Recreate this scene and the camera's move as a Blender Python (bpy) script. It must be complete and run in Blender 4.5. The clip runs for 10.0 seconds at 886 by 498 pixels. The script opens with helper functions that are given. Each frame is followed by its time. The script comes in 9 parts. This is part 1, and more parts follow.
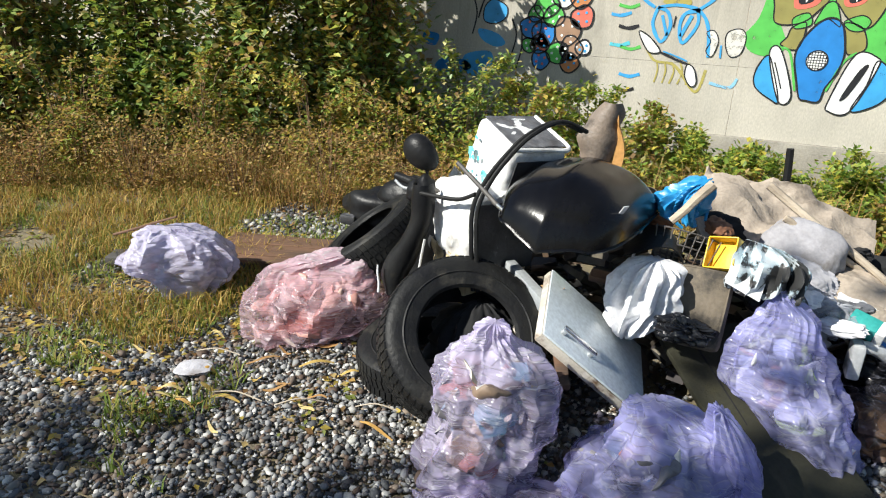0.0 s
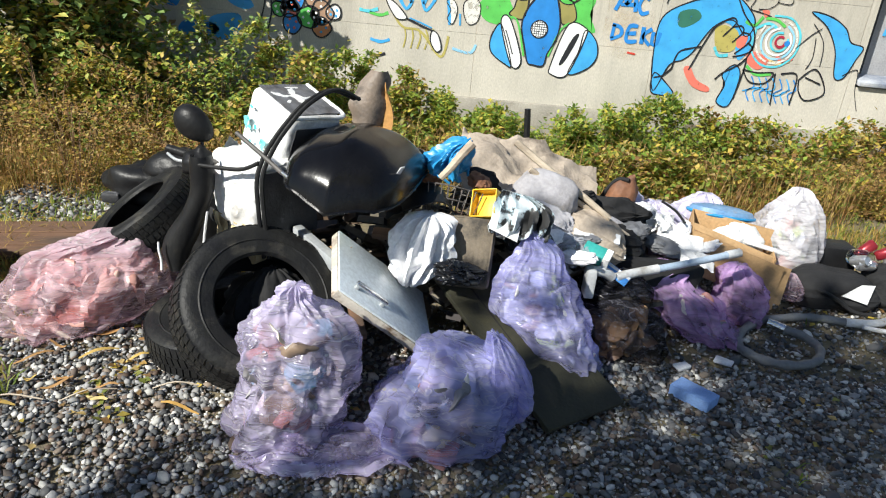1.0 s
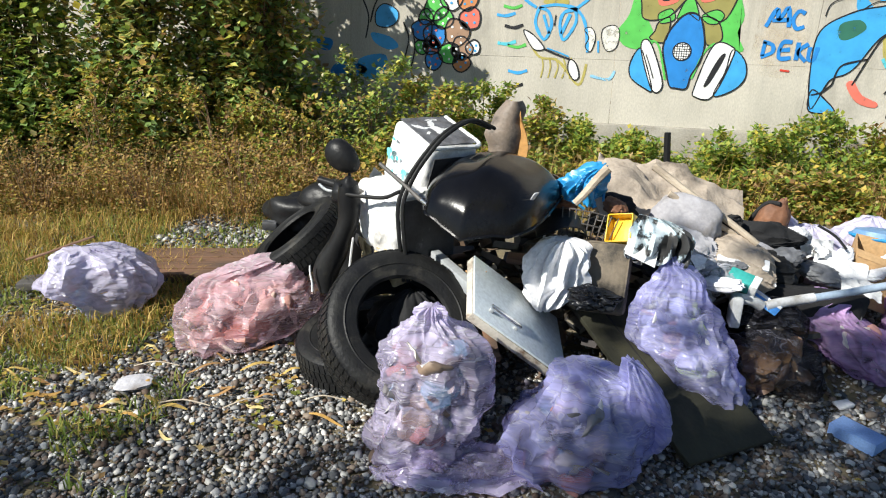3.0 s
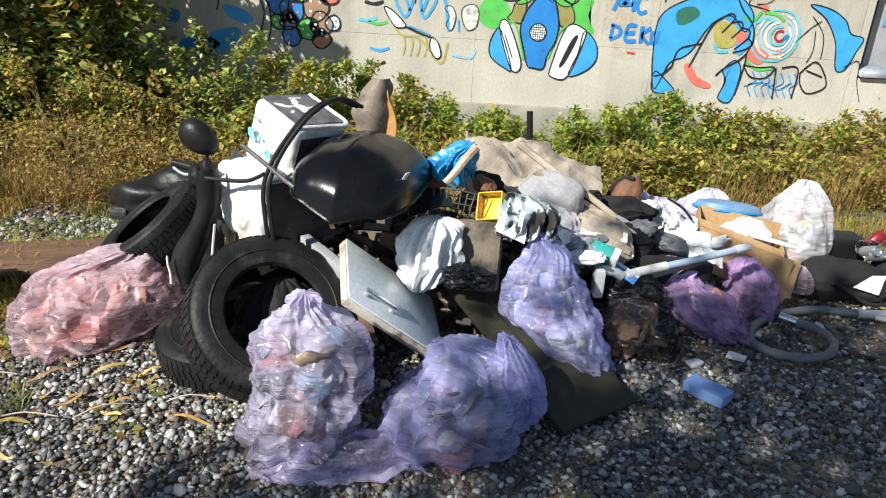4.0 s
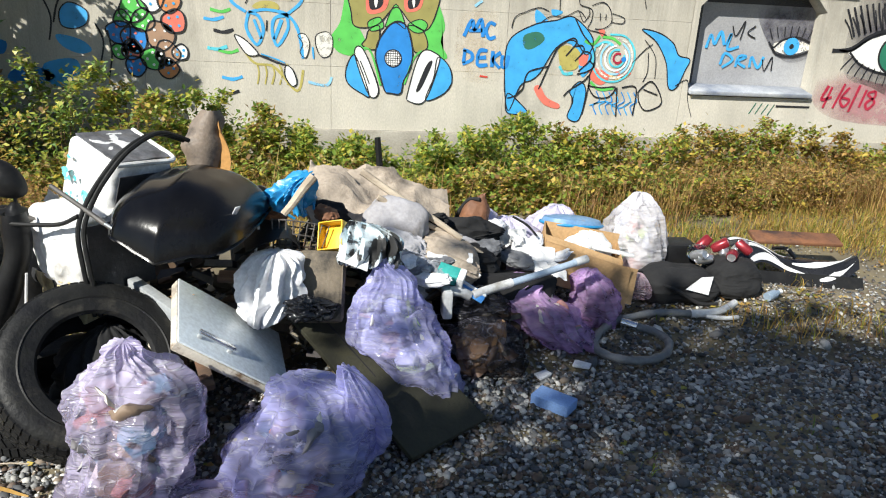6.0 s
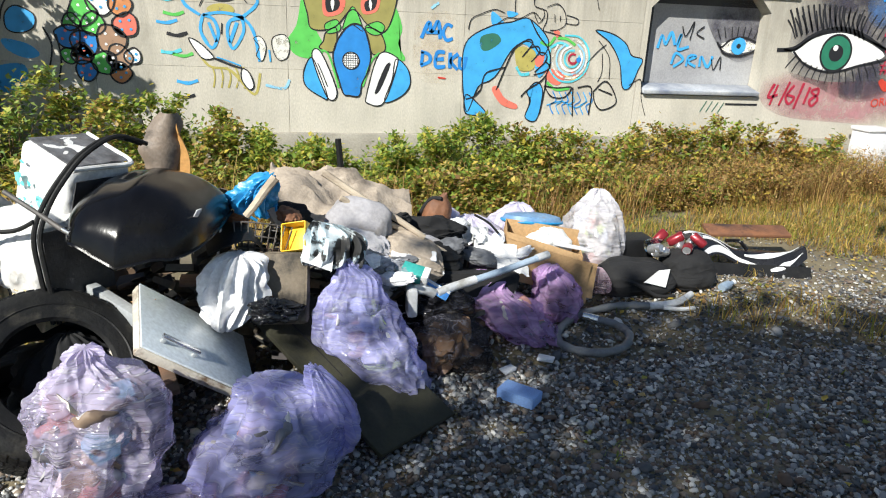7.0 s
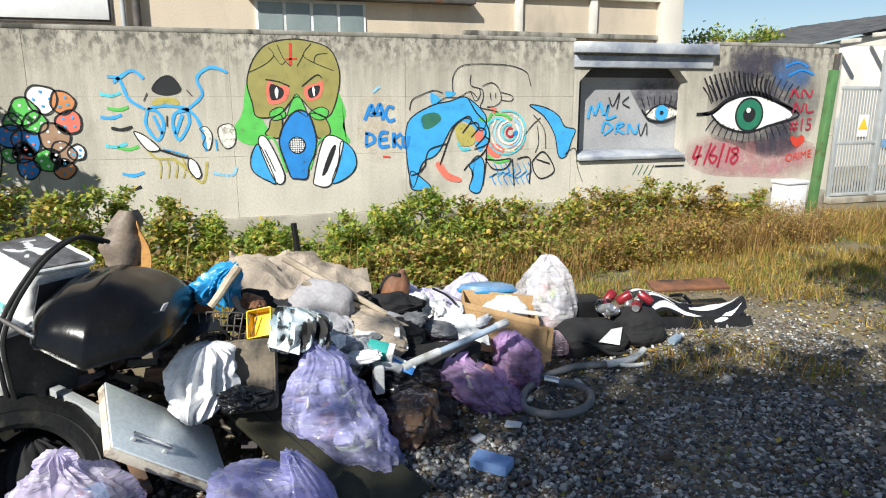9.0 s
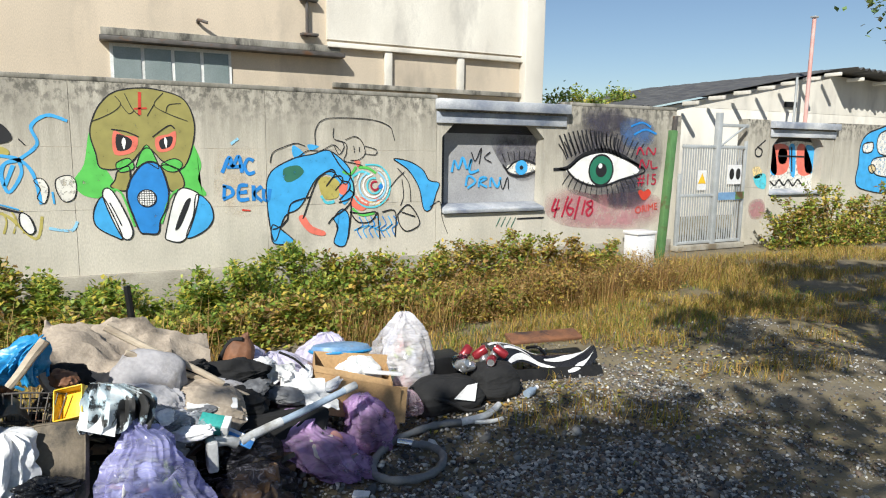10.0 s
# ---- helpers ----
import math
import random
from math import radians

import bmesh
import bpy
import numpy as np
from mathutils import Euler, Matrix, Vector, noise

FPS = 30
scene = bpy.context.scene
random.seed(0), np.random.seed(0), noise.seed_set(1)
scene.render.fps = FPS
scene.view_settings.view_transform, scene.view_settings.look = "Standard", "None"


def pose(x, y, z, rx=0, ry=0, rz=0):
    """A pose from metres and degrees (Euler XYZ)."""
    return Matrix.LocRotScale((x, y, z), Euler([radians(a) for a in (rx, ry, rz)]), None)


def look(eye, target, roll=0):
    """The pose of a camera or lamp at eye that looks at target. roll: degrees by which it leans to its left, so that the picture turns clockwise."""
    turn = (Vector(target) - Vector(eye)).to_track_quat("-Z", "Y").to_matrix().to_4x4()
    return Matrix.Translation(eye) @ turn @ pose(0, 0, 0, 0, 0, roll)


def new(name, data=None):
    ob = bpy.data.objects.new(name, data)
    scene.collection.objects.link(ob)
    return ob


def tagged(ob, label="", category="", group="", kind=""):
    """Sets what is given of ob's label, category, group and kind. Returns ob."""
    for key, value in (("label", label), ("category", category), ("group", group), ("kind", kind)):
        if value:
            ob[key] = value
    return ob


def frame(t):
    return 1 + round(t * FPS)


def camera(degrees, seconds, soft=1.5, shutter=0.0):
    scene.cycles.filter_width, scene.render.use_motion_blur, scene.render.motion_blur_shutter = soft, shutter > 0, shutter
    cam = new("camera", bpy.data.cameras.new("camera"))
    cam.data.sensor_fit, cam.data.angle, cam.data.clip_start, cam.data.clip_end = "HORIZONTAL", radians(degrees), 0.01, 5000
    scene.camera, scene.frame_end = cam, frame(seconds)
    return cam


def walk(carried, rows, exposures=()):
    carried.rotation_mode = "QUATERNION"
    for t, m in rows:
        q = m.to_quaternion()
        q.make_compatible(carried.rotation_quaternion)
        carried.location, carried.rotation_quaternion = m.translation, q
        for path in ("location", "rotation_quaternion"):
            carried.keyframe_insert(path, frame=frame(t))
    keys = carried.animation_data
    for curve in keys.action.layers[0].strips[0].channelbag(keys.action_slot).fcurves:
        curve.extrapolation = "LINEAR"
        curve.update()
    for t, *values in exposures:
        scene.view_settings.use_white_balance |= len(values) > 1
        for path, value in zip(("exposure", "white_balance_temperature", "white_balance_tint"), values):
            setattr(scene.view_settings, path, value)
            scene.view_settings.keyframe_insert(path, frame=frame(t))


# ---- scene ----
cam = camera(66.8, 10.0, soft=1.1)
PATH = [
    (0, (-0.643, 0.862, 1.625), (-1.364, 2.592, 0.926), 2.6),
    (0.5, (-0.685, 0.701, 1.665), (-1.029, 2.513, 0.893), 3.4),
    (1, (-0.718, 0.675, 1.669), (-0.742, 2.528, 0.917), 5.4),
    (1.5, (-0.692, 0.663, 1.678), (-0.863, 2.49, 0.884), 3.0),
    (2, (-0.685, 0.671, 1.677), (-1.249, 2.445, 0.946), 3.6),
    (2.2, (-0.655, 0.629, 1.669), (-1.304, 2.397, 0.995), 3.2),
    (3.3, (-0.706, 0.615, 1.671), (-0.993, 2.462, 0.959), 1.6),
    (3.5, (-0.715, 0.643, 1.666), (-0.899, 2.497, 0.937), 2.9),
    (4, (-0.725, 0.669, 1.658), (-0.768, 2.529, 0.924), 3.2),
    (4.5, (-0.664, 0.694, 1.662), (-0.627, 2.552, 0.922), 2.9),
    (5, (-0.609, 0.719, 1.663), (-0.585, 2.58, 0.932), 2.2),
    (5.5, (-0.558, 0.726, 1.681), (-0.441, 2.606, 1.008), 4.4),
    (6, (-0.52, 0.684, 1.683), (-0.234, 2.552, 1.029), 2.9),
    (6.2, (-0.514, 0.678, 1.681), (-0.094, 2.516, 1.014), 3.0),
    (7.3, (-0.539, 0.605, 1.672), (-0.177, 2.471, 1.052), 2.1),
    (7.5, (-0.506, 0.552, 1.691), (-0.254, 2.440, 1.080), 0.9),
    (8, (-0.475, 0.489, 1.703), (-0.341, 2.388, 1.090), -1.5),
    (8.5, (-0.491, 0.463, 1.698), (-0.132, 2.341, 1.111), -0.4),
    (9, (-0.623, 0.562, 1.724), (-0.064, 2.432, 1.288), -0.1),
    (9.5, (-0.531, 0.603, 1.769), (0.143, 2.456, 1.434), -0.5),
    (10, (-0.407, 0.564, 1.781), (0.483, 2.330, 1.486), 0.8),
]
walk(cam, [(t, look(e, g, r)) for t, e, g, r in PATH], [(0, 0.58), (8.5, 0.58), (9.0, 0.56), (9.5, 0.50), (10, 0.42)])

# ---- world and sun ----
SUN_DIR = Vector((-0.54, -0.56, 0.62)).normalized()   # towards the sun
world = bpy.data.worlds.new("sky")
world.use_nodes = True
scene.world = world
wn = world.node_tree.nodes
sky = wn.new("ShaderNodeTexSky")
sky.sky_type = "NISHITA"
sky.sun_disc = False
sky.sun_elevation = math.asin(SUN_DIR.z)
sky.sun_rotation = math.atan2(SUN_DIR.x, SUN_DIR.y)
sky.air_density, sky.dust_density, sky.ozone_density = 1.0, 0.4, 3.0
wn["Background"].inputs["Strength"].default_value = 0.072
world.node_tree.links.new(sky.outputs[0], wn["Background"].inputs["Color"])
sun = new("sun", bpy.data.lights.new("sun", "SUN"))
sun.data.energy, sun.data.angle, sun.data.color = 4.9, radians(0.5), (1.0, 0.98, 0.90)
sun.matrix_world = look(SUN_DIR * 20, (0, 0, 0))
scene.view_settings.exposure = 0.58

# ---- materials ----
MATS = {}


def surf(name, c1, c2=None, scale=8.0, rough=0.6, bump=0.2, metal=0.0, fine=60.0, stain=None, stain_at=0.6,
         stretch=(1, 1, 1), island=False, spec=0.5, coat=0.0, rise=None, blur=0.05):
    """A weathered surface: two colours mixed by broad noise, fine grain, stains of a third colour, bump."""
    m = bpy.data.materials.new(name)
    m.use_nodes = True
    nt = m.node_tree
    n, l = nt.nodes, nt.links
    b = n["Principled BSDF"]
    c2 = c2 or tuple(v * 0.75 for v in c1)
    co = n.new("ShaderNodeTexCoord")
    mp = n.new("ShaderNodeMapping")
    mp.inputs["Scale"].default_value = stretch
    l.new(co.outputs["Object"], mp.inputs["Vector"])
    big, small = n.new("ShaderNodeTexNoise"), n.new("ShaderNodeTexNoise")
    for t, s in ((big, scale), (small, fine)):
        t.inputs["Scale"].default_value = s
        t.inputs["Detail"].default_value = 5
        l.new(mp.outputs[0], t.inputs["Vector"])
    ramp = n.new("ShaderNodeValToRGB")
    ramp.color_ramp.elements[0].position, ramp.color_ramp.elements[1].position = 0.35, 0.65
    ramp.color_ramp.elements[0].color, ramp.color_ramp.elements[1].color = (*c1, 1), (*c2, 1)
    l.new(big.outputs["Fac"], ramp.inputs["Fac"])
    col = ramp.outputs["Color"]
    hsv = n.new("ShaderNodeHueSaturation")
    mr = n.new("ShaderNodeMapRange")
    mr.inputs["To Min"].default_value, mr.inputs["To Max"].default_value = 0.7, 1.3
    l.new(small.outputs["Fac"], mr.inputs["Value"])
    l.new(mr.outputs[0], hsv.inputs["Value"])
    l.new(col, hsv.inputs["Color"])
    col = hsv.outputs["Color"]
    if stain:
        st = n.new("ShaderNodeTexNoise")
        st.inputs["Scale"].default_value, st.inputs["Detail"].default_value = scale * 0.6, 8
        st.inputs["Roughness"].default_value = 0.65
        l.new(mp.outputs[0], st.inputs["Vector"])
        sr = n.new("ShaderNodeMapRange")
        sr.inputs["From Min"].default_value, sr.inputs["From Max"].default_value = stain_at - blur, stain_at + blur
        amount = st.outputs["Fac"]
        l.new(amount, sr.inputs["Value"])
        mx = n.new("ShaderNodeMix")
        mx.data_type = "RGBA"
        l.new(sr.outputs[0], mx.inputs["Factor"])
        l.new(col, mx.inputs["A"])
        mx.inputs["B"].default_value = (*stain, 1)
        col = mx.outputs["Result"]
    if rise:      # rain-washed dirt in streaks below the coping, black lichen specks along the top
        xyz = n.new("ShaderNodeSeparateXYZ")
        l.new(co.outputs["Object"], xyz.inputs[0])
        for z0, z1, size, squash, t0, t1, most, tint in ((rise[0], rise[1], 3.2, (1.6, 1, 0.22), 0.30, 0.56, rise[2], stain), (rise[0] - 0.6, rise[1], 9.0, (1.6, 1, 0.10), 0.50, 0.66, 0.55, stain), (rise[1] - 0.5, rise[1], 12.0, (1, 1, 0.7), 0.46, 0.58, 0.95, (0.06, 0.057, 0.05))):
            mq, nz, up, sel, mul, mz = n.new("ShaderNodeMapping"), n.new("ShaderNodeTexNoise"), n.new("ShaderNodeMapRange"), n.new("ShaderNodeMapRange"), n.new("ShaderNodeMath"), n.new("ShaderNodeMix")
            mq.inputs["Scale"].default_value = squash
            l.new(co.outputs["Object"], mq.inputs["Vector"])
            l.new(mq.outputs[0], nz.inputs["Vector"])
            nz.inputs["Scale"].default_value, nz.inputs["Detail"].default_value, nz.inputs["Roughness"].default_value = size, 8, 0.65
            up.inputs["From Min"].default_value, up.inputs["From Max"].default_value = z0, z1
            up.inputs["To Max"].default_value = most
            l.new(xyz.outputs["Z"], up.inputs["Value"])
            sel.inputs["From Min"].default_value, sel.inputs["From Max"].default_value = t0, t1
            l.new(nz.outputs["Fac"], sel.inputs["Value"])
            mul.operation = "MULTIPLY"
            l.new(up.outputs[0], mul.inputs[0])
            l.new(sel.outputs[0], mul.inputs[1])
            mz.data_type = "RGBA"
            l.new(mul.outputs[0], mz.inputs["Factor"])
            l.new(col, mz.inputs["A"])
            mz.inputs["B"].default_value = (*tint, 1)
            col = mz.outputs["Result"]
    if island:
        geo = n.new("ShaderNodeNewGeometry")
        h2 = n.new("ShaderNodeHueSaturation")
        m2 = n.new("ShaderNodeMapRange")
        m2.inputs["To Min"].default_value, m2.inputs["To Max"].default_value = 0.45, 1.6
        l.new(geo.outputs["Random Per Island"], m2.inputs["Value"])
        l.new(m2.outputs[0], h2.inputs["Value"])
        l.new(col, h2.inputs["Color"])
        col = h2.outputs["Color"]
    l.new(col, b.inputs["Base Color"])
    rr = n.new("ShaderNodeMapRange")
    rr.inputs["To Min"].default_value, rr.inputs["To Max"].default_value = max(0.03, rough - 0.13), min(1, rough + 0.13)
    l.new(big.outputs["Fac"], rr.inputs["Value"])
    l.new(rr.outputs[0], b.inputs["Roughness"])
    b.inputs["Metallic"].default_value = metal
    b.inputs["Specular IOR Level"].default_value = spec
    b.inputs["Coat Weight"].default_value = coat
    if bump:
        bp = n.new("ShaderNodeBump")
        bp.inputs["Strength"].default_value, bp.inputs["Distance"].default_value = bump, 0.01
        l.new(small.outputs["Fac"], bp.inputs["Height"])
        l.new(bp.outputs[0], b.inputs["Normal"])
    MATS[name] = m
    return m


def palette(name, colours, rough=0.7, translucent=0.0, spec=0.5):
    """One colour of the palette for each loose piece of a mesh."""
    m = bpy.data.materials.new(name)
    m.use_nodes = True
    n, l = m.node_tree.nodes, m.node_tree.links
    b = n["Principled BSDF"]
    geo, ramp = n.new("ShaderNodeNewGeometry"), n.new("ShaderNodeValToRGB")
    ramp.color_ramp.interpolation = "CONSTANT"
    e = ramp.color_ramp.elements
    while len(e) < len(colours):
        e.new(0.5)
    for i, c in enumerate(colours):
        e[i].position = i / len(colours)
        e[i].color = (*c, 1)
    l.new(geo.outputs["Random Per Island"], ramp.inputs["Fac"])
    co, tx, mr, hs = n.new("ShaderNodeTexCoord"), n.new("ShaderNodeTexNoise"), n.new("ShaderNodeMapRange"), n.new("ShaderNodeHueSaturation")
    tx.inputs["Scale"].default_value, tx.inputs["Detail"].default_value = 40, 4
    l.new(co.outputs["Object"], tx.inputs["Vector"])
    mr.inputs["To Min"].default_value, mr.inputs["To Max"].default_value = 0.6, 1.4
    l.new(tx.outputs["Fac"], mr.inputs["Value"])
    l.new(mr.outputs[0], hs.inputs["Value"])
    l.new(ramp.outputs["Color"], hs.inputs["Color"])
    l.new(hs.outputs["Color"], b.inputs["Base Color"])
    b.inputs["Roughness"].default_value = rough
    b.inputs["Specular IOR Level"].default_value = spec
    if translucent:
        tr, mix = n.new("ShaderNodeBsdfTranslucent"), n.new("ShaderNodeMixShader")
        l.new(hs.outputs["Color"], tr.inputs["Color"])
        mix.inputs[0].default_value = translucent
        l.new(b.outputs[0], mix.inputs[1])
        l.new(tr.outputs[0], mix.inputs[2])
        l.new(mix.outputs[0], n["Material Output"].inputs["Surface"])
    MATS[name] = m
    return m


def film(name, colour, low=0.35, high=0.85, rough=0.12, white=(0.8, 0.78, 0.85), fold=7.0, gather=0.45, streaks=0.7):
    """Thin translucent plastic film with milky folds and small creases."""
    m = bpy.data.materials.new(name)
    m.use_nodes = True
    n, l = m.node_tree.nodes, m.node_tree.links
    b = n["Principled BSDF"]
    co, mp = n.new("ShaderNodeTexCoord"), n.new("ShaderNodeMapping")
    mp.inputs["Scale"].default_value = (0.8, 0.8, 2.2)
    l.new(co.outputs["Object"], mp.inputs["Vector"])
    tx, cr = n.new("ShaderNodeTexNoise"), n.new("ShaderNodeTexNoise")
    for t, s, dist in ((tx, 9.0, 0.6), (cr, fold, 1.0)):
        t.inputs["Scale"].default_value, t.inputs["Detail"].default_value = s, 2.5
        t.inputs["Distortion"].default_value = dist
        l.new(mp.outputs[0], t.inputs["Vector"])
    ridge = n.new("ShaderNodeMath")
    ridge.operation = "SUBTRACT"
    l.new(cr.outputs["Fac"], ridge.inputs[0])
    ridge.inputs[1].default_value = 0.5
    ab = n.new("ShaderNodeMath")
    ab.operation = "ABSOLUTE"
    l.new(ridge.outputs[0], ab.inputs[0])
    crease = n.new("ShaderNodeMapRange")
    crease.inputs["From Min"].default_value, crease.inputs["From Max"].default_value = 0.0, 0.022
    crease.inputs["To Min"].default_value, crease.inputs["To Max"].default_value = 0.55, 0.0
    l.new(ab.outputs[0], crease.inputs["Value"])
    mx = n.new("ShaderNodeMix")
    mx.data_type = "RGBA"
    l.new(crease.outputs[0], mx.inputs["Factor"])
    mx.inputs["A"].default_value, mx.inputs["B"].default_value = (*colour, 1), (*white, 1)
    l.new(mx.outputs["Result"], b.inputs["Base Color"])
    b.inputs["Roughness"].default_value = rough
    bp = n.new("ShaderNodeBump")
    bp.inputs["Strength"].default_value, bp.inputs["Distance"].default_value = 0.9, 0.016
    st2 = n.new("ShaderNodeTexNoise")
    mp3 = n.new("ShaderNodeMapping")
    mp3.inputs["Scale"].default_value, mp3.inputs["Rotation"].default_value = (0.45, 0.45, 5.0), (-0.3, 0.4, 0.3)
    l.new(co.outputs["Object"], mp3.inputs["Vector"])
    st2.inputs["Scale"].default_value, st2.inputs["Detail"].default_value, st2.inputs["Distortion"].default_value = 8, 1.5, 0.8
    l.new(mp3.outputs[0], st2.inputs["Vector"])
    # white streaks: bright glints of taut film painted into colour and opacity
    sa, sb, streak = n.new("ShaderNodeMath"), n.new("ShaderNodeMath"), n.new("ShaderNodeMapRange")
    sa.operation, sb.operation = "SUBTRACT", "ABSOLUTE"
    sa.inputs[1].default_value = 0.5
    l.new(st2.outputs["Fac"], sa.inputs[0])
    l.new(sa.outputs[0], sb.inputs[0])
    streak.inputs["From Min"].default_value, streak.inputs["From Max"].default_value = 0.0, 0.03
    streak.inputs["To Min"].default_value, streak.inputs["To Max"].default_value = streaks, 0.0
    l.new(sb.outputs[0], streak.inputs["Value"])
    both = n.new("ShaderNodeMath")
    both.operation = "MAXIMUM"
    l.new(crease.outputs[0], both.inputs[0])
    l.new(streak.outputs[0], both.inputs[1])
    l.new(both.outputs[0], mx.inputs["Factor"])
    hsum, lines = n.new("ShaderNodeMath"), n.new("ShaderNodeMath")
    lines.operation = "MULTIPLY_ADD"
    l.new(both.outputs[0], lines.inputs[0])
    lines.inputs[1].default_value = 0.35
    l.new(cr.outputs["Fac"], lines.inputs[2])
    l.new(lines.outputs[0], hsum.inputs[0])
    l.new(st2.outputs["Fac"], hsum.inputs[1])
    l.new(hsum.outputs[0], bp.inputs["Height"])
    l.new(bp.outputs[0], b.inputs["Normal"])
    op = n.new("ShaderNodeMapRange")
    op.inputs["From Min"].default_value, op.inputs["From Max"].default_value = 0.35, 0.65
    op.inputs["To Min"].default_value, op.inputs["To Max"].default_value = low, high
    l.new(tx.outputs["Fac"], op.inputs["Value"])
    su = n.new("ShaderNodeMath")
    su.operation = "MAXIMUM"
    cm = n.new("ShaderNodeMath")
    cm.operation = "MULTIPLY"
    cm.inputs[1].default_value = 0.9
    l.new(both.outputs[0], cm.inputs[0])
    sep, neck, thick = n.new("ShaderNodeSeparateXYZ"), n.new("ShaderNodeMapRange"), n.new("ShaderNodeMath")
    l.new(co.outputs["Generated"], sep.inputs[0])
    neck.inputs["From Min"].default_value, neck.inputs["From Max"].default_value = 0.70, 0.95
    neck.inputs["To Min"].default_value, neck.inputs["To Max"].default_value = 0.0, gather
    l.new(sep.outputs["Z"], neck.inputs["Value"])
    thick.use_clamp = True
    l.new(op.outputs[0], thick.inputs[0])
    l.new(neck.outputs[0], thick.inputs[1])
    l.new(thick.outputs[0], su.inputs[0])
    l.new(cm.outputs[0], su.inputs[1])
    tl, tp = n.new("ShaderNodeBsdfTranslucent"), n.new("ShaderNodeBsdfTransparent")
    l.new(mx.outputs["Result"], tl.inputs["Color"])
    tp.inputs["Color"].default_value = (*[0.55 + 0.45 * v for v in colour], 1)
    m1, m2 = n.new("ShaderNodeMixShader"), n.new("ShaderNodeMixShader")
    m1.inputs[0].default_value = 0.3
    l.new(b.outputs[0], m1.inputs[1])
    l.new(tl.outputs[0], m1.inputs[2])
    l.new(su.outputs[0], m2.inputs[0])
    l.new(tp.outputs[0], m2.inputs[1])
    l.new(m1.outputs[0], m2.inputs[2])
    l.new(m2.outputs[0], n["Material Output"].inputs["Surface"])
    MATS[name] = m
    return m


def paint(name, colour, rough=0.55, patchy=0.32, soft=0.08, grain=14, fade=False):
    """Sprayed or brushed paint, worn through in small patches."""
    m = bpy.data.materials.new(name)
    m.use_nodes = True
    n, l = m.node_tree.nodes, m.node_tree.links
    b = n["Principled BSDF"]
    co, tx, sp = n.new("ShaderNodeTexCoord"), n.new("ShaderNodeTexNoise"), n.new("ShaderNodeTexNoise")
    tx.inputs["Scale"].default_value, tx.inputs["Detail"].default_value = 7, 6
    sp.inputs["Scale"].default_value, sp.inputs["Detail"].default_value, sp.inputs["Roughness"].default_value = grain, 10, 0.75
    l.new(co.outputs["Object"], tx.inputs["Vector"])
    l.new(co.outputs["Object"], sp.inputs["Vector"])
    mr, hs = n.new("ShaderNodeMapRange"), n.new("ShaderNodeHueSaturation")
    mr.inputs["To Min"].default_value, mr.inputs["To Max"].default_value = 0.65, 1.3
    l.new(tx.outputs["Fac"], mr.inputs["Value"])
    l.new(mr.outputs[0], hs.inputs["Value"])
    hs.inputs["Color"].default_value = (*colour, 1)
    l.new(hs.outputs["Color"], b.inputs["Base Color"])
    b.inputs["Roughness"].default_value = rough
    wear = n.new("ShaderNodeMapRange")
    wear.inputs["From Min"].default_value, wear.inputs["From Max"].default_value = patchy, patchy + soft
    l.new(sp.outputs["Fac"], wear.inputs["Value"])
    tp, mix = n.new("ShaderNodeBsdfTransparent"), n.new("ShaderNodeMixShader")
    cover = wear.outputs[0]
    if fade:      # sprayed mist, thin towards its rim
        mg, far, rim, mu = n.new("ShaderNodeMapping"), n.new("ShaderNodeVectorMath"), n.new("ShaderNodeMapRange"), n.new("ShaderNodeMath")
        mg.inputs["Location"].default_value, mg.inputs["Scale"].default_value = (-0.5, 0, -0.5), (1, 0, 1)
        l.new(co.outputs["Generated"], mg.inputs["Vector"])
        far.operation = "LENGTH"
        l.new(mg.outputs[0], far.inputs[0])
        rim.inputs["From Min"].default_value, rim.inputs["From Max"].default_value = 0.30, 0.60
        rim.inputs["To Min"].default_value, rim.inputs["To Max"].default_value = 1.0, 0.0
        l.new(far.outputs["Value"], rim.inputs["Value"])
        mu.operation = "MULTIPLY"
        l.new(cover, mu.inputs[0])
        l.new(rim.outputs[0], mu.inputs[1])
        cover = mu.outputs[0]
    l.new(cover, mix.inputs[0])
    l.new(tp.outputs[0], mix.inputs[1])
    l.new(b.outputs[0], mix.inputs[2])
    l.new(mix.outputs[0], n["Material Output"].inputs["Surface"])
    MATS[name] = m
    return m


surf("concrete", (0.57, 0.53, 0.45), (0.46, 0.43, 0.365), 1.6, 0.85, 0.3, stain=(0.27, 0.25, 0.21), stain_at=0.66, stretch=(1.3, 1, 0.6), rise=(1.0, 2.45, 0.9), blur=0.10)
surf("concrete_plinth", (0.40, 0.37, 0.31), (0.28, 0.26, 0.22), 3.0, 0.9, 0.5, stain=(0.16, 0.13, 0.09), stain_at=0.6)
surf("concrete_top", (0.34, 0.32, 0.28), (0.20, 0.19, 0.16), 3.5, 0.9, 0.5, stain=(0.06, 0.058, 0.05), stain_at=0.56, stretch=(1, 1, 0.3))
surf("silver_paint", (0.42, 0.44, 0.48), (0.60, 0.61, 0.62), 2.0, 0.5, 0.15, stain=(0.10, 0.13, 0.20), stain_at=0.56, blur=0.12, stretch=(0.8, 1, 1))
surf("niche_grey", (0.42, 0.42, 0.43), (0.30, 0.30, 0.31), 1.2, 0.6, 0.15)
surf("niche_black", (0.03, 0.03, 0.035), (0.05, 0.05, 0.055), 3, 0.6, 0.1)
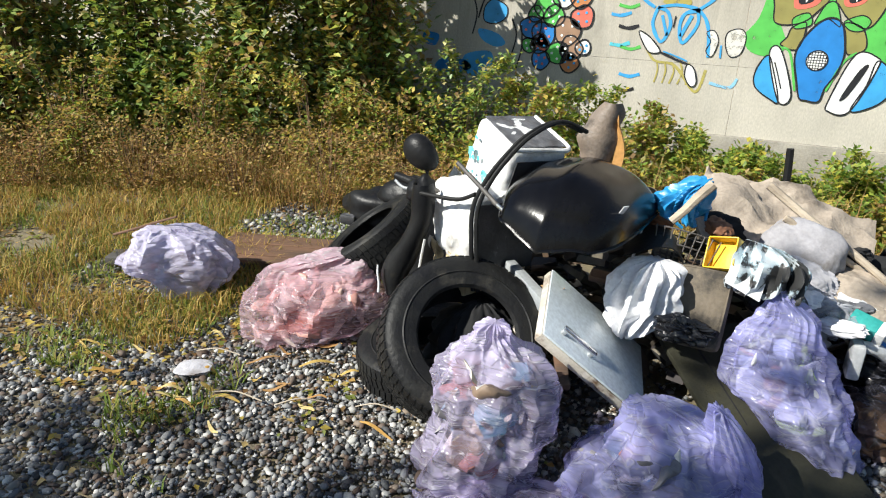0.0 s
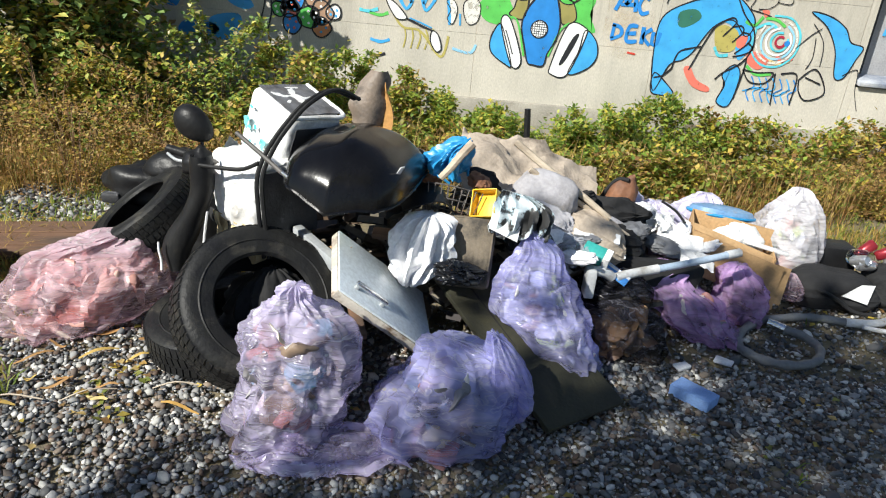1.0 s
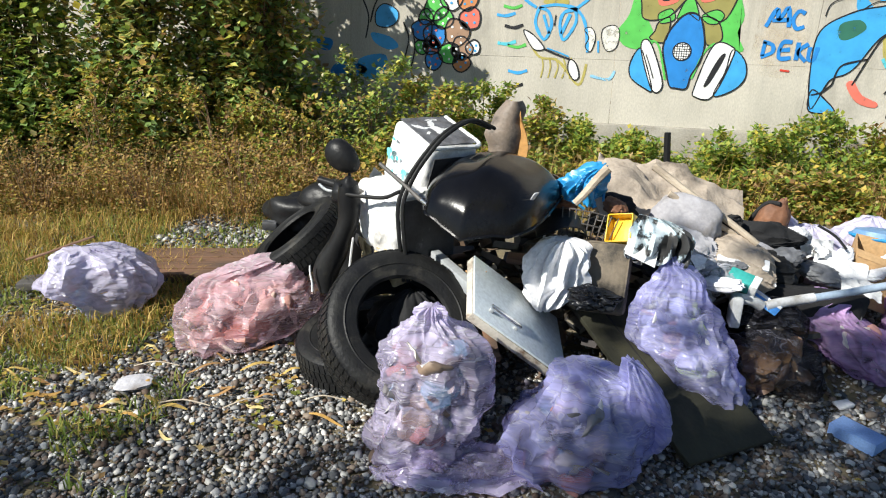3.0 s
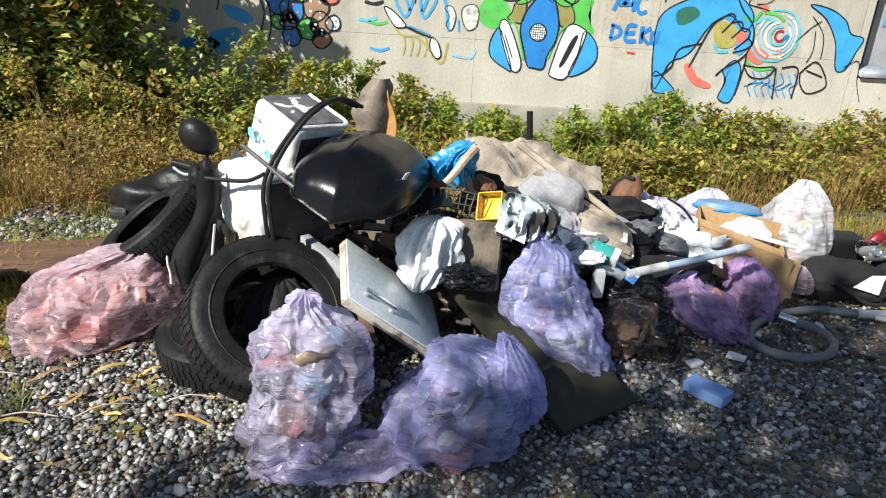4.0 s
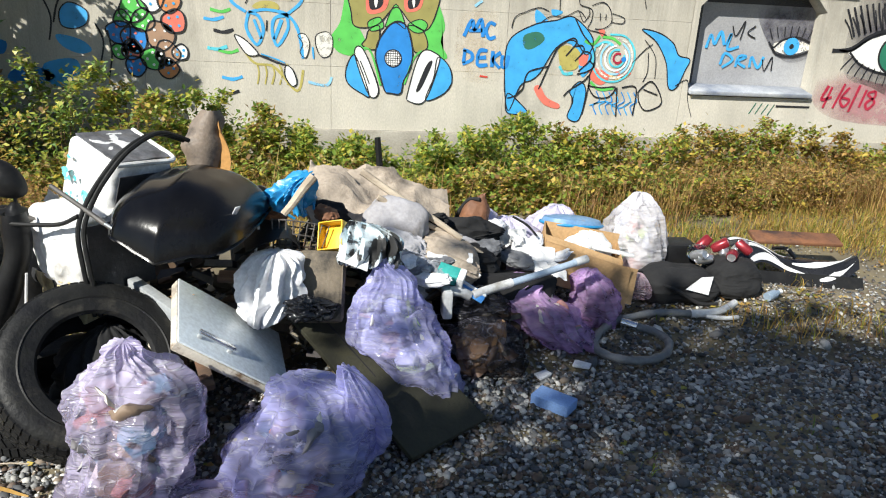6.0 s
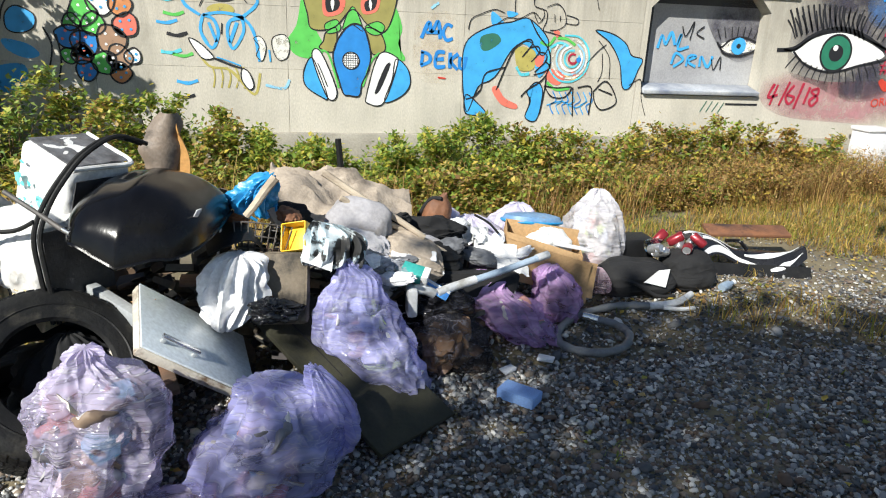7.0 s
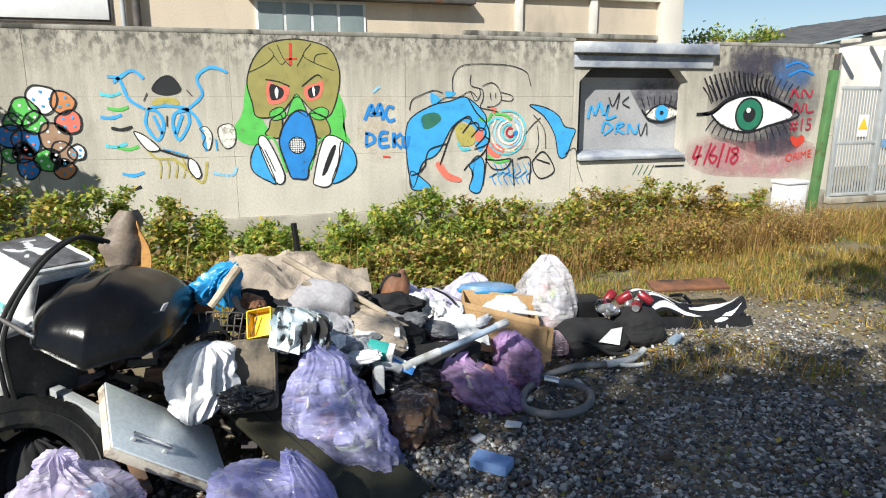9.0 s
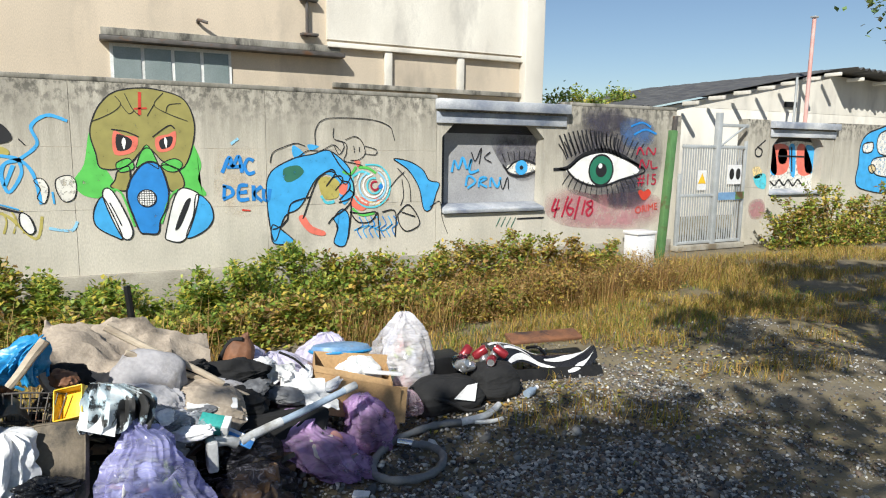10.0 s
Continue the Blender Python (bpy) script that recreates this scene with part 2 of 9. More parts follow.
surf("ground_mix", (0.20, 0.17, 0.12), (0.12, 0.10, 0.07), 2.6, 0.95, 1.0, fine=38, stain=(0.22, 0.175, 0.085), stain_at=0.54, blur=0.12)
surf("plaster_cream", (0.64, 0.54, 0.42), (0.54, 0.46, 0.36), 0.7, 0.9, 0.2, stain=(0.36, 0.31, 0.25), stain_at=0.62, blur=0.10, stretch=(1.4, 1, 0.5))
surf("plaster_white", (0.70, 0.67, 0.60), (0.58, 0.55, 0.49), 0.8, 0.9, 0.2, stain=(0.38, 0.36, 0.33), stain_at=0.60, blur=0.08, stretch=(1.4, 1, 0.6))
surf("steel_dark", (0.10, 0.09, 0.085), (0.06, 0.055, 0.05), 6, 0.6, 0.2, stain=(0.12, 0.06, 0.03))
surf("steel_grey", (0.42, 0.44, 0.45), (0.34, 0.36, 0.37), 5, 0.5, 0.15, metal=0.15)
surf("window_frame_grey", (0.72, 0.73, 0.72), None, 4, 0.5, 0.1)
surf("window_glass", (0.16, 0.20, 0.20), (0.24, 0.28, 0.28), 1.0, 0.12, 0.03)
surf("roof_sheet", (0.06, 0.06, 0.065), (0.10, 0.10, 0.10), 3, 0.6, 0.2)
surf("green_paint", (0.07, 0.17, 0.06), (0.10, 0.22, 0.08), 6, 0.5, 0.15, stain=(0.10, 0.06, 0.03))
surf("red_white_pole", (0.62, 0.45, 0.42), (0.55, 0.25, 0.22), 2, 0.5, 0.1)
surf("bark", (0.13, 0.095, 0.065), (0.08, 0.06, 0.045), 10, 0.95, 0.8, stretch=(1, 1, 0.3))
surf("stem_dry", (0.26, 0.17, 0.09), (0.16, 0.10, 0.06), 20, 0.9, 0.2, island=True)
palette("stones", [(0.26, 0.258, 0.25), (0.105, 0.104, 0.103), (0.40, 0.39, 0.36), (0.045, 0.045, 0.047), (0.21, 0.165, 0.125), (0.13, 0.135, 0.14), (0.58, 0.56, 0.52), (0.10, 0.065, 0.045), (0.30, 0.295, 0.29), (0.16, 0.12, 0.095), (0.075, 0.078, 0.082), (0.19, 0.19, 0.185)], 0.75, 0)
palette("leaves_green", [(0.22, 0.33, 0.05), (0.12, 0.21, 0.04), (0.32, 0.42, 0.07), (0.44, 0.47, 0.08), (0.17, 0.27, 0.045), (0.60, 0.50, 0.08), (0.30, 0.27, 0.07), (0.36, 0.44, 0.09)], 0.5, 0.45)
palette("leaves_autumn", [(0.44, 0.34, 0.07), (0.26, 0.27, 0.055), (0.50, 0.31, 0.09), (0.32, 0.18, 0.07), (0.20, 0.23, 0.045), (0.62, 0.46, 0.09), (0.24, 0.15, 0.06), (0.55, 0.40, 0.16)], 0.6, 0.42)
palette("leaves_dark", [(0.228, 0.339, 0.106), (0.163, 0.255, 0.081), (0.327, 0.426, 0.117), (0.391, 0.339, 0.146), (0.195, 0.311, 0.117), (0.653, 0.623, 0.174)], 0.45, 0.3)
palette("leaves_red", [(0.30, 0.035, 0.02), (0.20, 0.03, 0.02), (0.36, 0.07, 0.03)], 0.5, 0.35)
palette("grass_dry", [(0.516, 0.343, 0.087), (0.379, 0.250, 0.058), (0.293, 0.265, 0.046), (0.620, 0.437, 0.128), (0.225, 0.232, 0.034), (0.344, 0.187, 0.058)], 0.7, 0.4)
palette("straw_gold", [(0.62, 0.42, 0.12), (0.52, 0.30, 0.08), (0.70, 0.55, 0.24), (0.40, 0.22, 0.08)], 0.6, 0.2)
palette("weeds_brown", [(0.36, 0.20, 0.07), (0.46, 0.29, 0.10), (0.26, 0.15, 0.06), (0.55, 0.38, 0.13), (0.30, 0.24, 0.07), (0.42, 0.24, 0.09)], 0.7, 0.4)
palette("grass_green", [(0.180, 0.259, 0.042), (0.270, 0.310, 0.050), (0.126, 0.190, 0.033), (0.396, 0.345, 0.083)], 0.6, 0.4)
palette("junk", [(0.42, 0.41, 0.40), (0.10, 0.09, 0.09), (0.20, 0.19, 0.20), (0.62, 0.61, 0.59), (0.24, 0.17, 0.12), (0.70, 0.69, 0.66), (0.08, 0.08, 0.09), (0.50, 0.38, 0.26), (0.40, 0.18, 0.16), (0.18, 0.34, 0.42), (0.56, 0.50, 0.32), (0.30, 0.30, 0.33), (0.66, 0.58, 0.52)], 0.5)
palette("junk_pink", [(0.62, 0.36, 0.32), (0.70, 0.55, 0.50), (0.50, 0.26, 0.22), (0.68, 0.46, 0.38), (0.72, 0.62, 0.58)], 0.5)
palette("junk_brown", [(0.30, 0.17, 0.09), (0.38, 0.23, 0.12), (0.16, 0.10, 0.07)], 0.6)
palette("junk_white", [(0.72, 0.70, 0.68), (0.78, 0.77, 0.76), (0.55, 0.65, 0.30), (0.75, 0.74, 0.72), (0.70, 0.42, 0.38), (0.62, 0.66, 0.74)], 0.5)
palette("debris", [(0.06, 0.048, 0.036), (0.03, 0.03, 0.03), (0.12, 0.096, 0.066), (0.18, 0.156, 0.12), (0.042, 0.036, 0.036), (0.096, 0.06, 0.036)], 0.8)
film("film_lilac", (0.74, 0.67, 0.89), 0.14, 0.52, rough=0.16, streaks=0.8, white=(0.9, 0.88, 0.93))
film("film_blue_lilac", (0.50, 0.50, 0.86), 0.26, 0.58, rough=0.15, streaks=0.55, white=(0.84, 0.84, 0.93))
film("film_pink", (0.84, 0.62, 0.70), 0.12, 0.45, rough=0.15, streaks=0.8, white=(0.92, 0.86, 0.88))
film("film_pale", (0.70, 0.66, 0.84), 0.5, 0.9, rough=0.2, streaks=0.2)
film("film_purple", (0.68, 0.44, 0.78), 0.25, 0.6, rough=0.2, white=(0.7, 0.6, 0.8), streaks=0.4)
film("film_white", (0.82, 0.80, 0.84), 0.3, 0.7, streaks=0.3)
film("film_black", (0.035, 0.035, 0.045), 0.04, 0.45, white=(0.25, 0.25, 0.3))
film("film_clear", (0.6, 0.62, 0.68), 0.15, 0.5, white=(0.75, 0.75, 0.8))
surf("rubber", (0.010, 0.010, 0.011), (0.017, 0.017, 0.016), 12, 0.55, 0.3, stain=(0.06, 0.055, 0.045), stain_at=0.66, spec=0.25, blur=0.08)
surf("black_plastic", (0.004, 0.004, 0.005), (0.007, 0.007, 0.008), 5, 0.20, 0.03, stain=(0.022, 0.021, 0.02), stain_at=0.72, spec=0.22, blur=0.09, stretch=(1.4, 0.5, 1))
surf("black_plastic_dull", (0.010, 0.010, 0.011), (0.017, 0.017, 0.017), 6, 0.42, 0.15, stain=(0.04, 0.037, 0.03), stain_at=0.70, spec=0.2)
surf("black_cloth", (0.008, 0.008, 0.009), (0.015, 0.015, 0.016), 8, 0.9, 0.3)
surf("white_sheeting", (0.80, 0.80, 0.79), (0.70, 0.70, 0.69), 6, 0.45, 0.2, stain=(0.34, 0.31, 0.27), stain_at=0.62, blur=0.10)
# charcoal with pale flecks: dirt plus painted shade for sides away from the sun
surf("shade_grime", (0.045, 0.046, 0.05), (0.025, 0.025, 0.027), 9, 0.6, 0.25, stain=(0.24, 0.24, 0.25), stain_at=0.62, blur=0.05)
surf("white_film", (0.82, 0.82, 0.83), (0.72, 0.72, 0.74), 7, 0.35, 0.15, stain=(0.5, 0.49, 0.48), stain_at=0.70)
surf("packet_print", (0.58, 0.62, 0.63), (0.36, 0.50, 0.58), 14, 0.4, 0.15, stain=(0.03, 0.03, 0.03), stain_at=0.50, blur=0.02)
surf("foam_yellow", (0.62, 0.52, 0.32), (0.45, 0.36, 0.20), 9, 0.95, 0.6, stain=(0.18, 0.13, 0.08))
surf("teal_paint", (0.10, 0.48, 0.50), (0.2, 0.6, 0.6), 12, 0.6, 0.1)
surf("enamel_white", (0.66, 0.72, 0.76), (0.60, 0.67, 0.72), 3, 0.22, 0.0, stain=(0.05, 0.05, 0.055), stain_at=0.68)
surf("enamel_edge", (0.66, 0.62, 0.54), (0.5, 0.45, 0.38), 8, 0.5, 0.2, stain=(0.16, 0.10, 0.06), stain_at=0.58)
surf("mossy_board", (0.034, 0.032, 0.016), (0.018, 0.018, 0.010), 4, 0.75, 0.35, stain=(0.055, 0.048, 0.018), stain_at=0.62)
surf("seat_brown", (0.17, 0.135, 0.095), (0.13, 0.105, 0.075), 9, 0.7, 0.25, stain=(0.045, 0.038, 0.03), stain_at=0.55)
surf("wood_old", (0.20, 0.105, 0.06), (0.12, 0.07, 0.045), 6, 0.85, 0.5, stretch=(0.15, 1, 1), stain=(0.06, 0.045, 0.035))
surf("wood_pale", (0.50, 0.42, 0.32), (0.40, 0.33, 0.25), 9, 0.8, 0.4, stretch=(0.2, 1, 1), stain=(0.25, 0.2, 0.15))
surf("beige_cloth", (0.42, 0.35, 0.28), (0.30, 0.25, 0.20), 7, 0.9, 0.4, stain=(0.10, 0.08, 0.06), stain_at=0.60, blur=0.07)
surf("pillow_grey", (0.36, 0.35, 0.37), (0.29, 0.28, 0.29), 6, 0.8, 0.3, stain=(0.16, 0.13, 0.10), stain_at=0.60, blur=0.08)
surf("grey_cloth", (0.50, 0.49, 0.52), (0.42, 0.41, 0.43), 6, 0.9, 0.3, stain=(0.2, 0.17, 0.15))
surf("white_paper", (0.72, 0.72, 0.72), (0.62, 0.62, 0.62), 10, 0.6, 0.15, stain=(0.06, 0.06, 0.06), stain_at=0.72)
surf("newsprint", (0.17, 0.175, 0.19), (0.10, 0.105, 0.115), 14, 0.5, 0.25, stain=(0.06, 0.06, 0.065), stain_at=0.54, blur=0.07)
surf("blue_plastic", (0.02, 0.22, 0.48), (0.03, 0.28, 0.56), 6, 0.35, 0.1)
surf("blue_lid", (0.12, 0.24, 0.42), (0.18, 0.32, 0.50), 8, 0.4, 0.1, stain=(0.28, 0.2, 0.14), stain_at=0.66)
surf("yellow_plastic", (0.78, 0.50, 0.03), (0.72, 0.44, 0.03), 6, 0.4, 0.1)
surf("cardboard", (0.46, 0.29, 0.14), (0.40, 0.25, 0.12), 6, 0.85, 0.2)
surf("rust_brown", (0.22, 0.095, 0.045), (0.13, 0.06, 0.035), 9, 0.7, 0.3, stain=(0.05, 0.03, 0.025))
surf("sponge_blue", (0.20, 0.34, 0.66), (0.24, 0.40, 0.72), 10, 0.9, 0.5, fine=140)
surf("hose_grey", (0.17, 0.175, 0.18), (0.13, 0.135, 0.14), 8, 0.55, 0.1)
surf("vac_pale", (0.56, 0.57, 0.58), (0.48, 0.49, 0.5), 6, 0.45, 0.1, stain=(0.3, 0.28, 0.25))
surf("vac_tube", (0.34, 0.42, 0.52), (0.28, 0.36, 0.46), 6, 0.35, 0.05)
surf("chrome", (0.7, 0.72, 0.74), (0.6, 0.62, 0.64), 8, 0.2, 0.03, metal=0.9)
surf("can_red", (0.32, 0.03, 0.04), (0.24, 0.02, 0.03), 10, 0.3, 0.05, metal=0.4)
surf("can_metal", (0.62, 0.62, 0.63), None, 10, 0.3, 0.05, metal=0.8)
surf("white_plastic", (0.72, 0.72, 0.72), (0.66, 0.66, 0.67), 6, 0.4, 0.06, stain=(0.4, 0.38, 0.34), stain_at=0.72)
surf("black_gloss", (0.012, 0.012, 0.014), (0.02, 0.02, 0.022), 5, 0.25, 0.04)
surf("teal_box", (0.03, 0.30, 0.27), (0.05, 0.36, 0.33), 7, 0.5, 0.1)
surf("blue_card", (0.05, 0.22, 0.60), (0.08, 0.3, 0.7), 9, 0.4, 0.05)
surf("brown_flap", (0.22, 0.17, 0.13), (0.11, 0.09, 0.075), 7, 0.55, 0.3, stain=(0.03, 0.027, 0.025), stain_at=0.56, blur=0.06)
surf("hinge_orange", (0.50, 0.26, 0.08), (0.4, 0.2, 0.06), 10, 0.8, 0.3)

# ---- building blocks ----


def link_mesh(name, bm, material, smooth=True):
    me = bpy.data.meshes.new(name)
    bm.normal_update()
    bm.to_mesh(me)
    bm.free()
    if smooth:
        me.polygons.foreach_set("use_smooth", [True] * len(me.polygons))
        me.set_sharp_from_angle(angle=radians(40))
    me.materials.append(MATS[material])
    return new(name, me)


def part(name, bm, material, parent, label="", smooth=True):
    ob = link_mesh(name, bm, material, smooth)
    ob.parent = parent
    return tagged(ob, label)


def thing(name, at, label, category, group="", kind="", rx=0, ry=0, rz=0):
    ob = new(name)
    ob.empty_display_size = 0.1
    ob.matrix_world = pose(*at, rx, ry, rz)
    return tagged(ob, label, category, group, kind)


def single(name, bm, material, at, label, category, group="", kind="", rx=0, ry=0, rz=0, smooth=True):
    ob = link_mesh(name, bm, material, smooth)
    ob.matrix_world = pose(*at, rx, ry, rz)
    return tagged(ob, label, category, group, kind)


def arrays(name, verts, faces, material, smooth=False):
    """A mesh object from arrays of vertices (n,3) and of equal-sided faces (m,k)."""
    me = bpy.data.meshes.new(name)
    verts, faces = np.asarray(verts, np.float32), np.asarray(faces, np.int32)
    me.vertices.add(len(verts))
    me.vertices.foreach_set("co", verts.ravel())
    k = faces.shape[1]
    me.loops.add(faces.size)
    me.loops.foreach_set("vertex_index", faces.ravel())
    me.polygons.add(len(faces))
    me.polygons.foreach_set("loop_start", np.arange(0, faces.size, k, dtype=np.int32))
    me.update(calc_edges=True)
    if smooth:
        me.polygons.foreach_set("use_smooth", [True] * len(faces))
    me.materials.append(MATS[material])
    return new(name, me)


def box(sx, sy, sz, at=(0, 0, 0), bevel=0.0, bm=None, m=None, jitter=0.0):
    """A box with its centre at `at`."""
    bm = bm or bmesh.new()
    made = bmesh.ops.create_cube(bm, size=1)["verts"]
    for v in made:
        v.co = Vector((v.co.x * sx, v.co.y * sy, v.co.z * sz))
    if bevel:
        edges = list({e for v in made for e in v.link_edges})
        out = bmesh.ops.bevel(bm, geom=edges, offset=bevel, segments=2, affect="EDGES", profile=0.5)
        made = list({v for f in out["faces"] for v in f.verts} | {v for v in made if v.is_valid})
    for v in made:
        if jitter:
            v.co += noise.noise_vector(v.co * 7 + Vector(at)) * jitter
        v.co = (m @ v.co if m else v.co) + Vector(at)
    return bm


def tube(points, radius, seg=8, bm=None, closed=False, smooth=6, caps=True):
    """A round bar along a smooth line through the points; radius a number or a function of 0..1."""
    bm = bm or bmesh.new()
    line = spline(points, smooth, closed)
    n = len(line)
    rings, up = [], Vector((0.13, 0.21, 0.97))
    for i, p in enumerate(line):
        a, b = line[(i - 1) % n if closed else max(i - 1, 0)], line[(i + 1) % n if closed else min(i + 1, n - 1)]
        d = (b - a).normalized()
        side = d.cross(up)
        side = side.normalized() if side.length > 1e-3 else Vector((1, 0, 0))
        up = side.cross(d)
        r = radius(i / max(n - 1, 1)) if callable(radius) else radius
        rings.append([bm.verts.new(p + (side * math.cos(2 * math.pi * k / seg) + up * math.sin(2 * math.pi * k / seg)) * r) for k in range(seg)])
    for i in range(n if closed else n - 1):
        r0, r1 = rings[i], rings[(i + 1) % n]
        for k in range(seg):
            bm.faces.new((r0[k], r0[(k + 1) % seg], r1[(k + 1) % seg], r1[k]))
    if caps and not closed:
        bm.faces.new(rings[0][::-1])
        bm.faces.new(rings[-1])
    return bm


def spline(points, steps=6, closed=False):
    """Catmull-Rom through the points."""
    p = [Vector(q) for q in points]
    n = len(p)
    if steps <= 1 or n < 3:
        return p
    out = []
    for i in range(n if closed else n - 1):
        a, b, c, d = (p[(i - 1) % n], p[i], p[(i + 1) % n], p[(i + 2) % n]) if closed else (p[max(i - 1, 0)], p[i], p[i + 1], p[min(i + 2, n - 1)])
        for s in range(steps):
            t = s / steps
            out.append(0.5 * (2 * b + (c - a) * t + (2 * a - 5 * b + 4 * c - d) * t * t + (3 * b - a - 3 * c + d) * t ** 3))
    if not closed:
        out.append(p[-1])
    return out


def lathe(profile, seg=32, bm=None, m=None, close=False):
    """A surface turned about z from (radius, height) pairs."""
    bm = bm or bmesh.new()
    rings = []
    for r, z in profile:
        rings.append([bm.verts.new(Vector((r * math.cos(2 * math.pi * k / seg), r * math.sin(2 * math.pi * k / seg), z))) for k in range(seg)])
    for i in range(len(rings) if close else len(rings) - 1):
        a, b = rings[i], rings[(i + 1) % len(rings)]
        for k in range(seg):
            bm.faces.new((a[k], a[(k + 1) % seg], b[(k + 1) % seg], b[k]))
    if m:
        bmesh.ops.transform(bm, matrix=m, verts=[v for r in rings for v in r])
    return bm


def sheet(f, nu=16, nv=16, thick=0.004):
    """A sheet with thickness over f(u, v), u and v from 0 to 1."""
    bm = bmesh.new()
    g = [[bm.verts.new(Vector(f(i / nu, j / nv))) for j in range(nv + 1)] for i in range(nu + 1)]
    for i in range(nu):
        for j in range(nv):
            bm.faces.new((g[i][j], g[i + 1][j], g[i + 1][j + 1], g[i][j + 1]))
    bmesh.ops.remove_doubles(bm, verts=bm.verts[:], dist=0.0002)
    bm.normal_update()
    bmesh.ops.solidify(bm, geom=bm.faces[:], thickness=thick)
    return bm


# ---- ground ----
axis = np.concatenate([-np.geomspace(300, 9, 14), np.linspace(-8.6, 9.0, 120), np.geomspace(9.5, 400, 14)])
gx, gy = np.meshgrid(axis, axis, indexing="ij")
n_ax = len(axis)


def ground_z(x, y):
    near = 1.0 if abs(x) < 9 and -9 < y < 12 else 0.0
    return near * (0.02 * noise.noise(Vector((x * 0.9, y * 0.9, 3.1))) + 0.012 * noise.noise(Vector((x * 4, y * 4, 1.7)))) - 0.012


gz = np.array([ground_z(a, b) for a, b in zip(gx.ravel(), gy.ravel())])
idx = np.arange(n_ax * n_ax).reshape(n_ax, n_ax)
quads = np.stack([idx[:-1, :-1], idx[1:, :-1], idx[1:, 1:], idx[:-1, 1:]], -1).reshape(-1, 4)
ground = arrays("ground", np.stack([gx.ravel(), gy.ravel(), gz], 1), quads, "ground_mix", True)
tagged(ground, "grey-brown gravelly dirt ground with dry leaf litter", "ground", kind="structure")

# ---- concrete wall with a recessed window niche ----
WY = 8.2
wall = thing("wall_north", (0, WY, 0), "long weathered grey concrete boundary wall covered in graffiti", "wall", kind="structure")
COURSES = ((0.45, 1.12), (1.12, 1.75), (1.75, 2.40))
JOINTS = [-10.18, -8.28, -6.38, -4.48, -2.58, -0.68, 1.22, 3.33]


def wall_panels(x0, x1, parent, courses=COURSES):
    for i, (z0, z1) in enumerate(courses):
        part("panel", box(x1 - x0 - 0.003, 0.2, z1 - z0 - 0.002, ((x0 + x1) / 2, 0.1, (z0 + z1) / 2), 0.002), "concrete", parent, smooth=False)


for x0, x1 in zip(JOINTS[:-1], JOINTS[1:]):
    wall_panels(x0, x1, wall)
wall_panels(5.29, 7.35, wall)
part("plinth", box(17.55, 0.26, 0.47, (-1.405, 0.10, 0.215), 0.01), "concrete_plinth", wall)
part("coping", box(13.52, 0.215, 0.05, (-3.42, 0.1, 2.415), 0.012), "concrete_top", wall)
part("coping", box(2.07, 0.215, 0.05, (6.32, 0.1, 2.415), 0.012), "concrete_top", wall)


def niche(parent, x0, w=1.96):
    """A niche with clipped upper corners, a proud beam above it and a sloped sill."""
    o0, o1, zb, zt, c = x0 + 0.08, x0 + w - 0.33, 1.06, 2.10, 0.17
    mid = (o0 + o1) / 2
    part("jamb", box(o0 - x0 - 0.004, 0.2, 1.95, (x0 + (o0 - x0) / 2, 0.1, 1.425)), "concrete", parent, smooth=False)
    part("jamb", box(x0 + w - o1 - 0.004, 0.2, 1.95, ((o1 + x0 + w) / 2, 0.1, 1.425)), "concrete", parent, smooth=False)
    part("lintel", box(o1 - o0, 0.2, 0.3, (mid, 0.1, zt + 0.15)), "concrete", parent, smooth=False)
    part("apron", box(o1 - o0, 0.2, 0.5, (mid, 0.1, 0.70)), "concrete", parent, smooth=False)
    for s, x in ((1, o0), (-1, o1)):
        bm = bmesh.new()
        tri = [(x, zt), (x + s * c, zt), (x, zt - c)]
        f = [bm.verts.new((a, 0.001, b)) for a, b in tri]
        g = [bm.verts.new((a, 0.2, b)) for a, b in tri]
        bm.faces.new(f), bm.faces.new(g[::-1])
        for i in range(3):
            bm.faces.new((f[i], g[i], g[(i + 1) % 3], f[(i + 1) % 3]))
        bmesh.ops.recalc_face_normals(bm, faces=bm.faces)
        part("corner", bm, "concrete", parent, smooth=False)
    part("back_panel", box(o1 - o0 + 0.2, 0.06, 1.4, (mid, 0.24, 1.55)), "niche_grey", parent)
    # black bands: dark paint and the jamb and lintel shadow, both given as colour
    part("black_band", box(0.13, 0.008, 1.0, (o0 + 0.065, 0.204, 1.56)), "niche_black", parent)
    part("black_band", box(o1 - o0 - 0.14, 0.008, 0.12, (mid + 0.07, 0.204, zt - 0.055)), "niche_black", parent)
    sill = box(o1 - o0 - 0.01, 0.27, 0.05, (0, 0, 0), 0.008)
    bmesh.ops.transform(sill, matrix=pose(mid, 0.07, 1.02, 14), verts=sill.verts)
    part("sill", sill, "silver_paint", parent)
    part("beam", box(w + 0.04, 0.34, 0.13, (x0 + w / 2, 0.05, 2.33), 0.012), "silver_paint", parent)
    part("fascia", box(w + 0.02, 0.03, 0.14, (x0 + w / 2, -0.018, 2.17), 0.006), "silver_paint", parent)


niche(wall, 3.33)

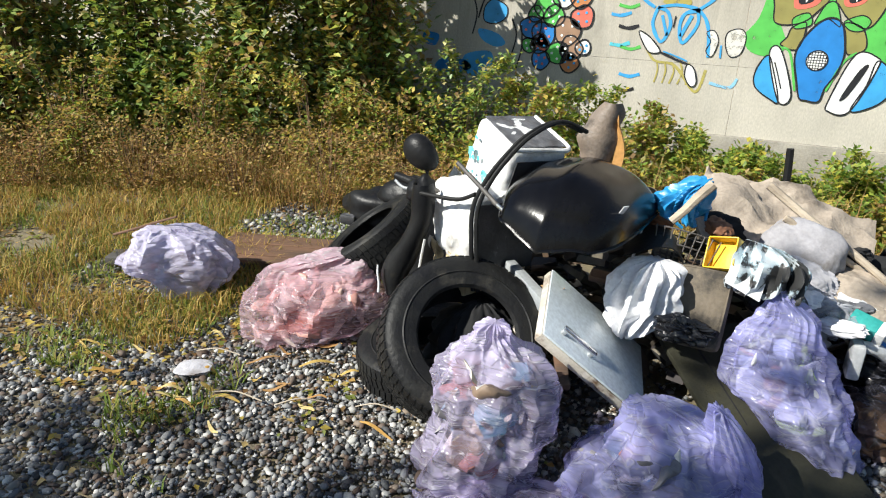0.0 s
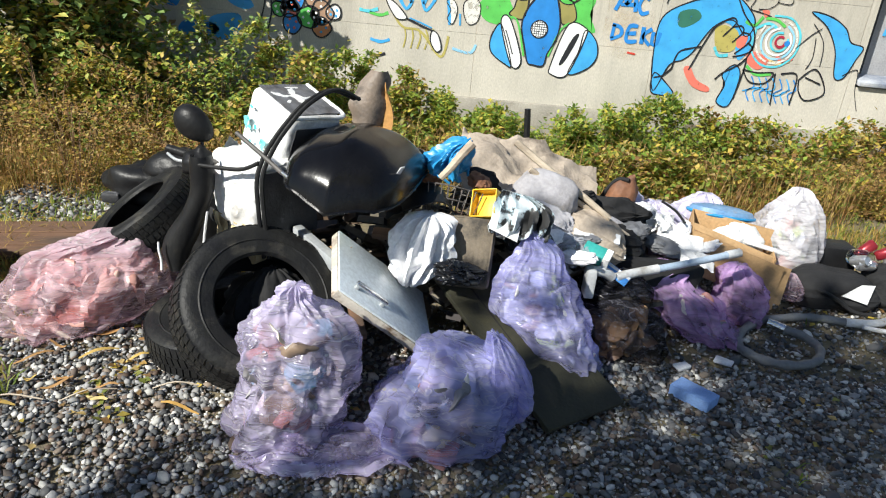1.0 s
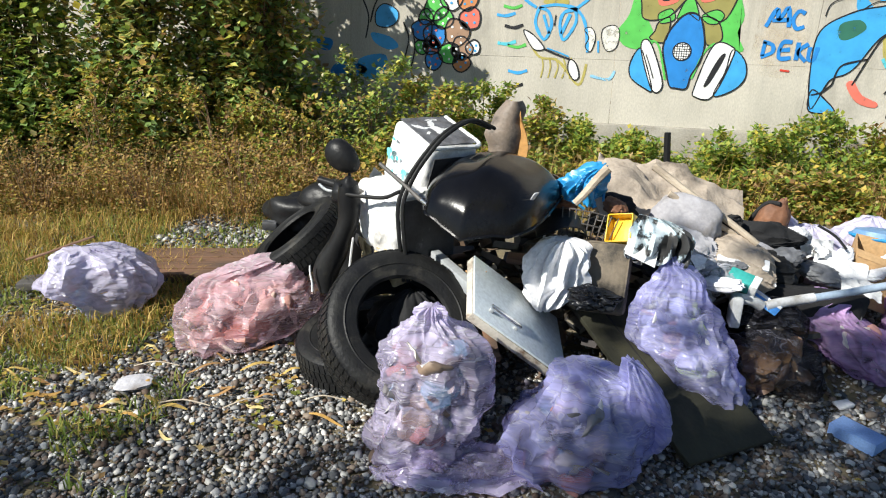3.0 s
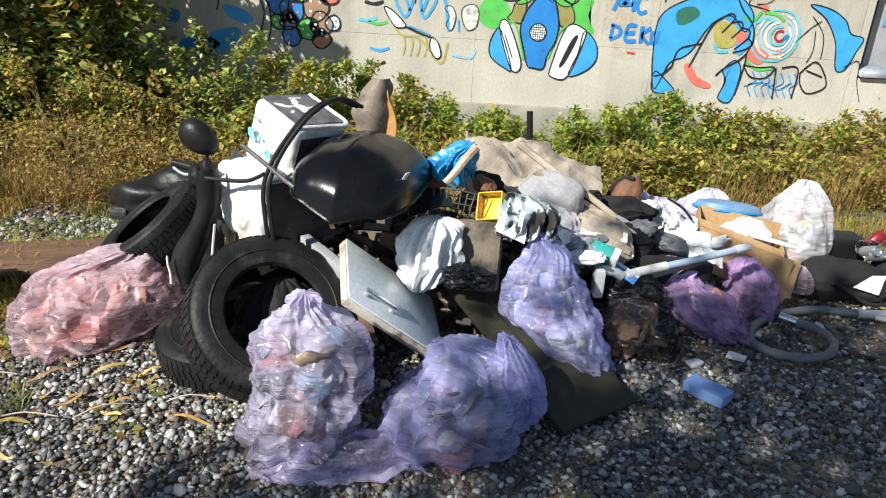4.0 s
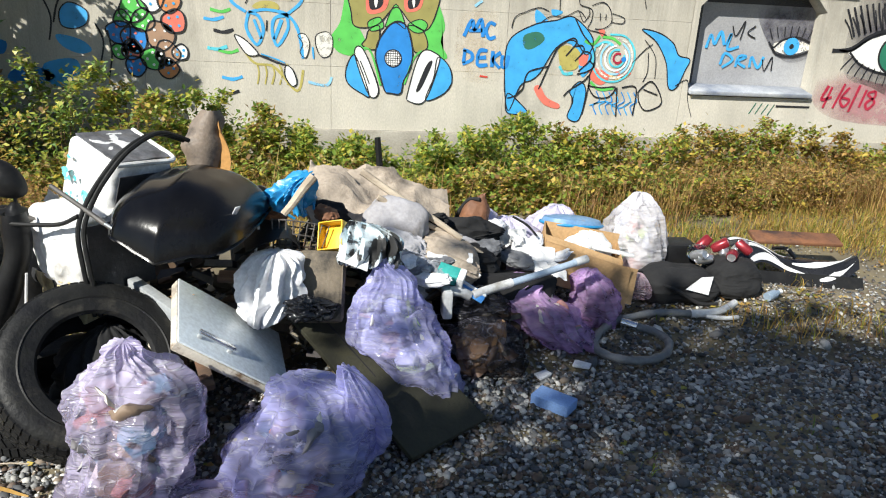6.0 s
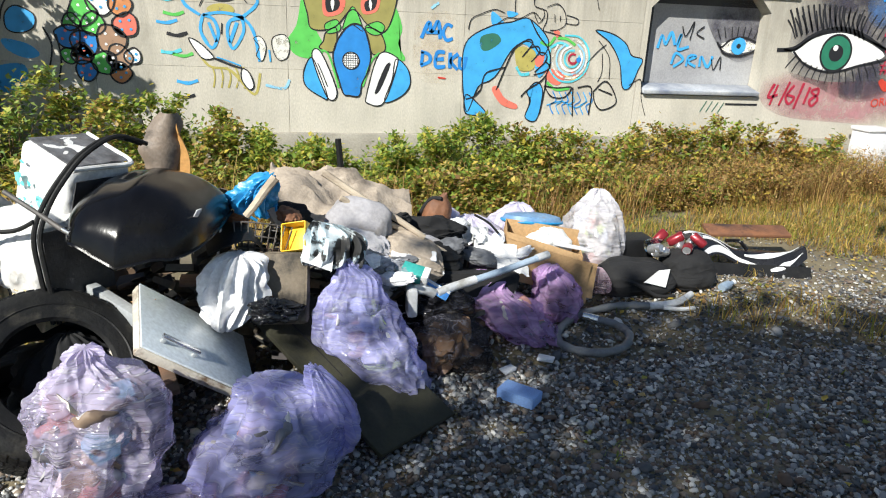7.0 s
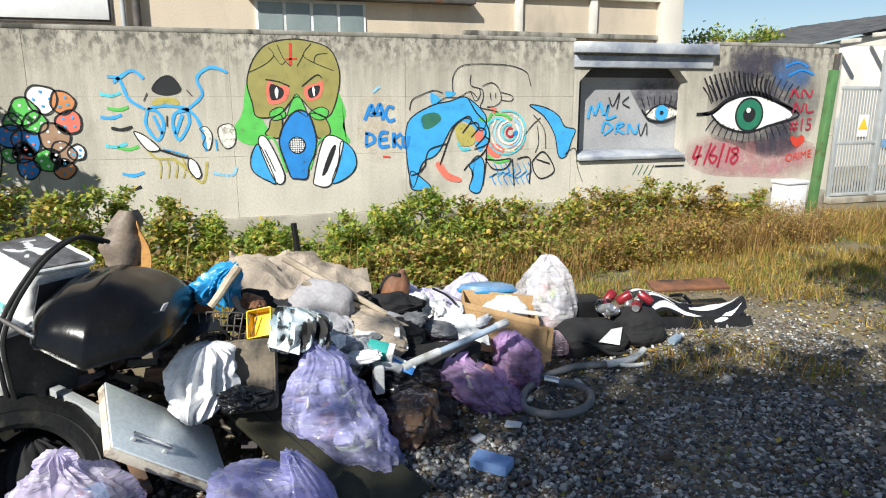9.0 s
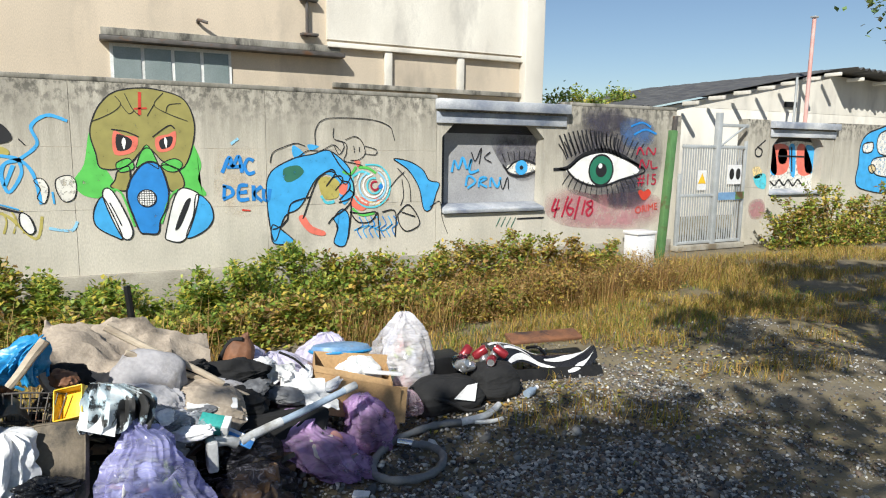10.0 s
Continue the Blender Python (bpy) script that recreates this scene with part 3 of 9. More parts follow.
# ---- second wall, past the gate ----
wall2 = thing("wall_east", (0, 9.55, 0), "pale concrete wall with a graffiti niche, past the gate", "wall", kind="structure")
for a, b in ((7.0, 8.85), (10.55, 11.2), (13.2, 15.1), (15.1, 17.0), (17.0, 19.0), (19.0, 21.0)):
    wall_panels(a, b, wall2, ((0, 1.12), (1.12, 1.75), (1.75, 2.42)))
part("apron_low", box(1.96, 0.2, 0.45, (12.2, 0.1, 0.22)), "concrete", wall2)
niche(wall2, 11.22)
part("end_return", box(0.2, 1.2, 2.4, (7.25, -0.62, 1.2), 0.01), "concrete", wall2)

# ---- factory building behind the wall ----
BY = 14.0
factory = thing("factory_building", (0, BY, 0), "tall cream-plastered industrial building with a ribbon window and rusty canopy", "building")
part("wall", box(30.0, 8.0, 9.5, (-6.3, 4.0, 4.75), 0.02), "plaster_cream", factory)
part("corner_pilaster", box(0.5, 0.3, 9.4, (8.52, -0.10, 4.7), 0.02), "plaster_white", factory)
part("upper_band", box(4.6, 0.08, 5.2, (6.0, -0.04, 6.5)), "plaster_white", factory)
part("string_course", box(4.7, 0.14, 0.10, (6.05, -0.06, 3.80), 0.01), "plaster_white", factory)
part("string_course", box(4.7, 0.12, 0.10, (6.15, -0.06, 3.02), 0.01), "concrete_top", factory)
for x in (5.0, 6.7):
    part("pilaster", box(0.16, 0.10, 0.72, (x, -0.05, 3.42), 0.01), "plaster_white", factory)
canopy = part("canopy", box(4.35, 0.30, 0.08, (1.82, -0.15, 3.58), 0.01), "steel_dark", factory, "rusty thin sheet canopy")
part("lintel_band", box(4.3, 0.06, 0.13, (1.82, -0.03, 3.72), 0.01), "concrete_top", factory)
window = part("window", box(2.05, 0.05, 1.5, (0.82, -0.005, 2.78)), "window_frame_grey", factory, "grey steel ribbon window")
for k in range(4):
    part("pane", box(0.44, 0.02, 1.38, (0.07 + k * 0.50, -0.035, 2.78)), "window_glass", window)
part("downpipe", tube([(-2.2, -0.12, 0), (-2.2, -0.12, 9)], 0.07, 10, smooth=1), "steel_dark", factory)
part("downpipe", tube([(-2.42, -0.10, 0), (-2.42, -0.10, 9)], 0.045, 10, smooth=1), "steel_grey", factory)
sign = part("sign_board", box(2.6, 0.05, 0.46, (-3.95, -0.04, 3.30), 0.01), "white_plastic", factory, "blank white sign board in a dark frame")
part("frame", box(2.72, 0.03, 0.58, (-3.95, -0.015, 3.30), 0.01), "steel_dark", sign)
part("rail", box(3.3, 0.06, 0.04, (-3.8, -0.05, 2.74)), "steel_dark", factory)
for z in (3.95, 4.6, 5.2):
    part("cable_bracket", box(0.34, 0.16, 0.05, (3.33, -0.09, z), 0.01), "steel_dark", factory)
part("cable", tube([(3.28, -0.1, 3.9), (3.30, -0.1, 6.5)], 0.03, 8, smooth=1), "steel_dark", factory)
part("lamp_bracket", tube([(1.28, 0, 4.0), (1.28, -0.12, 4.03), (1.42, -0.2, 3.98)], 0.03, 8), "steel_dark", factory)

# ---- white shed to the east, with a corrugated roof and a pole ----
shed = thing("shed", (16.6, 14.0, 0), "white plastered shed under a dark corrugated roof", "building")
part("wall", box(16, 8, 3.0, (4.6, 4.2, 1.5), 0.02), "plaster_white", shed)
gable = bmesh.new()
pts = [(-3.4, 3.0), (2.9, 4.18), (12.6, 3.95), (12.6, 3.0)]
front, back = [[gable.verts.new((a, y, b)) for a, b in pts] for y in (0.2, 0.5)]
gable.faces.new(front), gable.faces.new(back[::-1])
for i in range(4):
    gable.faces.new((front[i], back[i], back[(i + 1) % 4], front[(i + 1) % 4]))
bmesh.ops.recalc_face_normals(gable, faces=gable.faces)
part("gable", gable, "plaster_white", shed, smooth=False)


def corrugated(x0, z0, x1, z1, y0, y1):
    def f(u, v):
        y = y0 + (y1 - y0) * u
        return (x0 + (x1 - x0) * v, y, z0 + (z1 - z0) * v + 0.035 * math.sin(y * 38))
    return sheet(f, 90, 2, 0.015)


roof = part("roof", corrugated(-4.2, 2.95, 2.95, 4.30, 0.0, 8.2), "roof_sheet", shed)
part("roof_slope", sheet(lambda u, v: (2.95 + 10 * u, -0.75 + 9 * v, 4.30 - 0.3 * u + 0.04 * math.sin((2.95 + 10 * u) * 22)), 160, 2, 0.015), "roof_sheet", shed)
for k in range(7):
    part("rafter_end", box(0.10, 0.5, 0.10, (-3.2 + k * 0.95, -0.30, 3.05 + k * 0.178), 0.01), "plaster_white", shed)
for k in range(7):
    part("rafter_end", box(0.10, 0.5, 0.10, (3.5 + k * 1.3, -0.35, 4.02 - k * 0.035), 0.01), "plaster_white", shed)
part("vent", box(0.5, 0.05, 0.16, (1.35, 0.16, 3.22)), "black_plastic_dull", shed)
pole = thing("antenna_pole", (17.6, 13.4, 0), "slim red and white painted metal pole", "pole")
part("mast", tube([(0, 0, 0), (0, 0, 5.55)], 0.055, 10, smooth=1), "red_white_pole", pole)
part("cap", box(0.16, 0.16, 0.05, (0, 0, 5.57), 0.01), "steel_grey", pole)
part("brace", tube([(-0.5, 0, 2.4), (-0.5, 0, 3.9)], 0.035, 8, smooth=1), "steel_grey", pole)

# ---- gate, post and meter cabinet ----
gate = thing("metal_gate", (8.75, 9.45, 0), "grey galvanised barred double gate between concrete posts", "gate")
part("concrete_foot", box(1.75, 0.24, 0.10, (0.85, 0.02, 0.05), 0.01), "concrete_plinth", gate)
for x, h, s in ((0.03, 1.35, 0.05), (0.93, 2.45, 0.10), (1.68, 1.95, 0.05)):
    part("gate_post", box(s, s, h, (x, 0, h / 2 + 0.05), 0.006), "steel_grey", gate)
for x0, x1 in ((0.06, 0.88), (0.99, 1.66)):
    for z in (0.14, 1.0, 1.88):
        part("rail", box(x1 - x0, 0.035, 0.05, ((x0 + x1) / 2, 0, z), 0.005), "steel_grey", gate)
    k = int((x1 - x0) / 0.062)
    for i in range(k):
        part("bar", box(0.022, 0.018, 1.80, (x0 + 0.03 + i * 0.062, 0, 1.02)), "steel_grey", gate, smooth=False)
part("top_rail", box(0.75, 0.05, 0.06, (1.33, 0, 2.28), 0.006), "steel_grey", gate)
part("brace", tube([(1.0, -0.01, 1.9), (1.66, -0.01, 2.3)], 0.02, 8, smooth=1), "steel_grey", gate)
plate = part("warning_sign", box(0.22, 0.008, 0.36, (0.55, -0.035, 1.28)), "white_plastic", gate, "white warning plate with a yellow triangle")
tri_bm = bmesh.new()
tri_bm.faces.new([tri_bm.verts.new(v) for v in ((0.45, -0.042, 1.22), (0.65, -0.042, 1.22), (0.55, -0.042, 1.41))])
part("triangle", tri_bm, "yellow_plastic", plate, smooth=False)
board = part("notice_board", box(0.36, 0.012, 0.36, (1.38, -0.04, 1.38)), "white_plastic", gate, "white square board with two dark ovals")
for x in (1.30, 1.47):
    ov = bmesh.new()
    bmesh.ops.create_circle(ov, cap_ends=True, radius=0.07, segments=20)
    bmesh.ops.transform(ov, matrix=pose(x, -0.049, 1.39, 90) @ Matrix.Diagonal((0.9, 1.5, 1, 1)), verts=ov.verts)
    part("oval", ov, "black_gloss", board, smooth=False)
stripe = part("painted_strip", box(0.66, 0.012, 0.14, (1.33, -0.04, 0.98)), "blue_lid", gate, "blue and green painted strip")
part("green_patch", box(0.22, 0.012, 0.14, (1.55, -0.047, 0.99)), "green_paint", stripe)

post = thing("fence_post", (7.03, 8.06, 0), "leaning dark green steel post at the wall end", "post", ry=3.5)
part("shaft", box(0.10, 0.10, 2.1, (0, 0, 1.05), 0.008), "green_paint", post)
part("head", box(0.06, 0.06, 0.22, (0.02, 0, 2.2), 0.008), "steel_dark", post)

meter = thing("meter_cabinet", (6.52, 7.95, 0), "white plastic meter cabinet standing in the grass", "cabinet", rz=4)
part("body", box(0.36, 0.26, 0.60, (0, 0, 0.30), 0.012), "white_plastic", meter)
part("lid", box(0.40, 0.30, 0.05, (0, 0, 0.62), 0.014), "white_plastic", meter)
part("door", box(0.30, 0.012, 0.46, (0, -0.134, 0.29), 0.004), "white_plastic", meter)

# ---- graffiti: flat coats of paint on the wall ----
for nm, c, pt in (("g_olive", (0.30, 0.27, 0.085), 0.30), ("g_green", (0.10, 0.50, 0.09), 0.33), ("g_blue", (0.02, 0.22, 0.60), 0.30), ("g_sky", (0.05, 0.36, 0.72), 0.31),
                  ("g_pale_blue", (0.28, 0.58, 0.80), 0.38), ("g_white", (0.78, 0.78, 0.76), 0.25), ("ink", (0.015, 0.015, 0.018), 0.27), ("g_red", (0.55, 0.05, 0.03), 0.30),
                  ("g_coral", (0.72, 0.17, 0.12), 0.30), ("g_orange", (0.60, 0.24, 0.09), 0.30), ("g_brown", (0.36, 0.22, 0.14), 0.30), ("g_yellow", (0.75, 0.58, 0.28), 0.42),
                  ("g_peach_haze", (0.70, 0.56, 0.40), 0.42), ("g_violet_haze", (0.06, 0.055, 0.08), 0.24), ("g_pink_haze", (0.48, 0.22, 0.24), 0.22), ("g_blue_haze", (0.08, 0.16, 0.34), 0.22), ("g_iris", (0.02, 0.17, 0.10), 0.20), ("g_darkgreen", (0.03, 0.15, 0.10), 0.34),
                  ("g_ochre", (0.42, 0.36, 0.10), 0.36), ("g_crimson", (0.40, 0.02, 0.05), 0.33), ("g_cyan", (0.10, 0.55, 0.65), 0.36), ("g_wash", (0.70, 0.68, 0.62), 0.40)):
    paint(nm, c, patchy=pt, soft=0.45 if "haze" in nm else 0.08, grain=3 if "haze" in nm else 14, fade="haze" in nm)


def fill(owner, mat, pts, layer=1, name="fill"):
    """A filled patch of paint with a soft-cornered outline, on the wall's face."""
    bm = bmesh.new()
    line = spline([(x, 0, z) for x, z in pts], 4, True)
    bm.faces.new([bm.verts.new((p.x, -0.0035 - 0.0012 * layer, p.z)) for p in line])
    bmesh.ops.triangulate(bm, faces=bm.faces)
    part(name, bm, mat, owner, smooth=False)


def stroke(owner, mat, pts, width, layer=3, closed=False, name="line"):
    """A brush or spray line of slightly uneven width."""
    bm = bmesh.new()
    line = spline([(x, 0, z) for x, z in pts], 6, closed)
    n = len(line)
    rows = []
    for i, p in enumerate(line):
        a, b = line[(i - 1) % n if closed else max(0, i - 1)], line[(i + 1) % n if closed else min(n - 1, i + 1)]
        d = (b - a).normalized()
        s = Vector((-d.z, 0, d.x)) * width / 2 * (0.8 + 0.5 * abs(noise.noise(p * 9)))
        y = Vector((0, -0.0035 - 0.0012 * layer, 0))
        rows.append((bm.verts.new(p + s + y), bm.verts.new(p - s + y)))
    for i in range(n if closed else n - 1):
        r, q = rows[i], rows[(i + 1) % n]
        bm.faces.new((r[0], r[1], q[1], q[0]))
    part(name, bm, mat, owner, smooth=False)


def disc(x, z, r, n=10, squash=1.0, wob=0.0, seed=0):
    return [(x + r * math.cos(2 * math.pi * k / n) * (1 + wob * math.sin(k * 2.3 + seed)), z + r * squash * math.sin(2 * math.pi * k / n) * (1 + wob * math.cos(k * 1.7 + seed))) for k in range(n)]


def lettering(owner, text, x, z, size, mat, tilt=0.0, y=-0.011):
    c = bpy.data.curves.new("letters", "FONT")
    c.body, c.size, c.extrude = text, size, 0.001
    c.materials.append(MATS[mat])
    ob = new("letters", c)
    ob.parent = owner
    ob.matrix_local = pose(x, y, z, 90, tilt, 0)


skull = thing("graffiti", (0, WY, 0), "painted olive skull wearing a blue and white gas mask", "graffiti", "wall paintings")
fill(skull, "g_green", [(-0.52, 1.89), (-0.58, 1.58), (-0.68, 1.41), (-0.6, 1.27), (-0.4, 1.24), (-0.3, 1.35), (-0.41, 1.58), (-0.47, 1.81)], 0, "fill")
fill(skull, "g_green", [(0.43, 1.82), (0.53, 1.59), (0.49, 1.42), (0.57, 1.25), (0.35, 1.26), (0.24, 1.38), (0.37, 1.59)], 0, "fill")
fill(skull, "g_olive", [(-0.49, 2.0), (-0.51, 1.86), (-0.47, 1.69), (-0.44, 1.55), (-0.31, 1.53), (-0.17, 1.58), (0.0, 1.75), (0.15, 1.61), (0.31, 1.53), (0.4, 1.63), (0.47, 1.89), (0.46, 2.09), (0.37, 2.26), (0.18, 2.33), (-0.03, 2.35), (-0.27, 2.3), (-0.41, 2.17)], 1, "fill")
stroke(skull, "ink", [(-0.49, 2.0), (-0.51, 1.86), (-0.47, 1.69), (-0.44, 1.55), (-0.31, 1.53), (-0.17, 1.58), (0.0, 1.75), (0.15, 1.61), (0.31, 1.53), (0.4, 1.63), (0.47, 1.89), (0.46, 2.09), (0.37, 2.26), (0.18, 2.33), (-0.03, 2.35), (-0.27, 2.3), (-0.41, 2.17)], 0.014, 3, True, "outline")
fill(skull, "g_olive", [(-0.28, 1.51), (-0.17, 1.55), (-0.2, 1.32), (-0.35, 1.35), (-0.31, 1.42)], 1, "fill")
stroke(skull, "ink", [(-0.28, 1.51), (-0.17, 1.55), (-0.2, 1.32), (-0.35, 1.35), (-0.31, 1.42)], 0.014, 3, True, "outline")
fill(skull, "g_olive", [(0.14, 1.57), (0.29, 1.53), (0.35, 1.36), (0.22, 1.3), (0.17, 1.44)], 1, "fill")
stroke(skull, "ink", [(0.14, 1.57), (0.29, 1.53), (0.35, 1.36), (0.22, 1.3), (0.17, 1.44)], 0.014, 3, True, "outline")
fill(skull, "g_green", [(-0.29, 1.59), (-0.17, 1.64), (-0.13, 1.54), (-0.26, 1.5)], 2, "fill")
stroke(skull, "ink", [(-0.29, 1.59), (-0.17, 1.64), (-0.13, 1.54), (-0.26, 1.5)], 0.01, 4, True, "outline")
fill(skull, "g_green", [(0.13, 1.58), (0.26, 1.64), (0.34, 1.59), (0.29, 1.51), (0.19, 1.51)], 2, "fill")
stroke(skull, "ink", [(0.13, 1.58), (0.26, 1.64), (0.34, 1.59), (0.29, 1.51), (0.19, 1.51)], 0.01, 4, True, "outline")
fill(skull, "g_green", [(0.0, 1.78), (-0.11, 1.55), (-0.01, 1.6), (0.11, 1.54)], 2, "fill")
stroke(skull, "ink", [(0.0, 1.78), (-0.11, 1.55), (-0.01, 1.6), (0.11, 1.54)], 0.01, 4, True, "outline")
fill(skull, "g_blue", [(-0.01, 1.6), (0.12, 1.56), (0.19, 1.32), (0.17, 1.14), (0.1, 0.99), (0.07, 0.86), (-0.04, 0.86), (-0.1, 0.88), (-0.15, 1.03), (-0.21, 1.27), (-0.14, 1.47)], 3, "fill")
stroke(skull, "ink", [(-0.01, 1.6), (0.12, 1.56), (0.19, 1.32), (0.17, 1.14), (0.1, 0.99), (0.07, 0.86), (-0.04, 0.86), (-0.1, 0.88), (-0.15, 1.03), (-0.21, 1.27), (-0.14, 1.47)], 0.018, 5, True, "outline")
fill(skull, "g_sky", [(-0.44, 1.25), (-0.52, 1.1), (-0.5, 0.95), (-0.34, 0.84), (-0.27, 0.83), (-0.36, 1.1)], 2, "fill")
stroke(skull, "ink", [(-0.44, 1.25), (-0.52, 1.1), (-0.5, 0.95), (-0.34, 0.84), (-0.27, 0.83), (-0.36, 1.1)], 0.014, 4, True, "outline")
fill(skull, "g_white", [(-0.43, 1.26), (-0.34, 1.31), (-0.17, 0.9), (-0.27, 0.83)], 3, "fill")
stroke(skull, "ink", [(-0.43, 1.26), (-0.34, 1.31), (-0.17, 0.9), (-0.27, 0.83)], 0.014, 5, True, "outline")
fill(skull, "g_sky", [(0.47, 1.26), (0.6, 1.16), (0.63, 0.99), (0.53, 0.86), (0.35, 0.8), (0.43, 1.04)], 2, "fill")
stroke(skull, "ink", [(0.47, 1.26), (0.6, 1.16), (0.63, 0.99), (0.53, 0.86), (0.35, 0.8), (0.43, 1.04)], 0.014, 4, True, "outline")
fill(skull, "g_white", [(0.28, 1.3), (0.46, 1.29), (0.48, 1.19), (0.34, 0.79), (0.17, 0.78), (0.15, 0.87)], 3, "fill")
stroke(skull, "ink", [(0.28, 1.3), (0.46, 1.29), (0.48, 1.19), (0.34, 0.79), (0.17, 0.78), (0.15, 0.87)], 0.014, 5, True, "outline")
fill(skull, "ink", [(0.35, 1.18), (0.41, 1.2), (0.3, 0.93), (0.24, 0.9)], 5, "fill")
stroke(skull, "ink", [(-0.37, 1.19), (-0.33, 1.1), (-0.27, 0.95)], 0.012, 6, False, "outline")
stroke(skull, "g_green", [(-0.33, 1.33), (-0.25, 1.27), (-0.15, 0.94)], 0.022, 4, False, "outline")
stroke(skull, "g_green", [(0.29, 1.32), (0.2, 1.23), (0.11, 0.96)], 0.022, 4, False, "outline")
fill(skull, "g_coral", [(-0.3, 1.91), (-0.2, 1.87), (-0.08, 1.85), (-0.12, 1.71), (-0.3, 1.68)], 3, "fill")
fill(skull, "g_coral", [(0.09, 1.85), (0.21, 1.89), (0.29, 1.92), (0.26, 1.75), (0.11, 1.71)], 3, "fill")
fill(skull, "ink", [(-0.27, 1.88), (-0.14, 1.83), (-0.16, 1.74), (-0.27, 1.72)], 4, "fill")
fill(skull, "ink", [(0.13, 1.83), (0.25, 1.87), (0.23, 1.77), (0.14, 1.74)], 4, "fill")
fill(skull, "g_white", [(-0.21, 1.85), (-0.19, 1.81), (-0.21, 1.73), (-0.23, 1.8)], 5, "fill")
fill(skull, "g_white", [(0.18, 1.86), (0.2, 1.82), (0.19, 1.75), (0.17, 1.81)], 5, "fill")
stroke(skull, "ink", [(-0.32, 1.93), (-0.19, 1.91), (-0.07, 1.86)], 0.014, 5, False, "outline")
stroke(skull, "ink", [(0.06, 1.86), (0.22, 1.98), (0.28, 1.95)], 0.014, 5, False, "outline")
stroke(skull, "g_red", [(-0.04, 2.31), (-0.05, 2.08)], 0.03, 4, False, "outline")
stroke(skull, "g_red", [(-0.1, 2.14), (0.02, 2.15)], 0.02, 4, False, "outline")
stroke(skull, "ink", [(-0.27, 2.26), (-0.22, 2.18), (-0.31, 2.09), (-0.49, 2.0)], 0.008, 4, False, "outline")
stroke(skull, "ink", [(-0.22, 2.18), (-0.15, 2.09), (-0.1, 2.12)], 0.008, 4, False, "outline")
stroke(skull, "ink", [(0.18, 2.31), (0.09, 2.19), (0.2, 2.11), (0.41, 2.03)], 0.008, 4, False, "outline")
stroke(skull, "ink", [(0.2, 2.11), (0.23, 2.19), (0.35, 2.21)], 0.008, 4, False, "outline")
stroke(skull, "ink", [(-0.05, 2.07), (-0.12, 2.15), (-0.18, 2.29)], 0.008, 4, False, "outline")
stroke(skull, "ink", [(0.09, 2.19), (0.02, 2.07)], 0.008, 4, False, "outline")
fill(skull, "g_white", disc(-0.02, 1.23, 0.085, 16), 6)
stroke(skull, "ink", disc(-0.02, 1.23, 0.088, 16), 0.012, 8, True)
for k in range(-3, 4):
    h = math.sqrt(max(0.0, 0.085 ** 2 - (k * 0.024) ** 2))
    stroke(skull, "ink", [(-0.02 + k * 0.024, 1.23 - h), (-0.02 + k * 0.024, 1.23 + h)], 0.006, 7)
    stroke(skull, "ink", [(-0.02 - h, 1.23 + k * 0.024), (-0.02 + h, 1.23 + k * 0.024)], 0.006, 7)
tag = thing("graffiti", (0, WY, 0), "blue hand-painted tag lettering on a faint peach patch", "graffiti", "wall paintings")
fill(tag, "g_peach_haze", [(0.69, 1.71), (1.08, 1.76), (1.19, 1.34), (1.21, 1.05), (0.93, 1.0), (0.64, 1.1), (0.69, 1.4)], 0, "fill")
for pts in ([(0.74, 1.49), (0.82, 1.66), (0.85, 1.56), (0.92, 1.67), (0.95, 1.49)], [(0.79, 1.55), (0.94, 1.56)], [(1.08, 1.62), (1.02, 1.64), (0.98, 1.56), (1.02, 1.48), (1.09, 1.5)], [(0.76, 1.35), (0.75, 1.21)],
            [(0.74, 1.35), (0.83, 1.32), (0.84, 1.25), (0.74, 1.2)], [(1.01, 1.35), (0.92, 1.34), (0.91, 1.2), (1.02, 1.2)], [(0.91, 1.27), (1.0, 1.28)], [(1.07, 1.35), (1.07, 1.18)], [(1.16, 1.34), (1.08, 1.26), (1.16, 1.17)], [(1.18, 1.31), (1.18, 1.2), (1.23, 1.19), (1.25, 1.31)]):
    stroke(tag, "g_blue", pts, 0.042, 3, False, "letter_stroke")
stroke(tag, "g_pale_blue", [(0.84, 1.8), (0.92, 1.86)], 0.03, 3, False, "outline")
stroke(tag, "g_red", [(0.94, 1.08), (1.03, 1.07)], 0.02, 3, False, "outline")
beast = thing("graffiti", (0, WY, 0), "large blue painted shape gripped by an outlined hand", "graffiti", "wall paintings")
fill(beast, "g_sky", [(1.24, 1.46), (1.5, 1.64), (1.75, 1.7), (1.95, 1.74), (2.19, 1.53), (2.14, 1.35), (1.97, 1.5), (1.78, 1.41), (1.63, 1.15), (1.54, 1.06), (1.41, 0.99), (1.29, 0.71), (1.22, 1.09)], 1, "fill")
stroke(beast, "ink", [(1.24, 1.46), (1.5, 1.64), (1.75, 1.7), (1.95, 1.74), (2.19, 1.53), (2.14, 1.35), (1.97, 1.5), (1.78, 1.41), (1.63, 1.15), (1.54, 1.06), (1.41, 0.99), (1.29, 0.71), (1.22, 1.09)], 0.014, 3, True, "outline")
fill(beast, "g_darkgreen", [(1.41, 1.53), (1.57, 1.57), (1.64, 1.49), (1.51, 1.39), (1.42, 1.4)], 2, "fill")
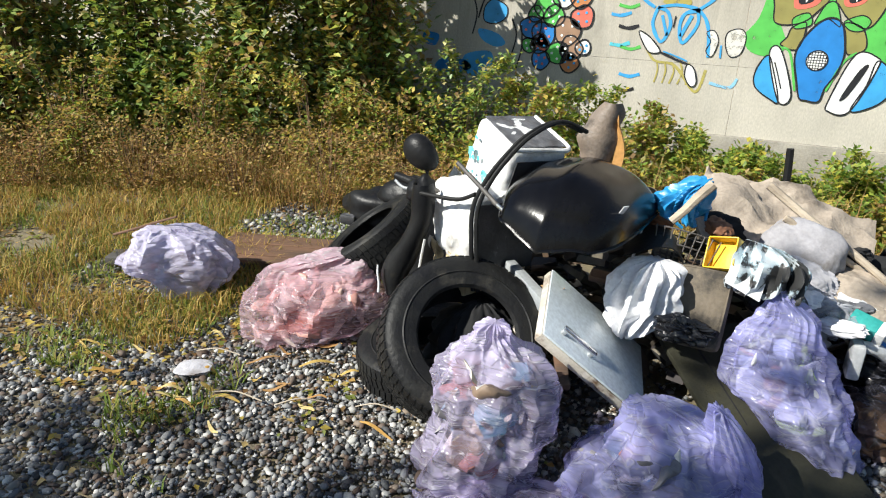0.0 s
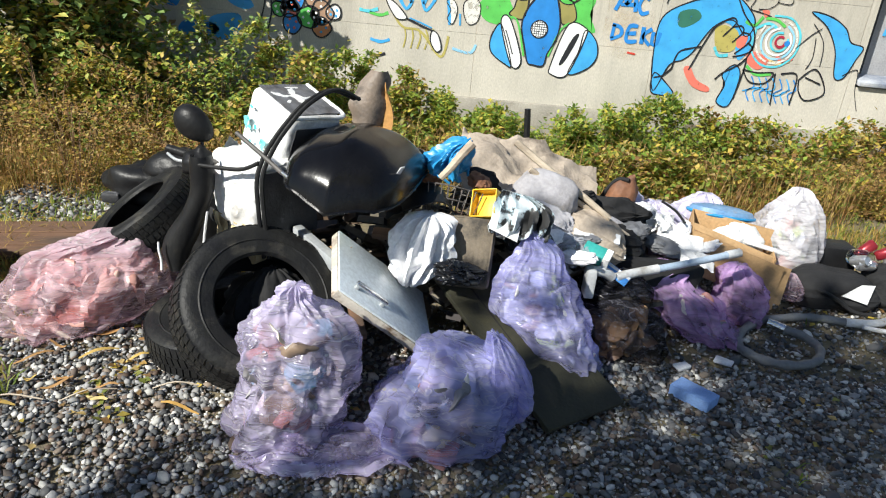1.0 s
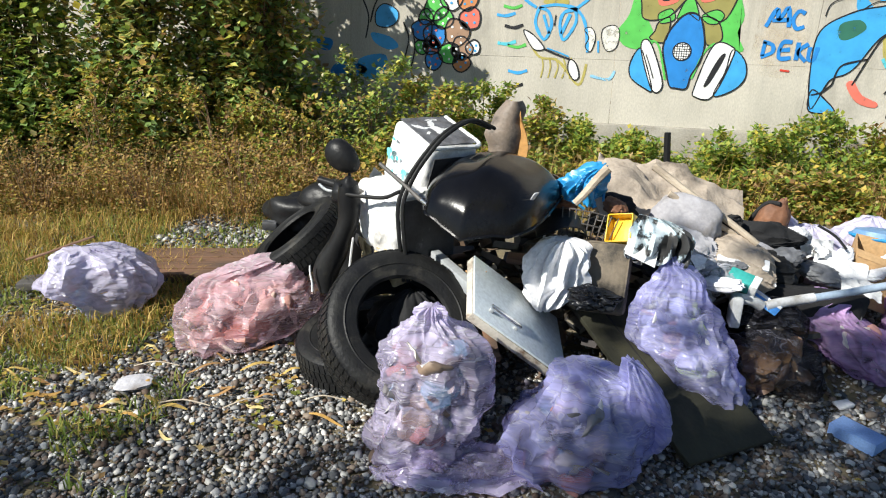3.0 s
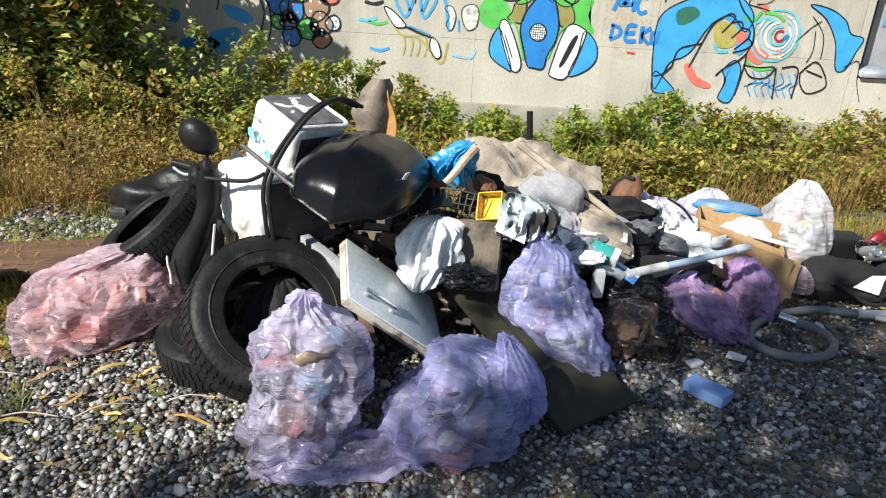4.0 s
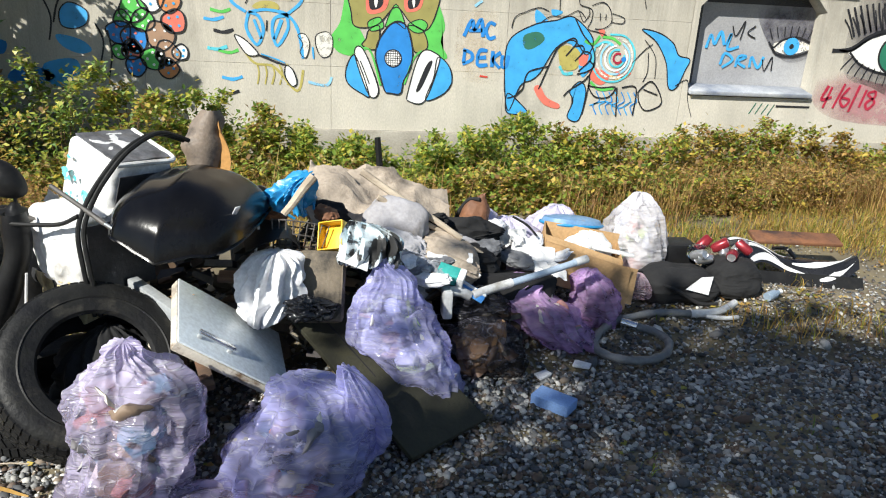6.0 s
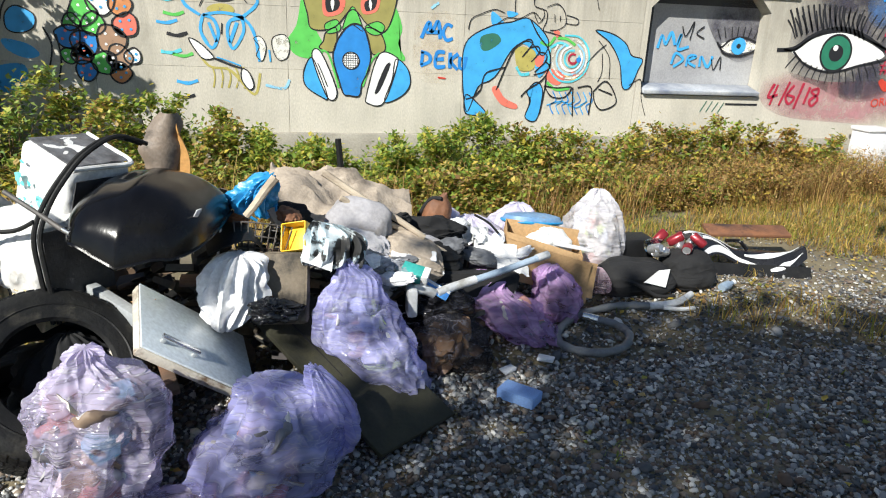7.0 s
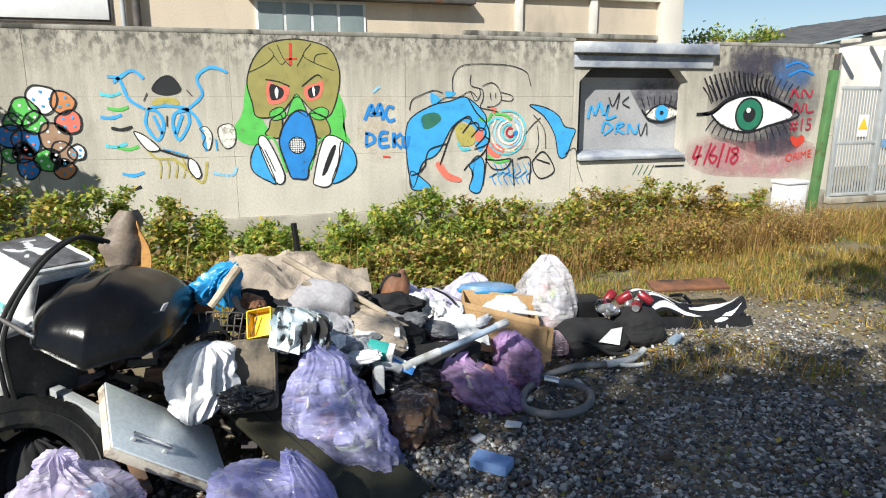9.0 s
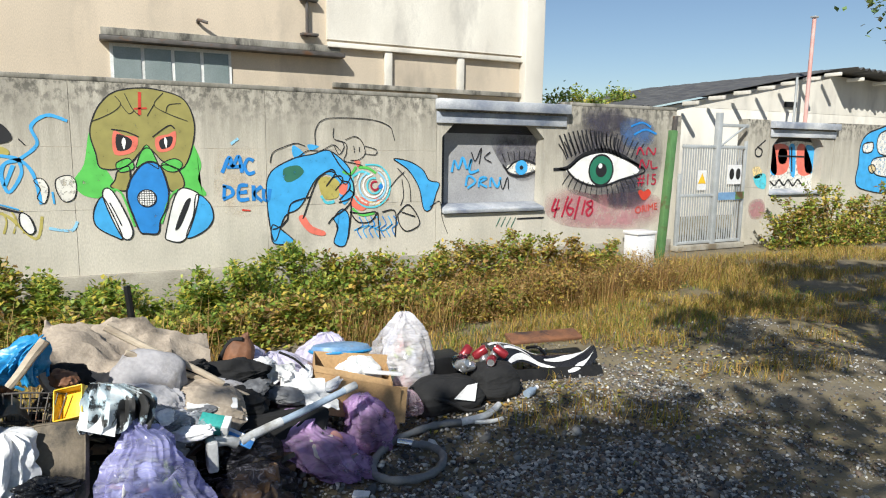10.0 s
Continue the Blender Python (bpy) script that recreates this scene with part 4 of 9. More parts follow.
fill(beast, "g_sky", [(2.75, 1.65), (2.96, 1.62), (3.14, 1.52), (3.23, 1.39), (3.37, 1.35), (3.33, 1.22), (3.26, 1.03), (3.16, 1.03), (3.09, 1.3), (2.94, 1.52)], 1, "fill")
stroke(beast, "ink", [(2.75, 1.65), (2.96, 1.62), (3.14, 1.52), (3.23, 1.39), (3.37, 1.35), (3.33, 1.22), (3.26, 1.03), (3.16, 1.03), (3.09, 1.3), (2.94, 1.52)], 0.014, 3, True, "outline")
fill(beast, "g_sky", [(1.99, 0.95), (2.1, 1.06), (2.18, 0.94), (2.13, 0.63), (1.99, 0.66), (2.04, 0.84)], 1, "fill")
stroke(beast, "ink", [(1.99, 0.95), (2.1, 1.06), (2.18, 0.94), (2.13, 0.63), (1.99, 0.66), (2.04, 0.84)], 0.014, 3, True, "outline")
fill(beast, "g_sky", [(1.27, 0.9), (1.42, 0.8), (1.51, 0.69), (1.28, 0.69)], 1.4, "fill")
stroke(beast, "ink", [(1.27, 0.9), (1.42, 0.8), (1.51, 0.69), (1.28, 0.69)], 0.014, 3.4, True, "outline")
fill(beast, "g_coral", [(1.57, 0.96), (1.63, 1.0), (1.73, 0.87), (1.88, 0.8), (1.86, 0.75), (1.69, 0.8)], 3, "fill")
fill(beast, "g_ochre", [(1.81, 1.41), (1.94, 1.44), (2.01, 1.32), (1.96, 1.22), (1.85, 1.28)], 0, "fill")
fill(beast, "g_sky", [(1.75, 1.63), (1.96, 1.74), (2.07, 1.57), (2.2, 1.43), (2.24, 1.28), (2.13, 1.11), (2.07, 1.2), (1.98, 1.43), (1.86, 1.49)], 1.4)
fill(beast, "g_sky", [(1.52, 1.8), (1.66, 1.69), (1.53, 1.66)], 1.4)
fill(beast, "g_sky", [(1.69, 1.81), (1.82, 1.79), (1.72, 1.74)], 1.7)
fill(beast, "g_ochre", [(1.83, 1.38), (1.98, 1.43), (2.07, 1.35), (2.04, 1.2), (1.89, 1.18), (1.83, 1.27)], 2.4)
fill(beast, "g_coral", [(2.21, 1.21), (2.35, 1.19), (2.44, 1.13), (2.35, 1.03), (2.21, 1.1)], 2)
fill(beast, "g_coral", [(2.06, 1.33), (2.16, 1.36), (2.14, 1.24), (2.07, 1.24)], 3)
fill(beast, "g_coral", [(2.24, 1.63), (2.32, 1.62), (2.3, 1.55)], 3)
for r, mat in ((0.05, "g_crimson"), (0.09, "g_cyan"), (0.13, "g_white"), (0.17, "g_pale_blue"), (0.21, "g_wash"), (0.25, "g_cyan")):
    stroke(beast, mat, [(2.52 - r * 0.25 + r * math.cos(a / 7 * 5.4 + 0.5 + r * 9), 1.33 + r * 1.05 * math.sin(a / 7 * 5.4 + 0.5 + r * 9)) for a in range(8)], 0.024, 4, False, "outline")
fill(beast, "g_blue", disc(2.58, 1.32, 0.03, 8), 5)
for mat, pts in (("g_green", [(2.1, 1.5), (2.2, 1.47), (2.27, 1.56)]), ("g_cyan", [(2.22, 1.44), (2.34, 1.5), (2.44, 1.46)]), ("g_green", [(2.3, 1.55), (2.42, 1.54), (2.52, 1.48)]), ("g_cyan", [(1.84, 1.22), (1.9, 1.14), (2.0, 1.15)]), ("g_coral", [(2.5, 1.2), (2.58, 1.13), (2.68, 1.18)]),
                 ("g_green", [(2.22, 1.06), (2.34, 0.98), (2.5, 1.0)]), ("g_yellow", [(2.42, 1.16), (2.54, 1.1), (2.66, 1.16)])):
    stroke(beast, mat, pts, 0.034, 3, False, "outline")
for pts in ([(1.78, 1.8), (1.78, 1.97), (1.87, 2.09), (2.08, 2.12), (2.47, 2.11), (2.69, 2.04), (2.74, 1.94), (2.76, 1.87)], [(1.26, 1.6), (1.29, 1.71), (1.4, 1.77), (1.55, 1.82), (1.66, 1.79)], [(2.0, 2.0), (2.0, 1.88), (2.14, 1.83), (2.15, 1.72), (2.12, 1.63), (2.23, 1.6), (2.35, 1.57)],
            [(2.14, 1.87), (2.26, 1.91), (2.35, 1.84), (2.38, 1.71), (2.3, 1.64), (2.2, 1.63)], [(2.38, 1.8), (2.52, 1.76), (2.51, 1.7), (2.38, 1.71)], [(1.57, 1.66), (1.69, 1.74), (1.84, 1.74), (1.99, 1.81), (2.08, 1.74)], [(2.0, 1.8), (2.06, 1.7), (2.12, 1.78), (2.1, 1.85)],
            [(2.24, 1.8), (2.25, 1.72)], [(2.31, 1.79), (2.31, 1.73)], [(2.68, 1.28), (2.8, 1.42), (2.9, 1.5)], [(2.8, 1.54), (2.95, 1.36), (2.98, 1.12)], [(2.86, 1.4), (2.88, 1.2), (2.84, 1.08)], [(3.24, 1.05), (3.38, 1.12), (3.42, 0.9), (3.5, 0.7)]):
    stroke(beast, "ink", pts, 0.010, 5, False, "outline")
for pts in ([(1.71, 1.21), (1.8, 1.41), (1.95, 1.52), (2.01, 1.49), (1.98, 1.43), (1.9, 1.33)], [(1.98, 1.43), (2.07, 1.45), (2.1, 1.39), (2.01, 1.28)], [(2.1, 1.39), (2.18, 1.37), (2.18, 1.29), (2.06, 1.17)], [(2.18, 1.29), (2.24, 1.23), (2.16, 1.17), (2.05, 1.14)],
            [(1.44, 0.96), (1.48, 1.13), (1.62, 1.19), (1.71, 1.21)], [(1.44, 0.96), (1.36, 0.88), (1.27, 0.85)], [(1.62, 0.96), (1.71, 1.21)], [(1.92, 0.89), (1.98, 0.96), (2.13, 1.06), (2.2, 1.14)], [(2.2, 1.14), (2.24, 1.28), (2.2, 1.43), (2.07, 1.57), (1.96, 1.74)],
            [(2.19, 1.02), (2.29, 0.9), (2.45, 0.9), (2.52, 1.01), (2.35, 1.0), (2.19, 1.02)], [(2.54, 1.01), (2.57, 0.68)], [(2.8, 0.97), (2.93, 1.09), (3.04, 1.0), (3.1, 0.84), (2.93, 0.76), (2.83, 0.85), (2.8, 0.97)], [(2.2, 1.14), (2.2, 1.0), (2.16, 0.7)], [(2.6, 1.01), (2.77, 1.01), (2.77, 0.7)], [(2.86, 1.0), (3.04, 0.94)]):
    stroke(beast, "ink", pts, 0.017, 6, False, "outline")
for k in range(7):
    x = 2.3 + 0.075 * k
    stroke(beast, "g_sky" if k % 2 else "g_blue", [(x, 0.96), (x + 0.05, 0.86), (x - 0.02, 0.8), (x + 0.03, 0.7)], 0.014, 4, False, "outline")
stroke(beast, "g_sky", [(2.24, 0.8), (2.42, 0.85), (2.6, 0.78), (2.74, 0.86)], 0.014, 4, False, "outline")
insect = thing("graffiti", (0, WY, 0), "pale blue painted insect head above a long paintbrush", "graffiti", "wall paintings")
fill(insect, "ink", [(-1.45, 1.82), (-1.36, 1.94), (-1.25, 1.95), (-1.18, 1.82), (-1.32, 1.77)], 1, "fill")
stroke(insect, "ink", [(-1.45, 1.82), (-1.36, 1.94), (-1.25, 1.95), (-1.18, 1.82), (-1.32, 1.77)], 0.014, 3, True, "outline")
fill(insect, "g_ochre", [(-1.47, 1.68), (-1.39, 1.74), (-1.25, 1.74), (-1.2, 1.68), (-1.3, 1.64)], 1, "fill")
stroke(insect, "g_sky", [(-1.51, 1.63), (-1.54, 1.47), (-1.44, 1.31), (-1.37, 1.45), (-1.41, 1.59), (-1.51, 1.63)], 0.034, 2, False, "outline")
stroke(insect, "g_sky", [(-1.13, 1.62), (-1.12, 1.48), (-1.23, 1.31), (-1.28, 1.45), (-1.25, 1.58), (-1.13, 1.62)], 0.034, 2, False, "outline")
stroke(insect, "g_sky", [(-1.46, 1.56), (-1.39, 1.37)], 0.034, 2, False, "outline")
stroke(insect, "g_sky", [(-1.18, 1.57), (-1.26, 1.37)], 0.034, 2, False, "outline")
stroke(insect, "g_sky", [(-1.51, 1.63), (-1.33, 1.66), (-1.13, 1.62), (-1.02, 1.48), (-0.97, 1.19)], 0.034, 2, False, "outline")
stroke(insect, "g_sky", [(-1.13, 1.62), (-0.97, 1.77), (-1.01, 1.94), (-0.87, 2.05), (-0.7, 2.0)], 0.034, 2, False, "outline")
stroke(insect, "g_sky", [(-1.54, 1.63), (-1.68, 1.73), (-1.75, 1.92), (-1.86, 1.95)], 0.034, 2, False, "outline")
stroke(insect, "g_sky", [(-1.81, 1.89), (-1.63, 2.01), (-1.52, 1.93)], 0.034, 2, False, "outline")
fill(insect, "g_white", [(-1.66, 1.4), (-1.55, 1.35), (-1.43, 1.22), (-1.53, 1.2), (-1.61, 1.29)], 3, "fill")
stroke(insect, "ink", [(-1.66, 1.4), (-1.55, 1.35), (-1.43, 1.22), (-1.53, 1.2), (-1.61, 1.29)], 0.014, 5, True, "outline")
stroke(insect, "ink", [(-1.43, 1.21), (-1.27, 1.15), (-1.14, 1.11)], 0.02, 4, False, "outline")
stroke(insect, "g_sky", [(-1.4, 1.22), (-1.27, 1.18), (-1.16, 1.14)], 0.014, 5, False, "outline")
fill(insect, "g_white", [(-1.15, 1.11), (-1.08, 1.07), (-1.04, 0.94), (-1.09, 0.9), (-1.16, 1.0)], 3, "fill")
stroke(insect, "ink", [(-1.15, 1.11), (-1.08, 1.07), (-1.04, 0.94), (-1.09, 0.9), (-1.16, 1.0)], 0.014, 5, True, "outline")
stroke(insect, "g_ochre", [(-1.45, 1.12), (-1.43, 1.03), (-1.45, 0.91)], 0.018, 1, False, "outline")
stroke(insect, "g_ochre", [(-1.37, 1.12), (-1.35, 1.03), (-1.37, 0.91)], 0.018, 1, False, "outline")
stroke(insect, "g_ochre", [(-1.3, 1.12), (-1.27, 1.03), (-1.3, 0.91)], 0.018, 1, False, "outline")
stroke(insect, "g_ochre", [(-1.22, 1.12), (-1.19, 1.03), (-1.22, 0.91)], 0.018, 1, False, "outline")
stroke(insect, "g_ochre", [(-1.14, 1.13), (-1.11, 1.04), (-1.14, 0.91)], 0.018, 1, False, "outline")
stroke(insect, "g_ochre", [(-1.62, 1.33), (-1.48, 1.13), (-1.27, 1.09), (-1.04, 0.85), (-0.97, 1.07)], 0.03, 0, False, "outline")
stroke(insect, "ink", [(-1.33, 1.56), (-1.34, 1.45)], 0.014, 4, False, "outline")
stroke(insect, "ink", [(-1.5, 1.79), (-1.54, 1.71)], 0.012, 4, False, "outline")
stroke(insect, "ink", [(-1.12, 1.82), (-1.07, 1.76)], 0.012, 4, False, "outline")
fill(insect, "g_wash", [(-1.02, 1.42), (-0.95, 1.44), (-0.9, 1.34), (-0.94, 1.2), (-1.0, 1.25), (-0.97, 1.34)], 1, "fill")
stroke(insect, "ink", [(-1.02, 1.42), (-0.95, 1.44), (-0.9, 1.34), (-0.94, 1.2), (-1.0, 1.25), (-0.97, 1.34)], 0.01, 3, True, "outline")
fill(insect, "g_wash", [(-0.83, 1.43), (-0.72, 1.47), (-0.66, 1.4), (-0.68, 1.25), (-0.77, 1.21), (-0.83, 1.31)], 1, "fill")
stroke(insect, "ink", [(-0.83, 1.43), (-0.72, 1.47), (-0.66, 1.4), (-0.68, 1.25), (-0.77, 1.21), (-0.83, 1.31)], 0.01, 3, True, "outline")
stroke(insect, "g_sky", [(-0.87, 1.31), (-0.86, 1.19)], 0.02, 3, False, "outline")
stroke(insect, "g_pale_blue", [(-0.92, 0.95), (-0.73, 0.92), (-0.67, 1.01)], 0.03, 2, False, "outline")
stroke(insect, "g_sky", [(-1.96, 1.55), (-1.86, 1.54), (-1.76, 1.57)], 0.035, 1, False, "outline")
stroke(insect, "ink", [(-1.87, 1.44), (-1.77, 1.42), (-1.67, 1.45)], 0.035, 1, False, "outline")
stroke(insect, "g_cyan", [(-1.94, 1.26), (-1.84, 1.25), (-1.74, 1.28)], 0.035, 1, False, "outline")
stroke(insect, "g_green", [(-1.83, 1.24), (-1.72, 1.22), (-1.63, 1.25)], 0.035, 1, False, "outline")
stroke(insect, "g_sky", [(-1.81, 0.97), (-1.7, 0.95), (-1.6, 0.98)], 0.035, 1, False, "outline")
stroke(insect, "ink", [(-1.84, 0.82), (-1.74, 0.8), (-1.64, 0.83)], 0.035, 1, False, "outline")
stroke(insect, "g_cyan", [(-1.94, 1.78), (-1.84, 1.76), (-1.75, 1.79)], 0.035, 1, False, "outline")
stroke(insect, "g_green", [(-1.89, 1.64), (-1.78, 1.62), (-1.69, 1.65)], 0.035, 1, False, "outline")
balls = thing("graffiti", (0, WY, 0), "cluster of painted spotted balls in many colours", "graffiti", "wall paintings")
fill(balls, "g_white", disc(-2.47, 1.73, 0.14, 9, 1.0, 0.1, 0), 1)
stroke(balls, "ink", disc(-2.47, 1.73, 0.14, 9, 1.0, 0.1, 0), 0.018, 6, True)
for a in range(4):
    fill(balls, "g_sky", disc(-2.47 + 0.07 * math.cos(a * 1.6 + 0), 1.73 + 0.07 * math.sin(a * 1.6 + 0), 0.014, 6), 5)
fill(balls, "g_orange", disc(-2.29, 1.7, 0.11, 9, 1.0, 0.1, 1), 2)
stroke(balls, "ink", disc(-2.29, 1.7, 0.11, 9, 1.0, 0.1, 1), 0.018, 6, True)
for a in range(4):
    fill(balls, "g_sky", disc(-2.29 + 0.055 * math.cos(a * 1.6 + 1), 1.7 + 0.055 * math.sin(a * 1.6 + 1), 0.014, 6), 5)
fill(balls, "g_green", disc(-2.64, 1.61, 0.13, 9, 1.0, 0.1, 2), 3)
stroke(balls, "ink", disc(-2.64, 1.61, 0.13, 9, 1.0, 0.1, 2), 0.018, 6, True)
for a in range(4):
    fill(balls, "g_white", disc(-2.64 + 0.065 * math.cos(a * 1.6 + 2), 1.61 + 0.065 * math.sin(a * 1.6 + 2), 0.014, 6), 5)
fill(balls, "g_green", disc(-2.55, 1.5, 0.11, 9, 1.0, 0.1, 3), 1)
stroke(balls, "ink", disc(-2.55, 1.5, 0.11, 9, 1.0, 0.1, 3), 0.018, 6, True)
for a in range(4):
    fill(balls, "g_white", disc(-2.55 + 0.055 * math.cos(a * 1.6 + 3), 1.5 + 0.055 * math.sin(a * 1.6 + 3), 0.014, 6), 5)
fill(balls, "g_coral", disc(-2.25, 1.5, 0.12, 9, 1.0, 0.1, 4), 2)
stroke(balls, "ink", disc(-2.25, 1.5, 0.12, 9, 1.0, 0.1, 4), 0.018, 6, True)
for a in range(4):
    fill(balls, "g_sky", disc(-2.25 + 0.06 * math.cos(a * 1.6 + 4), 1.5 + 0.06 * math.sin(a * 1.6 + 4), 0.014, 6), 5)
fill(balls, "g_blue", disc(-2.79, 1.37, 0.12, 9, 1.0, 0.1, 5), 3)
stroke(balls, "ink", disc(-2.79, 1.37, 0.12, 9, 1.0, 0.1, 5), 0.018, 6, True)
for a in range(4):
    fill(balls, "g_coral", disc(-2.79 + 0.06 * math.cos(a * 1.6 + 5), 1.37 + 0.06 * math.sin(a * 1.6 + 5), 0.014, 6), 5)
fill(balls, "g_blue", disc(-2.65, 1.31, 0.13, 9, 1.0, 0.1, 6), 1)
stroke(balls, "ink", disc(-2.65, 1.31, 0.13, 9, 1.0, 0.1, 6), 0.018, 6, True)
for a in range(4):
    fill(balls, "g_coral", disc(-2.65 + 0.065 * math.cos(a * 1.6 + 6), 1.31 + 0.065 * math.sin(a * 1.6 + 6), 0.014, 6), 5)
fill(balls, "g_brown", disc(-2.4, 1.36, 0.14, 9, 1.0, 0.1, 7), 2)
stroke(balls, "ink", disc(-2.4, 1.36, 0.14, 9, 1.0, 0.1, 7), 0.018, 6, True)
for a in range(4):
    fill(balls, "g_white", disc(-2.4 + 0.07 * math.cos(a * 1.6 + 7), 1.36 + 0.07 * math.sin(a * 1.6 + 7), 0.014, 6), 5)
fill(balls, "g_brown", disc(-2.34, 1.19, 0.12, 9, 1.0, 0.1, 8), 3)
stroke(balls, "ink", disc(-2.34, 1.19, 0.12, 9, 1.0, 0.1, 8), 0.018, 6, True)
for a in range(4):
    fill(balls, "g_white", disc(-2.34 + 0.06 * math.cos(a * 1.6 + 8), 1.19 + 0.06 * math.sin(a * 1.6 + 8), 0.014, 6), 5)
fill(balls, "g_coral", disc(-2.68, 1.21, 0.1, 9, 1.0, 0.1, 9), 1)
stroke(balls, "ink", disc(-2.68, 1.21, 0.1, 9, 1.0, 0.1, 9), 0.018, 6, True)
for a in range(4):
    fill(balls, "g_sky", disc(-2.68 + 0.05 * math.cos(a * 1.6 + 9), 1.21 + 0.05 * math.sin(a * 1.6 + 9), 0.014, 6), 5)
fill(balls, "g_white", disc(-2.21, 1.2, 0.08, 9, 1.0, 0.1, 10), 2)
stroke(balls, "ink", disc(-2.21, 1.2, 0.08, 9, 1.0, 0.1, 10), 0.018, 6, True)
for a in range(4):
    fill(balls, "g_sky", disc(-2.21 + 0.04 * math.cos(a * 1.6 + 10), 1.2 + 0.04 * math.sin(a * 1.6 + 10), 0.014, 6), 5)
fill(balls, "g_green", disc(-2.48, 1.13, 0.12, 9, 1.0, 0.1, 11), 3)
stroke(balls, "ink", disc(-2.48, 1.13, 0.12, 9, 1.0, 0.1, 11), 0.018, 6, True)
for a in range(4):
    fill(balls, "g_white", disc(-2.48 + 0.06 * math.cos(a * 1.6 + 11), 1.13 + 0.06 * math.sin(a * 1.6 + 11), 0.014, 6), 5)
fill(balls, "g_green", disc(-2.8, 1.19, 0.08, 9, 1.0, 0.1, 12), 1)
stroke(balls, "ink", disc(-2.8, 1.19, 0.08, 9, 1.0, 0.1, 12), 0.018, 6, True)
for a in range(4):
    fill(balls, "g_white", disc(-2.8 + 0.04 * math.cos(a * 1.6 + 12), 1.19 + 0.04 * math.sin(a * 1.6 + 12), 0.014, 6), 5)
fill(balls, "g_blue", disc(-2.66, 1.05, 0.1, 9, 1.0, 0.1, 13), 2)
stroke(balls, "ink", disc(-2.66, 1.05, 0.1, 9, 1.0, 0.1, 13), 0.018, 6, True)
for a in range(4):
    fill(balls, "g_coral", disc(-2.66 + 0.05 * math.cos(a * 1.6 + 13), 1.05 + 0.05 * math.sin(a * 1.6 + 13), 0.014, 6), 5)
fill(balls, "g_orange", disc(-2.34, 1.04, 0.1, 9, 1.0, 0.1, 14), 3)
stroke(balls, "ink", disc(-2.34, 1.04, 0.1, 9, 1.0, 0.1, 14), 0.018, 6, True)
for a in range(4):
    fill(balls, "g_sky", disc(-2.34 + 0.05 * math.cos(a * 1.6 + 14), 1.04 + 0.05 * math.sin(a * 1.6 + 14), 0.014, 6), 5)
fill(balls, "g_green", disc(-2.75, 1.51, 0.08, 9, 1.0, 0.1, 15), 1)
stroke(balls, "ink", disc(-2.75, 1.51, 0.08, 9, 1.0, 0.1, 15), 0.018, 6, True)
for a in range(4):
    fill(balls, "g_white", disc(-2.75 + 0.04 * math.cos(a * 1.6 + 15), 1.51 + 0.04 * math.sin(a * 1.6 + 15), 0.014, 6), 5)
swirl = thing("graffiti", (0, WY, 0), "blue painted shapes half hidden by the shrubs", "graffiti", "wall paintings")
fill(swirl, "g_sky", [(-3.33, 1.56), (-3.23, 1.64), (-3.08, 1.57), (-3.09, 1.45), (-3.21, 1.39), (-3.33, 1.42)], 1, "fill")
stroke(swirl, "ink", [(-3.33, 1.56), (-3.23, 1.64), (-3.08, 1.57), (-3.09, 1.45), (-3.21, 1.39), (-3.33, 1.42)], 0.014, 3, True, "outline")
fill(swirl, "g_sky", [(-3.39, 1.33), (-3.17, 1.29), (-3.07, 1.19), (-3.19, 1.15), (-3.35, 1.22)], 1, "fill")
fill(swirl, "g_blue", [(-4.05, 1.26), (-3.87, 1.24), (-3.91, 1.12), (-4.05, 1.15)], 1, "fill")
fill(swirl, "g_blue", [(-3.83, 0.98), (-3.6, 1.0), (-3.45, 0.91), (-3.65, 0.83), (-3.9, 0.86)], 1, "fill")
fill(swirl, "g_sky", [(-3.54, 1.04), (-3.25, 1.1), (-3.21, 0.96), (-3.35, 0.81), (-3.54, 0.87)], 1, "fill")
stroke(swirl, "ink", [(-3.45, 1.83), (-3.31, 1.9), (-3.2, 1.86), (-3.27, 1.75), (-3.35, 1.61), (-3.4, 1.44)], 0.02, 4, False, "outline")
stroke(swirl, "ink", [(-3.62, 1.93), (-3.5, 1.72), (-3.42, 1.5), (-3.46, 1.27)], 0.02, 4, False, "outline")
stroke(swirl, "ink", [(-3.01, 1.45), (-2.95, 1.28), (-3.0, 1.05)], 0.02, 4, False, "outline")
stroke(swirl, "ink", [(-2.9, 1.39), (-2.88, 1.16), (-2.93, 0.93)], 0.02, 4, False, "outline")
stroke(swirl, "ink", [(-2.99, 1.84), (-2.85, 1.83)], 0.02, 4, False, "outline")
stroke(swirl, "ink", [(-2.99, 1.77), (-2.84, 1.76)], 0.02, 4, False, "outline")
big_eye = thing("graffiti", (0, WY, 0), "huge painted green eye with black lashes and red scrawl", "graffiti", "wall paintings")
fill(big_eye, "g_violet_haze", [(5.3, 1.99), (5.58, 2.19), (6.08, 2.29), (6.62, 2.26), (7.01, 2.15), (7.11, 1.61), (6.92, 1.1), (6.27, 0.95), (5.74, 1.12), (5.33, 1.29)], 0, "fill")
fill(big_eye, "g_pink_haze", [(5.09, 1.29), (5.43, 1.25), (5.94, 1.16), (6.47, 1.19), (7.09, 1.1), (7.16, 0.66), (6.18, 0.66), (5.36, 0.73), (5.01, 0.94)], 0, "fill")
